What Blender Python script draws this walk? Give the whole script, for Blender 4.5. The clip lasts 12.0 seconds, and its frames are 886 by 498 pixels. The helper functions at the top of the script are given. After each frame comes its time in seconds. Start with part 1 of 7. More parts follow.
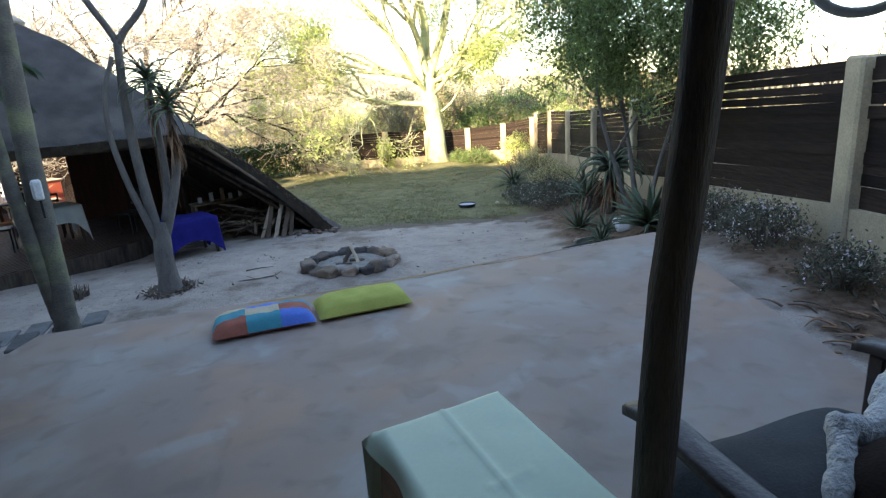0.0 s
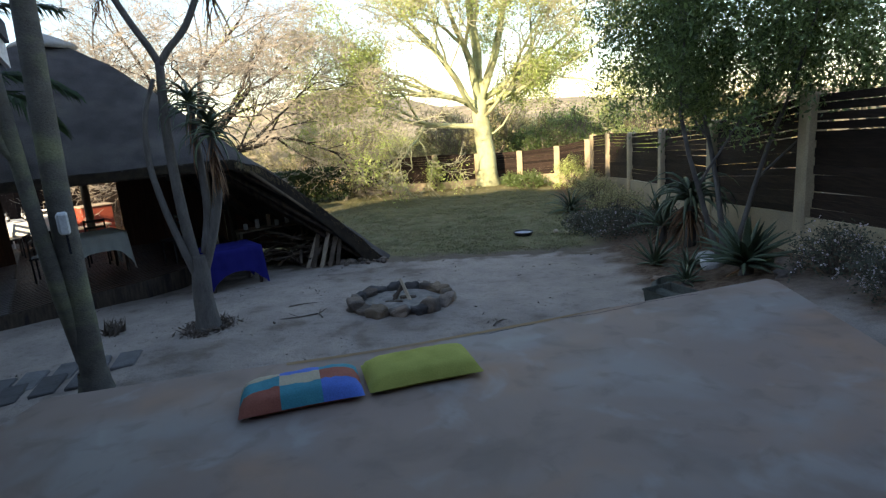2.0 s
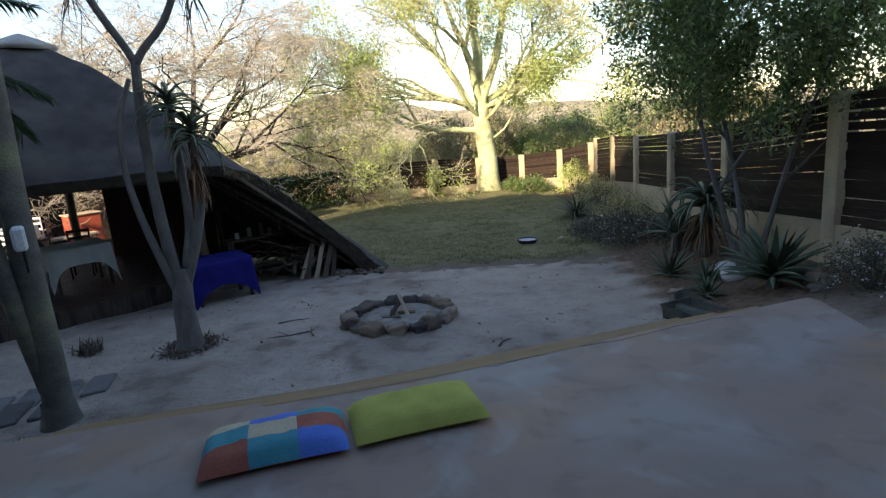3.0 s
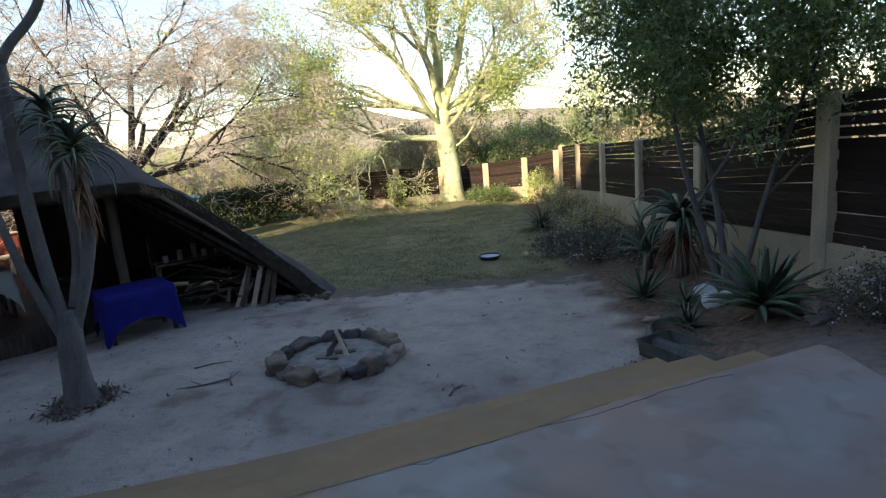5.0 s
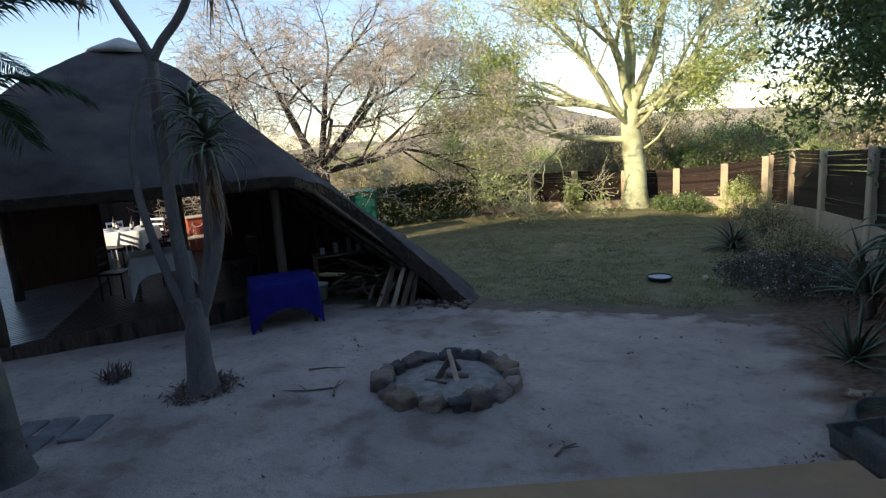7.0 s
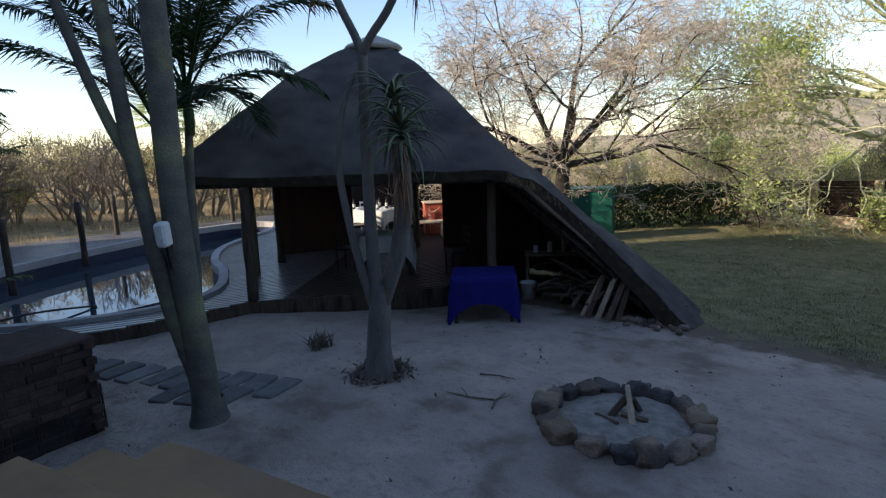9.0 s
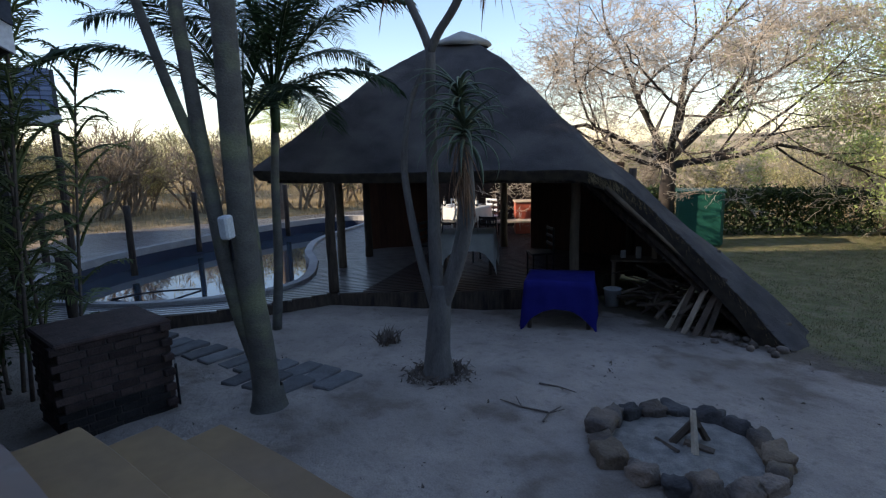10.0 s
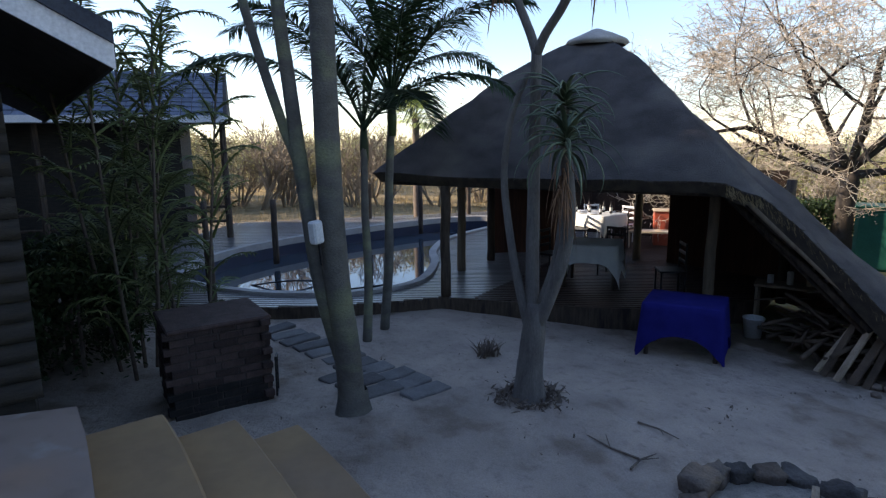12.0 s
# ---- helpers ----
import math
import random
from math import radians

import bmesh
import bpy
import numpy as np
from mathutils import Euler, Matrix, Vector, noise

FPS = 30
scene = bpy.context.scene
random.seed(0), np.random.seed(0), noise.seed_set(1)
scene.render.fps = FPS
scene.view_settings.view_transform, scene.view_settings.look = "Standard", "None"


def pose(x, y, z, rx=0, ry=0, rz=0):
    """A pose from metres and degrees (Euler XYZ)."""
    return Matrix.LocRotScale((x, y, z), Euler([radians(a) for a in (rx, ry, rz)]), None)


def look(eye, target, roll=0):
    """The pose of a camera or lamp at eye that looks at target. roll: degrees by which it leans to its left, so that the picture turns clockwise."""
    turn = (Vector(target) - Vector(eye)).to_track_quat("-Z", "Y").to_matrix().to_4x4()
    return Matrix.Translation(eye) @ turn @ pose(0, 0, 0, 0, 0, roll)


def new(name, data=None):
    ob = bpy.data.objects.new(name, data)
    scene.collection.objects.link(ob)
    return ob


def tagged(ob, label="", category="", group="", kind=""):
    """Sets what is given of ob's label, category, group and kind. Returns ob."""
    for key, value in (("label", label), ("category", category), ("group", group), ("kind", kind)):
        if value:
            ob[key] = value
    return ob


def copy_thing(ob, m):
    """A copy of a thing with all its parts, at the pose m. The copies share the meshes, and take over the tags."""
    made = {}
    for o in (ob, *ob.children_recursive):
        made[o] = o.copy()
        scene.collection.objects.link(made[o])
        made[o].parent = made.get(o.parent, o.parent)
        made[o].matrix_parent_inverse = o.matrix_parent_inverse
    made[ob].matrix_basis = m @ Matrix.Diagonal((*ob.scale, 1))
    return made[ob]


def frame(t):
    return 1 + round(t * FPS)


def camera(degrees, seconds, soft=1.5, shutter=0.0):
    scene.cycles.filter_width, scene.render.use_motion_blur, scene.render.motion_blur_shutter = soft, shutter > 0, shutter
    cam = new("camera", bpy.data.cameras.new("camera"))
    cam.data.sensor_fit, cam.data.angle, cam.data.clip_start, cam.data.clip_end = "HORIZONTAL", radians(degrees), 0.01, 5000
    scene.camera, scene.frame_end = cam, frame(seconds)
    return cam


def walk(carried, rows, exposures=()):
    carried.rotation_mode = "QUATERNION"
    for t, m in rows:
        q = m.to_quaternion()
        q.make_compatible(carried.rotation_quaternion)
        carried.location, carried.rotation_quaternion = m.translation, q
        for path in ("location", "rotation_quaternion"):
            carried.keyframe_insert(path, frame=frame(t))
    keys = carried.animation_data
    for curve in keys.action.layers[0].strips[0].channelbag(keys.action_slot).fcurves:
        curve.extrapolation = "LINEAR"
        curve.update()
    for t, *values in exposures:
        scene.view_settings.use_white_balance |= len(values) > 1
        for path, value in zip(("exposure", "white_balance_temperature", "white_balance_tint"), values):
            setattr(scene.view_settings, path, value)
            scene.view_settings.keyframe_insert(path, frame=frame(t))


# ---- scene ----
cam = camera(74.9, 12.0, soft=1.3)
PATH = [
    (0, (0.164, -0.148, 1.617), (0.113, 1.779, 1.085), -4.0),
    (0.5, (0.162, 0.079, 1.609), (0.091, 2.015, 1.111), -4.1),
    (1, (0.146, 0.297, 1.627), (0.027, 2.237, 1.155), -4.3),
    (1.5, (0.049, 0.484, 1.63), (-0.141, 2.422, 1.173), -4.3),
    (2, (-0.056, 0.718, 1.616), (-0.258, 2.656, 1.166), -4.4),
    (2.5, (-0.084, 1.012, 1.602), (-0.288, 2.952, 1.162), -4.6),
    (3, (-0.1, 1.286, 1.587), (-0.305, 3.227, 1.151), -4.7),
    (3.5, (-0.119, 1.524, 1.59), (-0.268, 3.471, 1.157), -4.8),
    (3.7, (-0.124, 1.657, 1.567), (-0.231, 3.607, 1.135), -4.9),
    (5.5, (0.25, 2.531, 1.556), (0.151, 4.485, 1.141), -5.1),
    (6, (0.377, 2.733, 1.543), (0.161, 4.68, 1.138), -5.0),
    (6.5, (0.473, 2.963, 1.543), (-0.002, 4.866, 1.152), -4.4),
    (7, (0.565, 3.252, 1.536), (-0.153, 5.081, 1.161), -4.0),
    (7.5, (0.686, 3.46, 1.536), (-0.225, 5.203, 1.171), -3.9),
    (7.7, (0.72, 3.522, 1.545), (-0.299, 5.204, 1.18), -3.3),
    (9.5, (0.941, 4.289, 1.541), (-0.598, 5.517, 1.188), -2.1),
    (10, (1.026, 4.51, 1.545), (-0.626, 5.581, 1.19), -1.7),
    (10.5, (1.005, 4.758, 1.547), (-0.695, 5.751, 1.199), -1.5),
    (11, (0.937, 4.921, 1.564), (-0.797, 5.853, 1.212), -1.5),
    (11.5, (0.927, 5.014, 1.605), (-0.872, 5.812, 1.25), -1.3),
    (12, (0.992, 5.106, 1.63), (-0.877, 5.725, 1.279), -0.8),
]
walk(cam, [(t, look(eye, target, roll)) for t, eye, target, roll in PATH],
     exposures=[(0.0, 2.3, 7500, 12), (0.5, 2.0, 7500, 12), (1.0, 1.72, 7500, 12), (1.5, 1.45, 7500, 12), (2.5, 1.27, 7400, 13), (5.5, 1.14, 6950, 15), (7.5, 0.78, 6650, 15), (9.5, 0.8, 6600, 17), (12.0, 1.12, 6650, 18)])

# ---- world and sun ----
SUN_ELEV, SUN_TO = 22.0, Vector((0.40, 0.917, 0.0))   # the light travels towards SUN_TO
world = bpy.data.worlds.new("world")
scene.world = world
world.use_nodes = True
wn = world.node_tree
sky = wn.nodes.new("ShaderNodeTexSky")
sky.sky_type, sky.sun_disc = "NISHITA", False
sky.sun_elevation = radians(SUN_ELEV)
sky.sun_rotation = math.atan2(-SUN_TO.x, -SUN_TO.y)
sky.air_density, sky.dust_density, sky.ozone_density = 1.0, 0.25, 2.0
wn.nodes["Background"].inputs[1].default_value = 0.15
wn.links.new(sky.outputs[0], wn.nodes["Background"].inputs[0])
sun_data = bpy.data.lights.new("sun", "SUN")
sun_data.energy, sun_data.angle, sun_data.color = 5.0, radians(0.6), (1.0, 0.87, 0.66)
sun = new("sun", sun_data)
sun.rotation_euler = Vector((SUN_TO.x, SUN_TO.y, -math.tan(radians(SUN_ELEV)))).to_track_quat("-Z", "Y").to_euler()


# ---- materials ----
def mat(name, c1, c2, rough=0.8, scale=6.0, fine=60.0, bump=0.3, metal=0.0, c3=None, stretch=(1, 1, 1), vary=0.0, spec=0.3, dist=0.02, thin=0.0, var=0.18):
    """Two colours mixed by coarse noise, a third in stains, fine grain as value and relief; vary: spread by object and by island."""
    m = bpy.data.materials.new(name)
    m.use_nodes = True
    nt = m.node_tree
    b = nt.nodes["Principled BSDF"]
    b.inputs["Roughness"].default_value, b.inputs["Metallic"].default_value = rough, metal
    b.inputs["Specular IOR Level"].default_value = spec
    N, L = nt.nodes.new, nt.links.new
    geo = N("ShaderNodeNewGeometry")
    mp = N("ShaderNodeMapping")
    mp.inputs["Scale"].default_value = stretch
    L(geo.outputs["Position"], mp.inputs["Vector"])
    n1, n2, n3 = N("ShaderNodeTexNoise"), N("ShaderNodeTexNoise"), N("ShaderNodeTexNoise")
    for n, s, d in ((n1, scale, 6), (n2, fine, 4), (n3, scale * 0.35, 3)):
        n.inputs["Scale"].default_value, n.inputs["Detail"].default_value = s, d
        L(mp.outputs[0], n.inputs["Vector"])
    r1 = N("ShaderNodeMapRange")
    r1.inputs[1].default_value, r1.inputs[2].default_value = 0.35, 0.65
    L(n1.outputs[0], r1.inputs[0])
    mx = N("ShaderNodeMix")
    mx.data_type = "RGBA"
    mx.inputs[6].default_value, mx.inputs[7].default_value = (*c1, 1), (*c2, 1)
    L(r1.outputs[0], mx.inputs[0])
    col = mx.outputs[2]
    if c3:
        r3 = N("ShaderNodeMapRange")
        r3.inputs[1].default_value, r3.inputs[2].default_value = 0.5, 0.68
        L(n3.outputs[0], r3.inputs[0])
        m3 = N("ShaderNodeMix")
        m3.data_type = "RGBA"
        m3.inputs[7].default_value = (*c3, 1)
        L(r3.outputs[0], m3.inputs[0])
        L(col, m3.inputs[6])
        col = m3.outputs[2]
    hsv = N("ShaderNodeHueSaturation")
    L(col, hsv.inputs["Color"])
    val = N("ShaderNodeMapRange")
    val.inputs[1].default_value, val.inputs[2].default_value = 0.25, 0.75
    val.inputs[3].default_value, val.inputs[4].default_value = 1 - var, 1 + var
    L(n2.outputs[0], val.inputs[0])
    out = val.outputs[0]
    if vary:
        oi = N("ShaderNodeObjectInfo")
        add = N("ShaderNodeMath")
        L(oi.outputs["Random"], add.inputs[0])
        L(geo.outputs["Random Per Island"], add.inputs[1])
        fr = N("ShaderNodeMath")
        fr.operation = "FRACT"
        L(add.outputs[0], fr.inputs[0])
        vr = N("ShaderNodeMapRange")
        vr.inputs[3].default_value, vr.inputs[4].default_value = 1 - vary, 1 + vary
        L(fr.outputs[0], vr.inputs[0])
        mu = N("ShaderNodeMath")
        mu.operation = "MULTIPLY"
        L(out, mu.inputs[0])
        L(vr.outputs[0], mu.inputs[1])
        out = mu.outputs[0]
    L(out, hsv.inputs["Value"])
    L(hsv.outputs[0], b.inputs["Base Color"])
    if bump:
        bp = N("ShaderNodeBump")
        bp.inputs["Strength"].default_value, bp.inputs["Distance"].default_value = bump, dist
        ad = N("ShaderNodeMath")
        L(n1.outputs[0], ad.inputs[0])
        L(n2.outputs[0], ad.inputs[1])
        L(ad.outputs[0], bp.inputs["Height"])
        L(bp.outputs[0], b.inputs["Normal"])
    if thin:
        tr = N("ShaderNodeBsdfTranslucent")
        L(hsv.outputs[0], tr.inputs[0])
        ms = N("ShaderNodeMixShader")
        ms.inputs[0].default_value = thin
        L(b.outputs[0], ms.inputs[1])
        L(tr.outputs[0], ms.inputs[2])
        L(ms.outputs[0], nt.nodes["Material Output"].inputs[0])
    return m


M_STEP = mat("ochre_step_paint", (0.35, 0.225, 0.115), (0.265, 0.172, 0.098), 0.75, 1.2, 9, 0.08, c3=(0.27, 0.19, 0.135), var=0.08)
M_WALL = mat("ochre_plaster", (0.46, 0.37, 0.24), (0.38, 0.31, 0.21), 0.9, 1.5, 50, 0.25, c3=(0.28, 0.23, 0.17))
M_POST = mat("ochre_post_plaster", (0.55, 0.44, 0.28), (0.46, 0.37, 0.24), 0.9, 2.5, 60, 0.3, c3=(0.34, 0.28, 0.2))
M_PLANK = mat("dark_stained_plank", (0.021, 0.014, 0.011), (0.04, 0.026, 0.02), 0.75, 3, 50, 0.4, stretch=(6, 1, 14), vary=0.45, spec=0.15)
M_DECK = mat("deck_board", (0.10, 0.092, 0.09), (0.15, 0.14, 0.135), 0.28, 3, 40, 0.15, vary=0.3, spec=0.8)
# shade under the lapa roof, put into a darker, redder deck colour
M_DECKSHADE = mat("roof_shade_deck_board", (0.034, 0.019, 0.014), (0.055, 0.031, 0.023), 0.5, 3, 40, 0.2, vary=0.3, spec=0.3)
M_POLE = mat("creosote_pole", (0.055, 0.04, 0.032), (0.10, 0.075, 0.055), 0.75, 8, 60, 0.4, stretch=(3, 3, 0.5), c3=(0.03, 0.022, 0.02))
M_PALEPOLE = mat("weathered_pole", (0.26, 0.2, 0.14), (0.18, 0.14, 0.1), 0.8, 6, 50, 0.4, stretch=(3, 3, 0.4))
# weathered grey thatch; the pale third colour paints dapples of sun on it
M_THATCH = mat("weathered_sun_dappled_thatch", (0.082, 0.075, 0.075), (0.115, 0.105, 0.104), 0.95, 2.6, 70, 0.9, c3=(0.165, 0.148, 0.138), stretch=(1, 1, 1.6), spec=0.1, dist=0.03)
M_STRAW = mat("thatch_edge_straw", (0.36, 0.27, 0.15), (0.24, 0.18, 0.1), 0.95, 8, 90, 0.8, spec=0.1)
M_EDGE = mat("thatch_cut_edge", (0.085, 0.07, 0.055), (0.055, 0.046, 0.04), 0.95, 8, 90, 0.8, spec=0.1)
M_CAP = mat("cement_cap", (0.42, 0.40, 0.38), (0.33, 0.31, 0.29), 0.9, 3, 40, 0.3)
M_STONE = mat("fire_stone", (0.135, 0.11, 0.095), (0.25, 0.185, 0.14), 0.9, 5, 45, 0.9, c3=(0.085, 0.08, 0.08), vary=0.55)
M_STONEDARK = mat("sooty_fire_stone", (0.06, 0.055, 0.055), (0.11, 0.10, 0.095), 0.9, 5, 45, 0.9, vary=0.3)
M_STONETAN = mat("tan_fire_stone", (0.25, 0.185, 0.13), (0.17, 0.125, 0.09), 0.9, 6, 45, 0.9, c3=(0.13, 0.11, 0.1), vary=0.25)
M_ASH = mat("ash", (0.32, 0.29, 0.26), (0.19, 0.175, 0.16), 0.95, 8, 70, 0.7)
M_WOOD = mat("split_firewood", (0.135, 0.10, 0.075), (0.085, 0.066, 0.052), 0.85, 6, 60, 0.4, vary=0.35)
M_PALEWOOD = mat("pale_kindling", (0.55, 0.45, 0.34), (0.42, 0.33, 0.24), 0.8, 8, 60, 0.3, vary=0.2)
M_BARKGREY = mat("grey_smooth_bark", (0.14, 0.132, 0.118), (0.098, 0.094, 0.085), 0.85, 5, 40, 0.45, c3=(0.2, 0.21, 0.13), stretch=(1, 1, 1.6))
M_BARKALOE = mat("aloe_bark", (0.165, 0.152, 0.142), (0.115, 0.105, 0.10), 0.85, 6, 40, 0.4, stretch=(2, 2, 0.7))
M_FEVER = mat("yellow_green_bark", (0.50, 0.52, 0.30), (0.44, 0.46, 0.27), 0.75, 4, 30, 0.4, c3=(0.24, 0.24, 0.14))
M_FEVERTWIG = mat("pale_fever_twigs", (0.52, 0.50, 0.34), (0.40, 0.39, 0.26), 0.9, 3, 30, 0.0)
M_TWIG = mat("grey_brown_twigs", (0.17, 0.135, 0.11), (0.12, 0.095, 0.08), 0.9, 6, 40, 0.3)
M_ACACIA = mat("acacia_bark", (0.058, 0.048, 0.041), (0.04, 0.034, 0.03), 0.9, 3, 30, 0.4)
M_PALETWIG = mat("pale_fine_twigs", (0.50, 0.44, 0.36), (0.32, 0.28, 0.23), 0.9, 3, 30, 0.0)
M_BUSHTWIG = mat("pale_bush_twigs", (0.27, 0.22, 0.165), (0.18, 0.148, 0.112), 0.9, 2, 20, 0.0)
M_LEAFEV = mat("evergreen_leaf", (0.20, 0.275, 0.10), (0.14, 0.20, 0.075), 0.3, 2, 12, 0.0, vary=0.5, thin=0.5, spec=0.5)
M_LEAFFEV = mat("pale_yellow_green_leaf", (0.50, 0.56, 0.21), (0.40, 0.49, 0.16), 0.6, 0.6, 8, 0.0, vary=0.35, thin=0.45)
M_LEAFDRY = mat("dry_olive_leaf", (0.42, 0.38, 0.20), (0.32, 0.31, 0.15), 0.7, 0.4, 8, 0.0, vary=0.5, thin=0.3)
M_BLOSSOM = mat("dry_pinkish_pods", (0.60, 0.53, 0.46), (0.47, 0.42, 0.34), 0.8, 1, 8, 0.0, vary=0.3, thin=0.3)
M_ALOE = mat("aloe_leaf", (0.125, 0.165, 0.10), (0.095, 0.13, 0.09), 0.5, 6, 30, 0.1, vary=0.3)
M_ALOEDRY = mat("dead_aloe_leaf", (0.30, 0.17, 0.10), (0.2, 0.12, 0.08), 0.9, 6, 40, 0.3, vary=0.3)
M_PALM = mat("palm_leaf", (0.05, 0.085, 0.035), (0.035, 0.065, 0.03), 0.5, 3, 20, 0.0, vary=0.4, thin=0.2)
M_HEDGE = mat("hedge_leaf", (0.042, 0.07, 0.022), (0.028, 0.05, 0.018), 0.6, 2, 10, 0.0, vary=0.45, thin=0.2)
M_BUSHGREY = mat("grey_green_shrub_leaf", (0.12, 0.125, 0.095), (0.09, 0.10, 0.07), 0.7, 3, 20, 0.0, vary=0.4, thin=0.2)
M_FLOWER = mat("pale_mauve_petal", (0.62, 0.52, 0.60), (0.7, 0.64, 0.66), 0.7, 9, 30, 0.0, vary=0.2, thin=0.2)
M_GRASS = mat("winter_lawn_blade", (0.15, 0.155, 0.075), (0.235, 0.205, 0.115), 0.8, 0.5, 10, 0.0, vary=0.4, thin=0.2)
M_DRYGRASS = mat("dry_veld_grass", (0.42, 0.33, 0.18), (0.34, 0.26, 0.14), 0.85, 0.3, 6, 0.0, vary=0.35, thin=0.25)
M_BLUE = mat("royal_blue_cloth", (0.02, 0.021, 0.18), (0.016, 0.017, 0.145), 0.9, 5, 120, 0.15, spec=0.1)
M_CLOTH = mat("white_tablecloth", (0.62, 0.62, 0.58), (0.55, 0.55, 0.52), 0.85, 5, 120, 0.12, spec=0.2)
M_MINT = mat("mint_table_cover", (0.50, 0.60, 0.46), (0.46, 0.56, 0.43), 0.5, 2, 60, 0.0, spec=0.4, var=0.03)
M_LIME = mat("lime_cushion_cloth", (0.43, 0.43, 0.11), (0.36, 0.365, 0.09), 0.9, 6, 120, 0.2, spec=0.1, var=0.1)
M_TEAL = mat("teal_patch_cloth", (0.05, 0.30, 0.36), (0.04, 0.24, 0.3), 0.9, 6, 120, 0.2)
M_SKY = mat("blue_patch_cloth", (0.09, 0.20, 0.62), (0.07, 0.16, 0.5), 0.9, 6, 120, 0.2)
M_CREAM = mat("cream_patch_cloth", (0.55, 0.47, 0.33), (0.48, 0.41, 0.29), 0.9, 6, 120, 0.2)
M_RUST = mat("rust_patch_cloth", (0.38, 0.13, 0.09), (0.32, 0.10, 0.07), 0.9, 6, 120, 0.2)
M_DARKCLOTH = mat("charcoal_seat_cushion", (0.035, 0.038, 0.042), (0.05, 0.053, 0.058), 0.85, 6, 100, 0.2)
M_FUR = mat("white_woolly_throw", (0.55, 0.54, 0.53), (0.42, 0.41, 0.40), 0.95, 12, 60, 0.8)
M_CHAIR = mat("dark_chair_wood", (0.06, 0.045, 0.042), (0.10, 0.08, 0.075), 0.4, 5, 50, 0.2)
M_BRICK = mat("dark_red_brick", (0.05, 0.034, 0.031), (0.075, 0.049, 0.044), 0.9, 8, 60, 0.5, vary=0.35)
M_MORTAR = mat("dark_mortar", (0.05, 0.043, 0.04), (0.07, 0.06, 0.055), 0.95, 8, 60, 0.4)
M_PAVER = mat("concrete_paver", (0.17, 0.165, 0.165), (0.125, 0.12, 0.12), 0.9, 5, 50, 0.5, vary=0.3)
M_METAL = mat("black_metal", (0.03, 0.03, 0.032), (0.05, 0.05, 0.05), 0.45, 10, 60, 0.1, metal=0.7)
M_WHITEPL = mat("white_plastic_box", (0.66, 0.68, 0.70), (0.58, 0.6, 0.62), 0.5, 4, 50, 0.05)
M_GREENTANK = mat("green_plastic", (0.01, 0.085, 0.06), (0.008, 0.07, 0.05), 0.5, 3, 40, 0.05)
M_COPING = mat("pale_pool_coping", (0.40, 0.385, 0.37), (0.32, 0.31, 0.30), 0.8, 3, 40, 0.2)
M_POOLWALL = mat("navy_pool_lining", (0.02, 0.03, 0.06), (0.03, 0.04, 0.075), 0.5, 2, 30, 0.1)
M_RED = mat("red_painted_panel", (0.42, 0.09, 0.05), (0.34, 0.07, 0.04), 0.6, 4, 40, 0.1)
M_TILE = mat("slate_blue_roof_tile", (0.13, 0.155, 0.21), (0.095, 0.115, 0.165), 0.7, 5, 40, 0.3, vary=0.25)
# darker copy of the slate tile, its shade put into the colour
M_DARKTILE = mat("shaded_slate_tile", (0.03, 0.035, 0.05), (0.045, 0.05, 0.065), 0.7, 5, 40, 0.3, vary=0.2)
M_FASCIA = mat("white_fascia_paint", (0.72, 0.72, 0.74), (0.62, 0.62, 0.65), 0.6, 3, 40, 0.1)
M_HOUSE = mat("dark_timber_cladding", (0.03, 0.028, 0.025), (0.047, 0.041, 0.037), 0.85, 4, 40, 0.5, stretch=(1, 1, 6))
M_HOUSEPALE = mat("dun_plaster", (0.24, 0.21, 0.18), (0.19, 0.17, 0.15), 0.9, 2, 40, 0.2)
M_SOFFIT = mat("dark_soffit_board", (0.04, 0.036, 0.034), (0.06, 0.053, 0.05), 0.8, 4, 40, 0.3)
M_HILL = mat("bushveld_hill", (0.47, 0.39, 0.28), (0.34, 0.29, 0.20), 0.95, 0.22, 1.1, 0.0, c3=(0.20, 0.19, 0.12), spec=0.05)
M_ROCKWHITE = mat("pale_quartz_rock", (0.60, 0.59, 0.57), (0.48, 0.47, 0.46), 0.85, 9, 50, 0.5)
M_PITGREEN = mat("mossy_concrete", (0.075, 0.085, 0.07), (0.12, 0.12, 0.10), 0.9, 5, 40, 0.4)
M_CORD = mat("black_hose", (0.02, 0.02, 0.025), (0.03, 0.03, 0.035), 0.4, 5, 40, 0.0)

M_WATER = bpy.data.materials.new("pool_water")
M_WATER.use_nodes = True
_b = M_WATER.node_tree.nodes["Principled BSDF"]
_b.inputs["Base Color"].default_value = (0.03, 0.05, 0.07, 1)
_b.inputs["Roughness"].default_value, _b.inputs["IOR"].default_value = 0.03, 1.6
_b.inputs["Specular IOR Level"].default_value = 1.0
_n = M_WATER.node_tree.nodes.new("ShaderNodeTexNoise")
_n.inputs["Scale"].default_value = 3.0
_p = M_WATER.node_tree.nodes.new("ShaderNodeBump")
_p.inputs["Strength"].default_value, _p.inputs["Distance"].default_value = 0.03, 0.02
M_WATER.node_tree.links.new(_n.outputs[0], _p.inputs["Height"])
M_WATER.node_tree.links.new(_p.outputs[0], _b.inputs["Normal"])


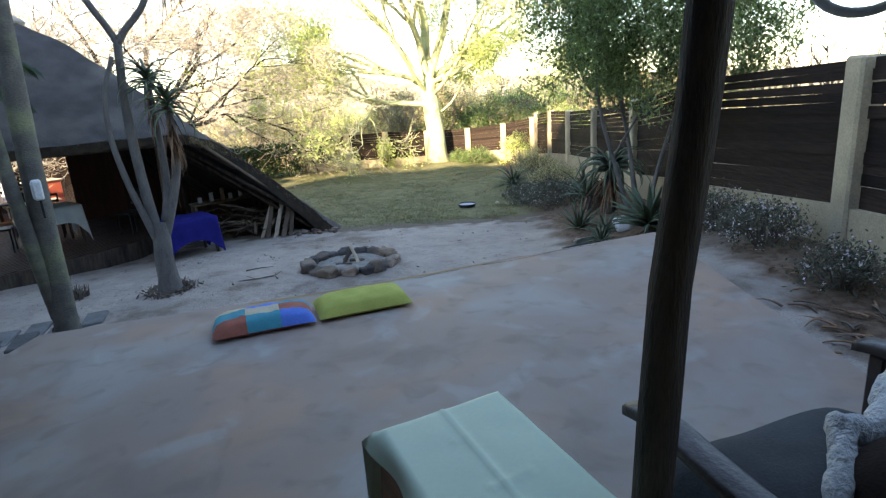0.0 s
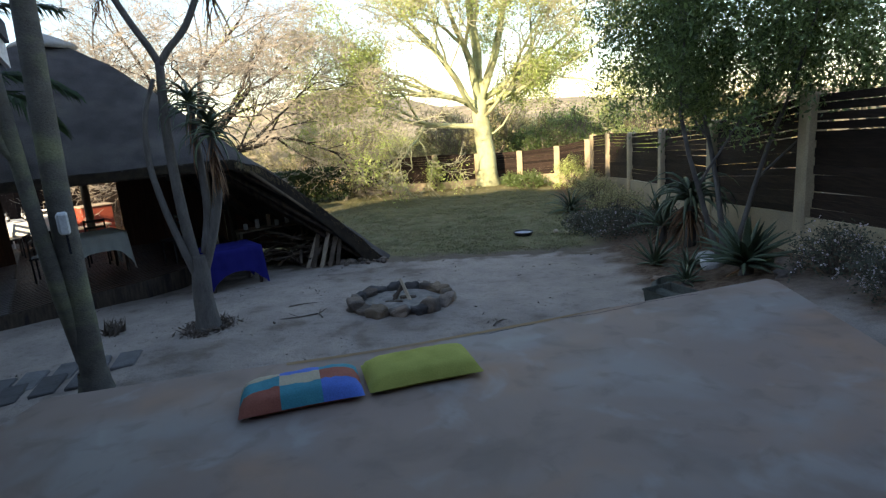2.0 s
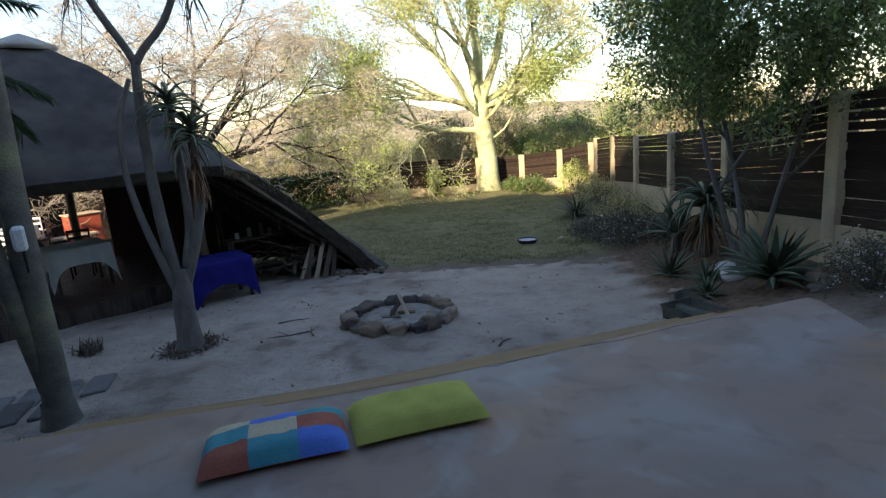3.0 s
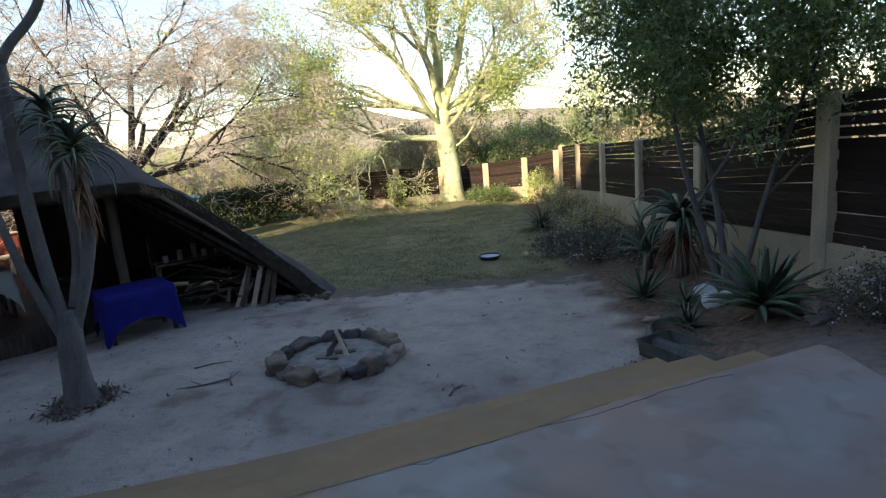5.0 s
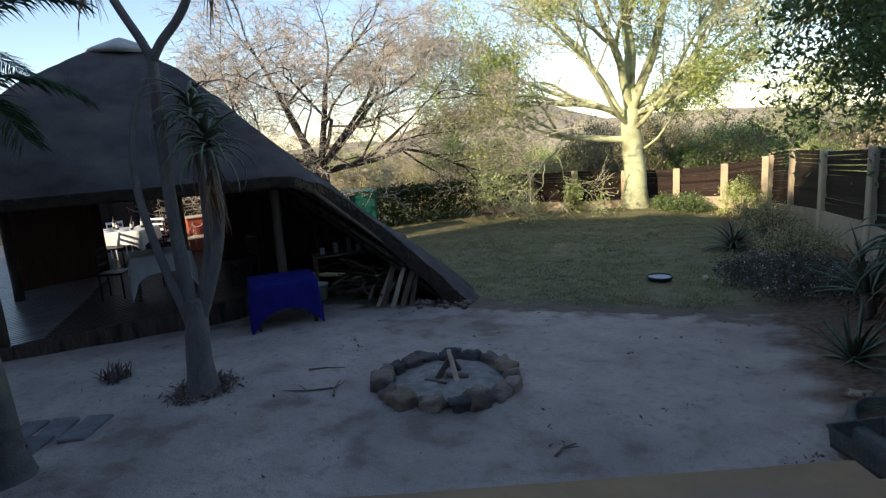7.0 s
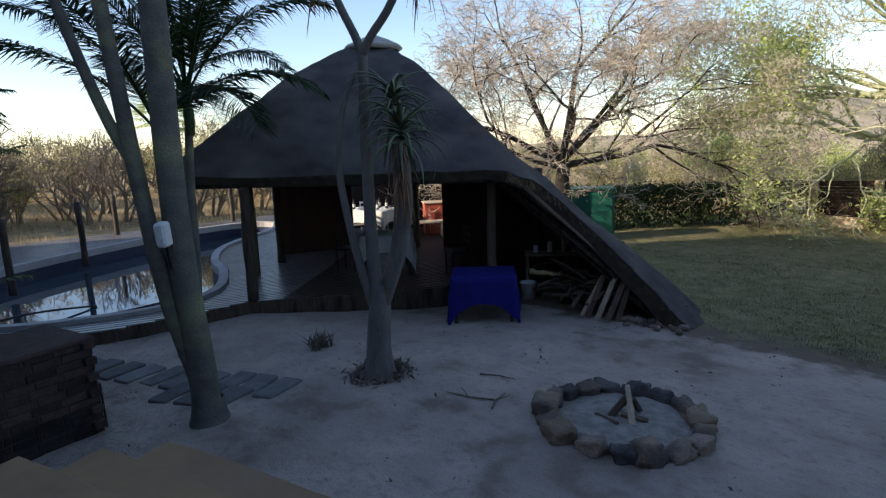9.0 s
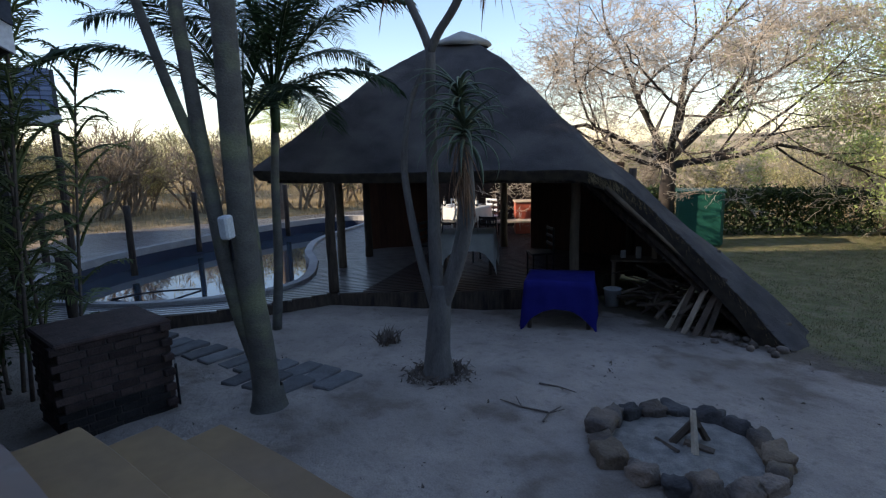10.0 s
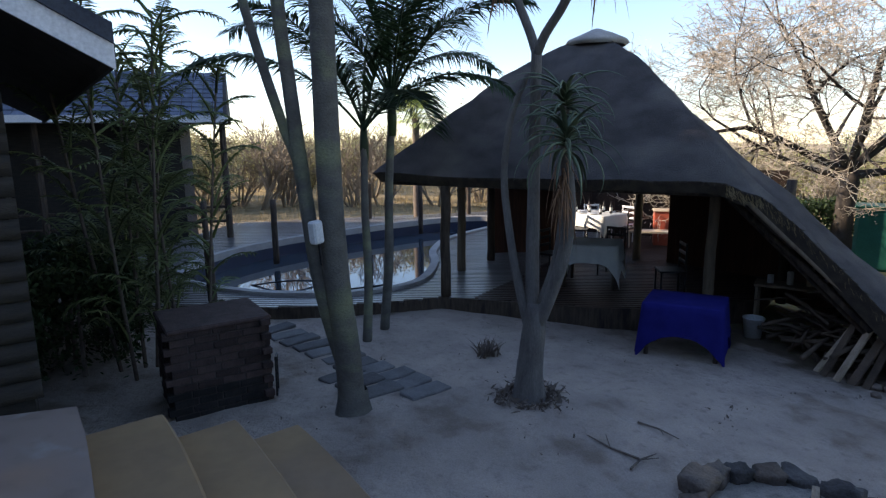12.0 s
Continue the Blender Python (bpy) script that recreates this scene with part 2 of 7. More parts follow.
def ground_material():
    """Pale trodden sand, a winter lawn, brown planting beds and dry veld, parted by ragged borders in plan."""
    m = bpy.data.materials.new("yard_ground")
    m.use_nodes = True
    nt = m.node_tree
    N, L = nt.nodes.new, nt.links.new
    b = nt.nodes["Principled BSDF"]
    b.inputs["Roughness"].default_value, b.inputs["Specular IOR Level"].default_value = 0.95, 0.1
    geo, sep = N("ShaderNodeNewGeometry"), N("ShaderNodeSeparateXYZ")
    L(geo.outputs["Position"], sep.inputs[0])

    def noise_at(s, d=5):
        n = N("ShaderNodeTexNoise")
        n.inputs["Scale"].default_value, n.inputs["Detail"].default_value = s, d
        L(geo.outputs["Position"], n.inputs["Vector"])
        return n.outputs[0]

    def calc(op, a, c):
        n = N("ShaderNodeMath")
        n.operation = op
        for i, v in enumerate((a, c)):
            if isinstance(v, (int, float)):
                n.inputs[i].default_value = v
            else:
                L(v, n.inputs[i])
        return n.outputs[0]

    def step(v, lo, hi):
        n = N("ShaderNodeMapRange")
        n.interpolation_type = "SMOOTHSTEP"
        n.inputs[1].default_value, n.inputs[2].default_value = lo, hi
        L(v, n.inputs[0])
        return n.outputs[0]

    def mix(f, a, c):
        n = N("ShaderNodeMix")
        n.data_type = "RGBA"
        L(f, n.inputs[0])
        for i, v in ((6, a), (7, c)):
            if isinstance(v, tuple):
                n.inputs[i].default_value = (*v, 1)
            else:
                L(v, n.inputs[i])
        return n.outputs[2]

    big, mid, small, grit = noise_at(0.5), noise_at(2.6), noise_at(11), noise_at(70)
    sand = mix(step(mid, 0.3, 0.75), (0.455, 0.385, 0.335), (0.365, 0.308, 0.268))
    sand = mix(calc("MULTIPLY", step(small, 0.52, 0.75), 0.6), sand, (0.245, 0.205, 0.178))
    sand = mix(step(big, 0.42, 0.66), sand, (0.315, 0.266, 0.232))
    sand = mix(step(calc("MULTIPLY", mid, big), 0.27, 0.40), sand, (0.225, 0.182, 0.152))
    grass = mix(step(mid, 0.35, 0.65), (0.17, 0.157, 0.085), (0.25, 0.215, 0.13))
    grass = mix(step(small, 0.45, 0.7), grass, (0.17, 0.19, 0.075))
    bed = mix(step(small, 0.35, 0.65), (0.125, 0.082, 0.058), (0.20, 0.138, 0.098))
    veld = mix(step(mid, 0.35, 0.65), (0.36, 0.28, 0.16), (0.24, 0.19, 0.11))
    rag = calc("MULTIPLY", calc("SUBTRACT", mid, 0.5), 1.6)
    edge = calc("ADD", sep.outputs[1], rag)
    sand = mix(step(edge, 11.15, 11.6), sand, (0.17, 0.135, 0.105))
    col = mix(step(edge, 11.75, 12.5), sand, grass)
    bedx = calc("ADD", calc("SUBTRACT", sep.outputs[0], calc("MULTIPLY", calc("SUBTRACT", sep.outputs[1], 8.0), 0.02)), calc("MULTIPLY", rag, 0.6))
    bedmask = calc("MULTIPLY", step(bedx, 1.55, 2.1), step(sep.outputs[1], 5.5, 7.5))
    col = mix(bedmask, col, bed)
    col = mix(calc("MULTIPLY", step(bedx, 2.75, 3.1), step(calc("SUBTRACT", 7.5, sep.outputs[1]), 0, 2)), col, bed)
    col = mix(step(edge, 27.5, 29.0), col, veld)
    col = mix(step(calc("SUBTRACT", 0, sep.outputs[0]), 20.0, 22.0), col, veld)
    hs = N("ShaderNodeHueSaturation")
    L(col, hs.inputs["Color"])
    gv = N("ShaderNodeMapRange")
    gv.inputs[1].default_value, gv.inputs[2].default_value = 0.25, 0.75
    gv.inputs[3].default_value, gv.inputs[4].default_value = 0.86, 1.14
    L(grit, gv.inputs[0])
    L(gv.outputs[0], hs.inputs["Value"])
    L(hs.outputs[0], b.inputs["Base Color"])
    bp = N("ShaderNodeBump")
    bp.inputs["Strength"].default_value, bp.inputs["Distance"].default_value = 0.85, 0.075
    L(calc("ADD", calc("ADD", mid, calc("MULTIPLY", small, 0.7)), calc("MULTIPLY", grit, 0.25)), bp.inputs["Height"])
    L(bp.outputs[0], b.inputs["Normal"])
    return m


M_GROUND = ground_material()


def slab_material():
    """Old painted concrete: tan and pinkish fields, pale bluish scuffs, rusty and dark stains, a fine grain."""
    m = bpy.data.materials.new("painted_concrete")
    m.use_nodes = True
    nt = m.node_tree
    N, L = nt.nodes.new, nt.links.new
    b = nt.nodes["Principled BSDF"]
    b.inputs["Specular IOR Level"].default_value = 0.25
    geo = N("ShaderNodeNewGeometry")
    col = None
    for i, (sc, lo, hi, c, det, off) in enumerate(((0.55, 0.36, 0.66, (0.345, 0.25, 0.20), 4, 0), (1.1, 0.45, 0.72, (0.40, 0.255, 0.178), 5, 11), (0.9, 0.47, 0.72, (0.335, 0.315, 0.295), 6, 23), (2.4, 0.56, 0.70, (0.39, 0.37, 0.345), 6, 31), (1.7, 0.50, 0.75, (0.20, 0.155, 0.127), 6, 47), (5.0, 0.52, 0.70, (0.20, 0.155, 0.125), 6, 53))):
        mp = N("ShaderNodeMapping")
        mp.inputs["Location"].default_value = (off, off * 0.7, 0)
        L(geo.outputs["Position"], mp.inputs["Vector"])
        n = N("ShaderNodeTexNoise")
        n.inputs["Scale"].default_value, n.inputs["Detail"].default_value, n.inputs["Distortion"].default_value = sc, det, 0.5
        L(mp.outputs[0], n.inputs["Vector"])
        r = N("ShaderNodeMapRange")
        r.interpolation_type = "SMOOTHSTEP"
        r.inputs[1].default_value, r.inputs[2].default_value, r.inputs[4].default_value = lo, hi, (1.0, 0.9, 0.8, 0.5, 0.6, 0.4)[i]
        L(n.outputs[0], r.inputs[0])
        mx = N("ShaderNodeMix")
        mx.data_type = "RGBA"
        mx.inputs[7].default_value = (*c, 1)
        L(r.outputs[0], mx.inputs[0])
        if col is None:
            mx.inputs[6].default_value = (0.30, 0.228, 0.194, 1)
        else:
            L(col, mx.inputs[6])
        col = mx.outputs[2]
    L(col, b.inputs["Base Color"])
    g = N("ShaderNodeTexNoise")
    g.inputs["Scale"].default_value, g.inputs["Detail"].default_value = 3.0, 8
    L(geo.outputs["Position"], g.inputs["Vector"])
    rr = N("ShaderNodeMapRange")
    rr.inputs[3].default_value, rr.inputs[4].default_value = 0.5, 0.85
    L(g.outputs[0], rr.inputs[0])
    L(rr.outputs[0], b.inputs["Roughness"])
    bp = N("ShaderNodeBump")
    bp.inputs["Strength"].default_value, bp.inputs["Distance"].default_value = 0.12, 0.02
    L(g.outputs[0], bp.inputs["Height"])
    L(bp.outputs[0], b.inputs["Normal"])
    return m


M_SLAB = slab_material()


# ---- builders ----
class Shape:
    """Collects vertices and faces of one mesh."""

    def __init__(self):
        self.v, self.f, self.mi = [], [], []

    def add(self, verts, faces, mi=0):
        n = len(self.v)
        self.v.extend([tuple(p) for p in verts])
        self.f.extend([tuple(n + i for i in f) for f in faces])
        self.mi.extend([mi] * len(faces))
        return self

    def box(self, x0, y0, z0, x1, y1, z1, m=None, bev=0.0, mi=0):
        b = min(bev, (x1 - x0) / 3, (y1 - y0) / 3, (z1 - z0) / 3)
        if b <= 0:
            vs = [Vector((x, y, z)) for z in (z0, z1) for y in (y0, y1) for x in (x0, x1)]
            fs = [(0, 2, 3, 1), (4, 5, 7, 6), (0, 1, 5, 4), (2, 6, 7, 3), (0, 4, 6, 2), (1, 3, 7, 5)]
        else:
            bm = bmesh.new()
            bmesh.ops.create_cube(bm, size=1.0)
            for v in bm.verts:
                v.co = Vector(((x0 + x1) / 2 + v.co.x * (x1 - x0), (y0 + y1) / 2 + v.co.y * (y1 - y0), (z0 + z1) / 2 + v.co.z * (z1 - z0)))
            bmesh.ops.bevel(bm, geom=bm.edges[:], offset=b, segments=1, affect="EDGES")
            bm.verts.index_update()
            vs, fs = [v.co.copy() for v in bm.verts], [[v.index for v in f.verts] for f in bm.faces]
            bm.free()
        if m is not None:
            vs = [m @ p for p in vs]
        return self.add(vs, fs, mi)

    def tube(self, pts, rads, sides=7, caps=True, mi=0):
        pts = [Vector(p) for p in pts]
        n, vs, fs = len(pts), [], []
        up = Vector((0.13, 0.97, 0.21))
        for i, p in enumerate(pts):
            d = (pts[min(i + 1, n - 1)] - pts[max(i - 1, 0)]).normalized()
            a = d.cross(up)
            if a.length < 0.1:
                a = d.cross(Vector((1, 0, 0)))
            a.normalize()
            c = d.cross(a)
            for k in range(sides):
                t = 2 * math.pi * k / sides
                vs.append(p + float(rads[i]) * (math.cos(t) * a + math.sin(t) * c))
        for i in range(n - 1):
            for k in range(sides):
                fs.append((i * sides + k, i * sides + (k + 1) % sides, (i + 1) * sides + (k + 1) % sides, (i + 1) * sides + k))
        if caps:
            fs.append(tuple(range(sides))[::-1])
            fs.append(tuple((n - 1) * sides + k for k in range(sides)))
        return self.add(vs, fs, mi)

    def grid(self, rows, closed=False, mi=0):
        n, w = len(rows), len(rows[0])
        vs = [p for r in rows for p in r]
        fs = []
        for i in range(n - 1):
            for k in range(w if closed else w - 1):
                fs.append((i * w + k, i * w + (k + 1) % w, (i + 1) * w + (k + 1) % w, (i + 1) * w + k))
        return self.add(vs, fs, mi)

    def prism(self, poly, z0, z1, mi=0):
        n = len(poly)
        vs = [(x, y, z0) for x, y in poly] + [(x, y, z1) for x, y in poly]
        fs = [tuple(range(n))[::-1], tuple(range(n, 2 * n))] + [(i, (i + 1) % n, n + (i + 1) % n, n + i) for i in range(n)]
        return self.add(vs, fs, mi)

    def blob(self, c, r, seed=0, rough=0.18, sub=2, squash=(1, 1, 1), mi=0, blocky=1.0):
        bm = bmesh.new()
        bmesh.ops.create_icosphere(bm, subdivisions=sub, radius=1.0)
        c, o = Vector(c), Vector((seed * 7.3, seed * 3.1, seed * 1.7))
        for v in bm.verts:
            v.co = Vector([math.copysign(abs(t) ** blocky, t) for t in v.co])
            k = 1 + rough * noise.noise(v.co * 1.3 + o) * 2 + rough * 0.5 * noise.noise(v.co * 3.1 + o)
            v.co = Vector((v.co.x * squash[0], v.co.y * squash[1], v.co.z * squash[2])) * (k * r) + c
        bm.verts.index_update()
        self.add([v.co.copy() for v in bm.verts], [[v.index for v in f.verts] for f in bm.faces], mi)
        bm.free()
        return self

    def join(self, other):
        n = len(self.v)
        self.v.extend(other.v)
        self.f.extend([tuple(n + i for i in f) for f in other.f])
        self.mi.extend(other.mi)
        return self

    def leaves(self, centres, spread, count, size, rng, long=2.2, droop=0.0, flat=1.0, mi=0):
        """count small leaf quads scattered round each centre."""
        c = np.asarray(centres, float)
        if len(c) == 0:
            return self
        n = len(c) * count
        p = np.repeat(c, count, 0) + rng.normal(0, 1, (n, 3)) * np.array([spread, spread, spread * flat])
        a = rng.normal(0, 1, (n, 3))
        a[:, 2] -= droop
        a /= np.linalg.norm(a, axis=1)[:, None]
        b = np.cross(a, rng.normal(0, 1, (n, 3)))
        b /= np.linalg.norm(b, axis=1)[:, None] + 1e-9
        s = size * rng.uniform(0.6, 1.35, n)[:, None]
        q = np.stack([p - a * s * long / 2, p + b * s / 2, p + a * s * long / 2, p - b * s / 2], 1).reshape(-1, 3)
        k = len(self.v)
        self.v.extend(map(tuple, q.tolist()))
        self.f.extend([(k + 4 * i, k + 4 * i + 1, k + 4 * i + 2, k + 4 * i + 3) for i in range(n)])
        self.mi.extend([mi] * n)
        return self

    def mesh(self, name, mats, smooth=False):
        me = bpy.data.meshes.new(name)
        me.from_pydata(self.v, [], self.f)
        for m in (mats if isinstance(mats, (list, tuple)) else [mats]):
            me.materials.append(m)
        if any(self.mi):
            me.polygons.foreach_set("material_index", self.mi)
        if smooth:
            me.polygons.foreach_set("use_smooth", [True] * len(me.polygons))
        me.update()
        return me


def thing(name, label, category, at=(0, 0, 0), group="", kind=""):
    ob = new(name)
    ob.location = at
    ob.empty_display_size = 0.1
    return tagged(ob, label, category, group, kind)


def part(name, shape, material, parent, label="", smooth=False):
    """One mesh object under a thing; its vertices are given in the world."""
    me = shape.mesh(name, material, smooth)
    ob = new(name, me)
    base = Vector((0, 0, 0))
    up = parent
    while up is not None:
        base += up.location
        up = up.parent
    me.transform(Matrix.Translation(-base))
    ob.parent = parent
    return tagged(ob, label)


def single(name, shape, material, label, category, smooth=False, group="", kind=""):
    return tagged(new(name, shape.mesh(name, material, smooth)), label, category, group, kind)


def frac(a, b, t):
    return a + (b - a) * t


def ramp(v, lo, hi):
    t = min(1.0, max(0.0, (v - lo) / (hi - lo)))
    return t * t * (3 - 2 * t)


def polyline(v, table):
    if v <= table[0][0]:
        return table[0][1]
    for (a, p), (b, q) in zip(table, table[1:]):
        if v <= b:
            return frac(p, q, (v - a) / (b - a))
    return table[-1][1]


def ground_z(x, y):
    z = polyline(y, ((4, -0.86), (8, -0.86), (10, -0.98), (12, -1.12), (14.5, -1.32), (27, -1.72), (40, -2.6), (90, -4.0), (400, -6.0)))
    z -= 0.16 * ramp(-x, 3.0, 6.5) * (1 - ramp(y, 10, 14))
    z += 0.34 * ramp(x, 1.5, 3.8) * (1 - ramp(y, 12, 24)) * ramp(y, 3, 8) + 0.62 * ramp(x, 1.8, 2.6) * (1 - ramp(y, 4.5, 9))
    z += 0.16 * math.exp(-((x + 0.5) ** 2 + (y - 26.0) ** 2) / 3.0)
    if -22 < x < 9 and y < 28:
        z += 0.018 * noise.noise(Vector((x * 1.7, y * 1.7, 0))) + 0.012 * noise.noise(Vector((x * 5, y * 5, 3)))
    return z


def in_poly(x, y, poly):
    c, n = False, len(poly)
    for i in range(n):
        (x1, y1), (x2, y2) = poly[i], poly[(i + 1) % n]
        if (y1 > y) != (y2 > y) and x < (x2 - x1) * (y - y1) / (y2 - y1) + x1:
            c = not c
    return c


def smooth_loop(pts, per=8):
    """A closed rounded curve through the points."""
    n, out = len(pts), []
    for i in range(n):
        p0, p1, p2, p3 = (Vector(pts[(i + k - 1) % n]) for k in range(4))
        for j in range(per):
            t = j / per
            out.append(0.5 * ((2 * p1) + (p2 - p0) * t + (2 * p0 - 5 * p1 + 4 * p2 - p3) * t * t + (3 * p1 - p0 - 3 * p2 + p3) * t ** 3))
    return out


def spline(pts, per=6):
    """An open rounded curve through the points."""
    p = [Vector(q) for q in pts]
    p = [2 * p[0] - p[1]] + p + [2 * p[-1] - p[-2]]
    out = []
    for i in range(1, len(p) - 2):
        p0, p1, p2, p3 = p[i - 1:i + 3]
        for j in range(per):
            t = j / per
            out.append(0.5 * ((2 * p1) + (p2 - p0) * t + (2 * p0 - 5 * p1 + 4 * p2 - p3) * t * t + (3 * p1 - p0 - 3 * p2 + p3) * t ** 3))
    return out + [p[-2]]


# ---- ground, pool and deck levels ----
DECK_Z, WATER_Z = -0.82, -1.22
POOL = [(-10.7, 3.9), (-9.4, 4.95), (-8.85, 5.9), (-8.62, 6.85), (-9.0, 7.85), (-10.4, 8.6), (-11.9, 9.05), (-13.6, 10.1), (-15.6, 12.5), (-16.9, 13.0),
        (-17.5, 12.2), (-17.3, 10.6), (-16.3, 8.3), (-15.1, 6.2), (-13.9, 4.8), (-12.4, 3.9)]
POOL_LOOP = [(p.x, p.y) for p in smooth_loop([(x, y, 0) for x, y in POOL], 6)]
DECK = [(-9.3, 2.2), (-8.9, 3.8), (-8.3, 5.05), (-8.0, 5.95), (-7.86, 7.05), (-7.83, 8.0), (-7.08, 9.0), (-6.4, 9.9), (-6.05, 10.6), (-5.9, 12.6), (-8.0, 15.6), (-19.0, 15.6), (-19.6, 2.2)]


def axis_lines(lo, hi, step, far):
    vals = list(np.arange(lo, hi + 1e-6, step))
    d, a, b = step, lo, hi
    while b < far:
        d *= 1.35
        a, b = a - d, b + d
        vals = [a] + vals + [b]
    return vals


def build_ground():
    xs, ys = axis_lines(-9.5, 5.5, 0.16, 900), axis_lines(2.5, 20, 0.16, 900)
    s = Shape()
    rows = [[(x, y, ground_z(x, y) - (0.9 if in_poly(x, y, POOL_LOOP) or (in_poly(x, y, DECK) and x < -8.5) else 0)) for x in xs] for y in ys]
    s.grid(rows)
    return single("ground", s, M_GROUND, "pale trodden sand running into short winter lawn and dry veld", "ground", True, kind="structure")


build_ground()

# hill and far ridge
hill = Shape()
rows = []
for i in range(26):
    y = 110 + i * 9
    row = []
    for k in range(70):
        x = -330 + k * 9.5
        h = 19 * math.exp(-((x + 76) / 36) ** 2) + 8 * math.exp(-((x + 210) / 90) ** 2) + 11 * math.exp(-((x - 10) / 80) ** 2) + 6 * math.exp(-((x - 130) / 70) ** 2)
        h *= ramp(i, 0, 20)
        row.append((x, y, -7 + h + 3.5 * noise.noise(Vector((x * 0.02, y * 0.02, 0))) * ramp(i, 0, 6) + 1.2 * noise.noise(Vector((x * 0.13, y * 0.13, 0)))))
    rows.append(row)
hill.grid(rows)
single("hill", hill, M_HILL, "brown bush-covered hill in the distance", "hill", True, kind="structure")

# ---- patio slab with steps ----
U, V, O = Vector((0.9285, 0.3714, 0)), Vector((-0.3714, 0.9285, 0)), Vector((0, 4.95, 0))


def uv(u, v, z=0.0):
    p = O + U * u + V * (v + 0.22 * ramp(-u, 0.6, 3.4))      # the front bows outwards beside the house
    return (p.x, p.y, z)


UL, UR = -3.25, 2.42
slab = Shape()
c2 = uv(UR, 0)
pl = [(-3.3, -5.5), (2.3, -5.5), (2.3, c2[1] - 0.1), (2.27, c2[1] - 0.02), c2[:2]] + [uv(frac(UR, UL, k / 12), 0)[:2] for k in range(1, 13)]
slab.prism(pl, -0.95, 0.0)
tagged(single("patio", slab, M_SLAB, "raised patio slab of faded pinkish grey painted concrete", "patio"), kind="structure")
# hairline crack along the front of the slab
crack = Shape()
rng = np.random.default_rng(3)
for lo, hi, v0 in ((-0.3, 1.7, -0.05),):
    pts = [uv(u, v0 + 0.015 * math.sin(u * 6) + rng.normal(0, 0.008), 0.0015) for u in np.arange(lo, hi, 0.07)]
    crack.tube(pts, [0.0013] * len(pts), 4)
single("crack", crack, M_SOFFIT, "thin dark crack across the patio concrete", "crack", kind="structure")

steps = thing("steps", "three wide ochre painted concrete steps down from the patio", "steps", (0, 5.6, -0.9), kind="structure")
for i in range(3):
    z = -0.213 * (i + 1)
    v0, v1 = 0.51 * i, 0.51 * (i + 1)
    s = Shape()
    nose = [(v0, z), (v1 - 0.02, z), (v1, z - 0.02), (v1, -1.0), (v0, -1.0)]
    n = 24
    rows = [[Vector(uv(frac(UL, UR, k / n), v + 0.006 * noise.noise(Vector((k * 0.9, i, v))), zz)) for v, zz in nose] for k in range(n + 1)]
    s.grid(rows, closed=True)
    s.add(rows[0], [tuple(range(5))])
    s.add(rows[-1], [tuple(range(5))[::-1]])
    part("step", s, M_STEP, steps)
s = Shape()
n = 20
rows = []
for k in range(n + 1):
    u = frac(-1.7, 0.85, k / n)
    w = 0.048 * (1 - ramp(u, 0.2, 0.85)) + 0.006 * noise.noise(Vector((u * 5, 1, 0)))
    rows.append([Vector(uv(u, -w, 0.003)), Vector(uv(u, -0.002, 0.003)), Vector(uv(u, -0.002, -0.02))])
s.grid(rows)
part("painted_nosing", s, M_STEP, steps)
# ---- boundary walls and fences ----
FX = 3.95
FPOSTS = [(-1.4, 1.9, 0.62), (2.0, 1.8, 0.45), (5.35, 1.66, 0.27), (8.6, 1.55, -0.02), (11.9, 1.16, -0.33), (15.2, 0.9, -0.45), (18.6, 0.7, -0.68), (22.1, 0.58, -1.0), (25.6, 0.36, -1.38)]
plank_cache = {}


def post_shape(x, y, z0, z1, w=0.13):
    s = Shape()
    s.box(x - w, y - w, z0, x + w, y + w, z1, bev=0.025)
    return s


def plank(parent, p, q, h, thick=0.022, sag=0.0, mat_=M_PLANK):
    """A board from p to q, h high, as a piece of its own on shared mesh data where the length repeats."""
    p, q = Vector(p), Vector(q)
    d = q - p
    key = (round(d.length, 1), round(h, 2))
    if key not in plank_cache:
        s = Shape()
        s.box(0, -thick / 2, -h / 2, 1, thick / 2, h / 2, bev=0.0)
        plank_cache[key] = s.mesh("plank", mat_)
    ob = new("plank", plank_cache[key])
    ob.parent = parent
    x = d.normalized()
    yv = Vector((0, 0, 1)).cross(x).normalized()
    zv = x.cross(yv)
    m = Matrix((x * d.length, yv, zv)).transposed().to_4x4()
    base = Vector((0, 0, 0))
    up = parent
    while up is not None:
        base += up.location
        up = up.parent
    m.translation = p - base
    ob.matrix_basis = m
    return ob


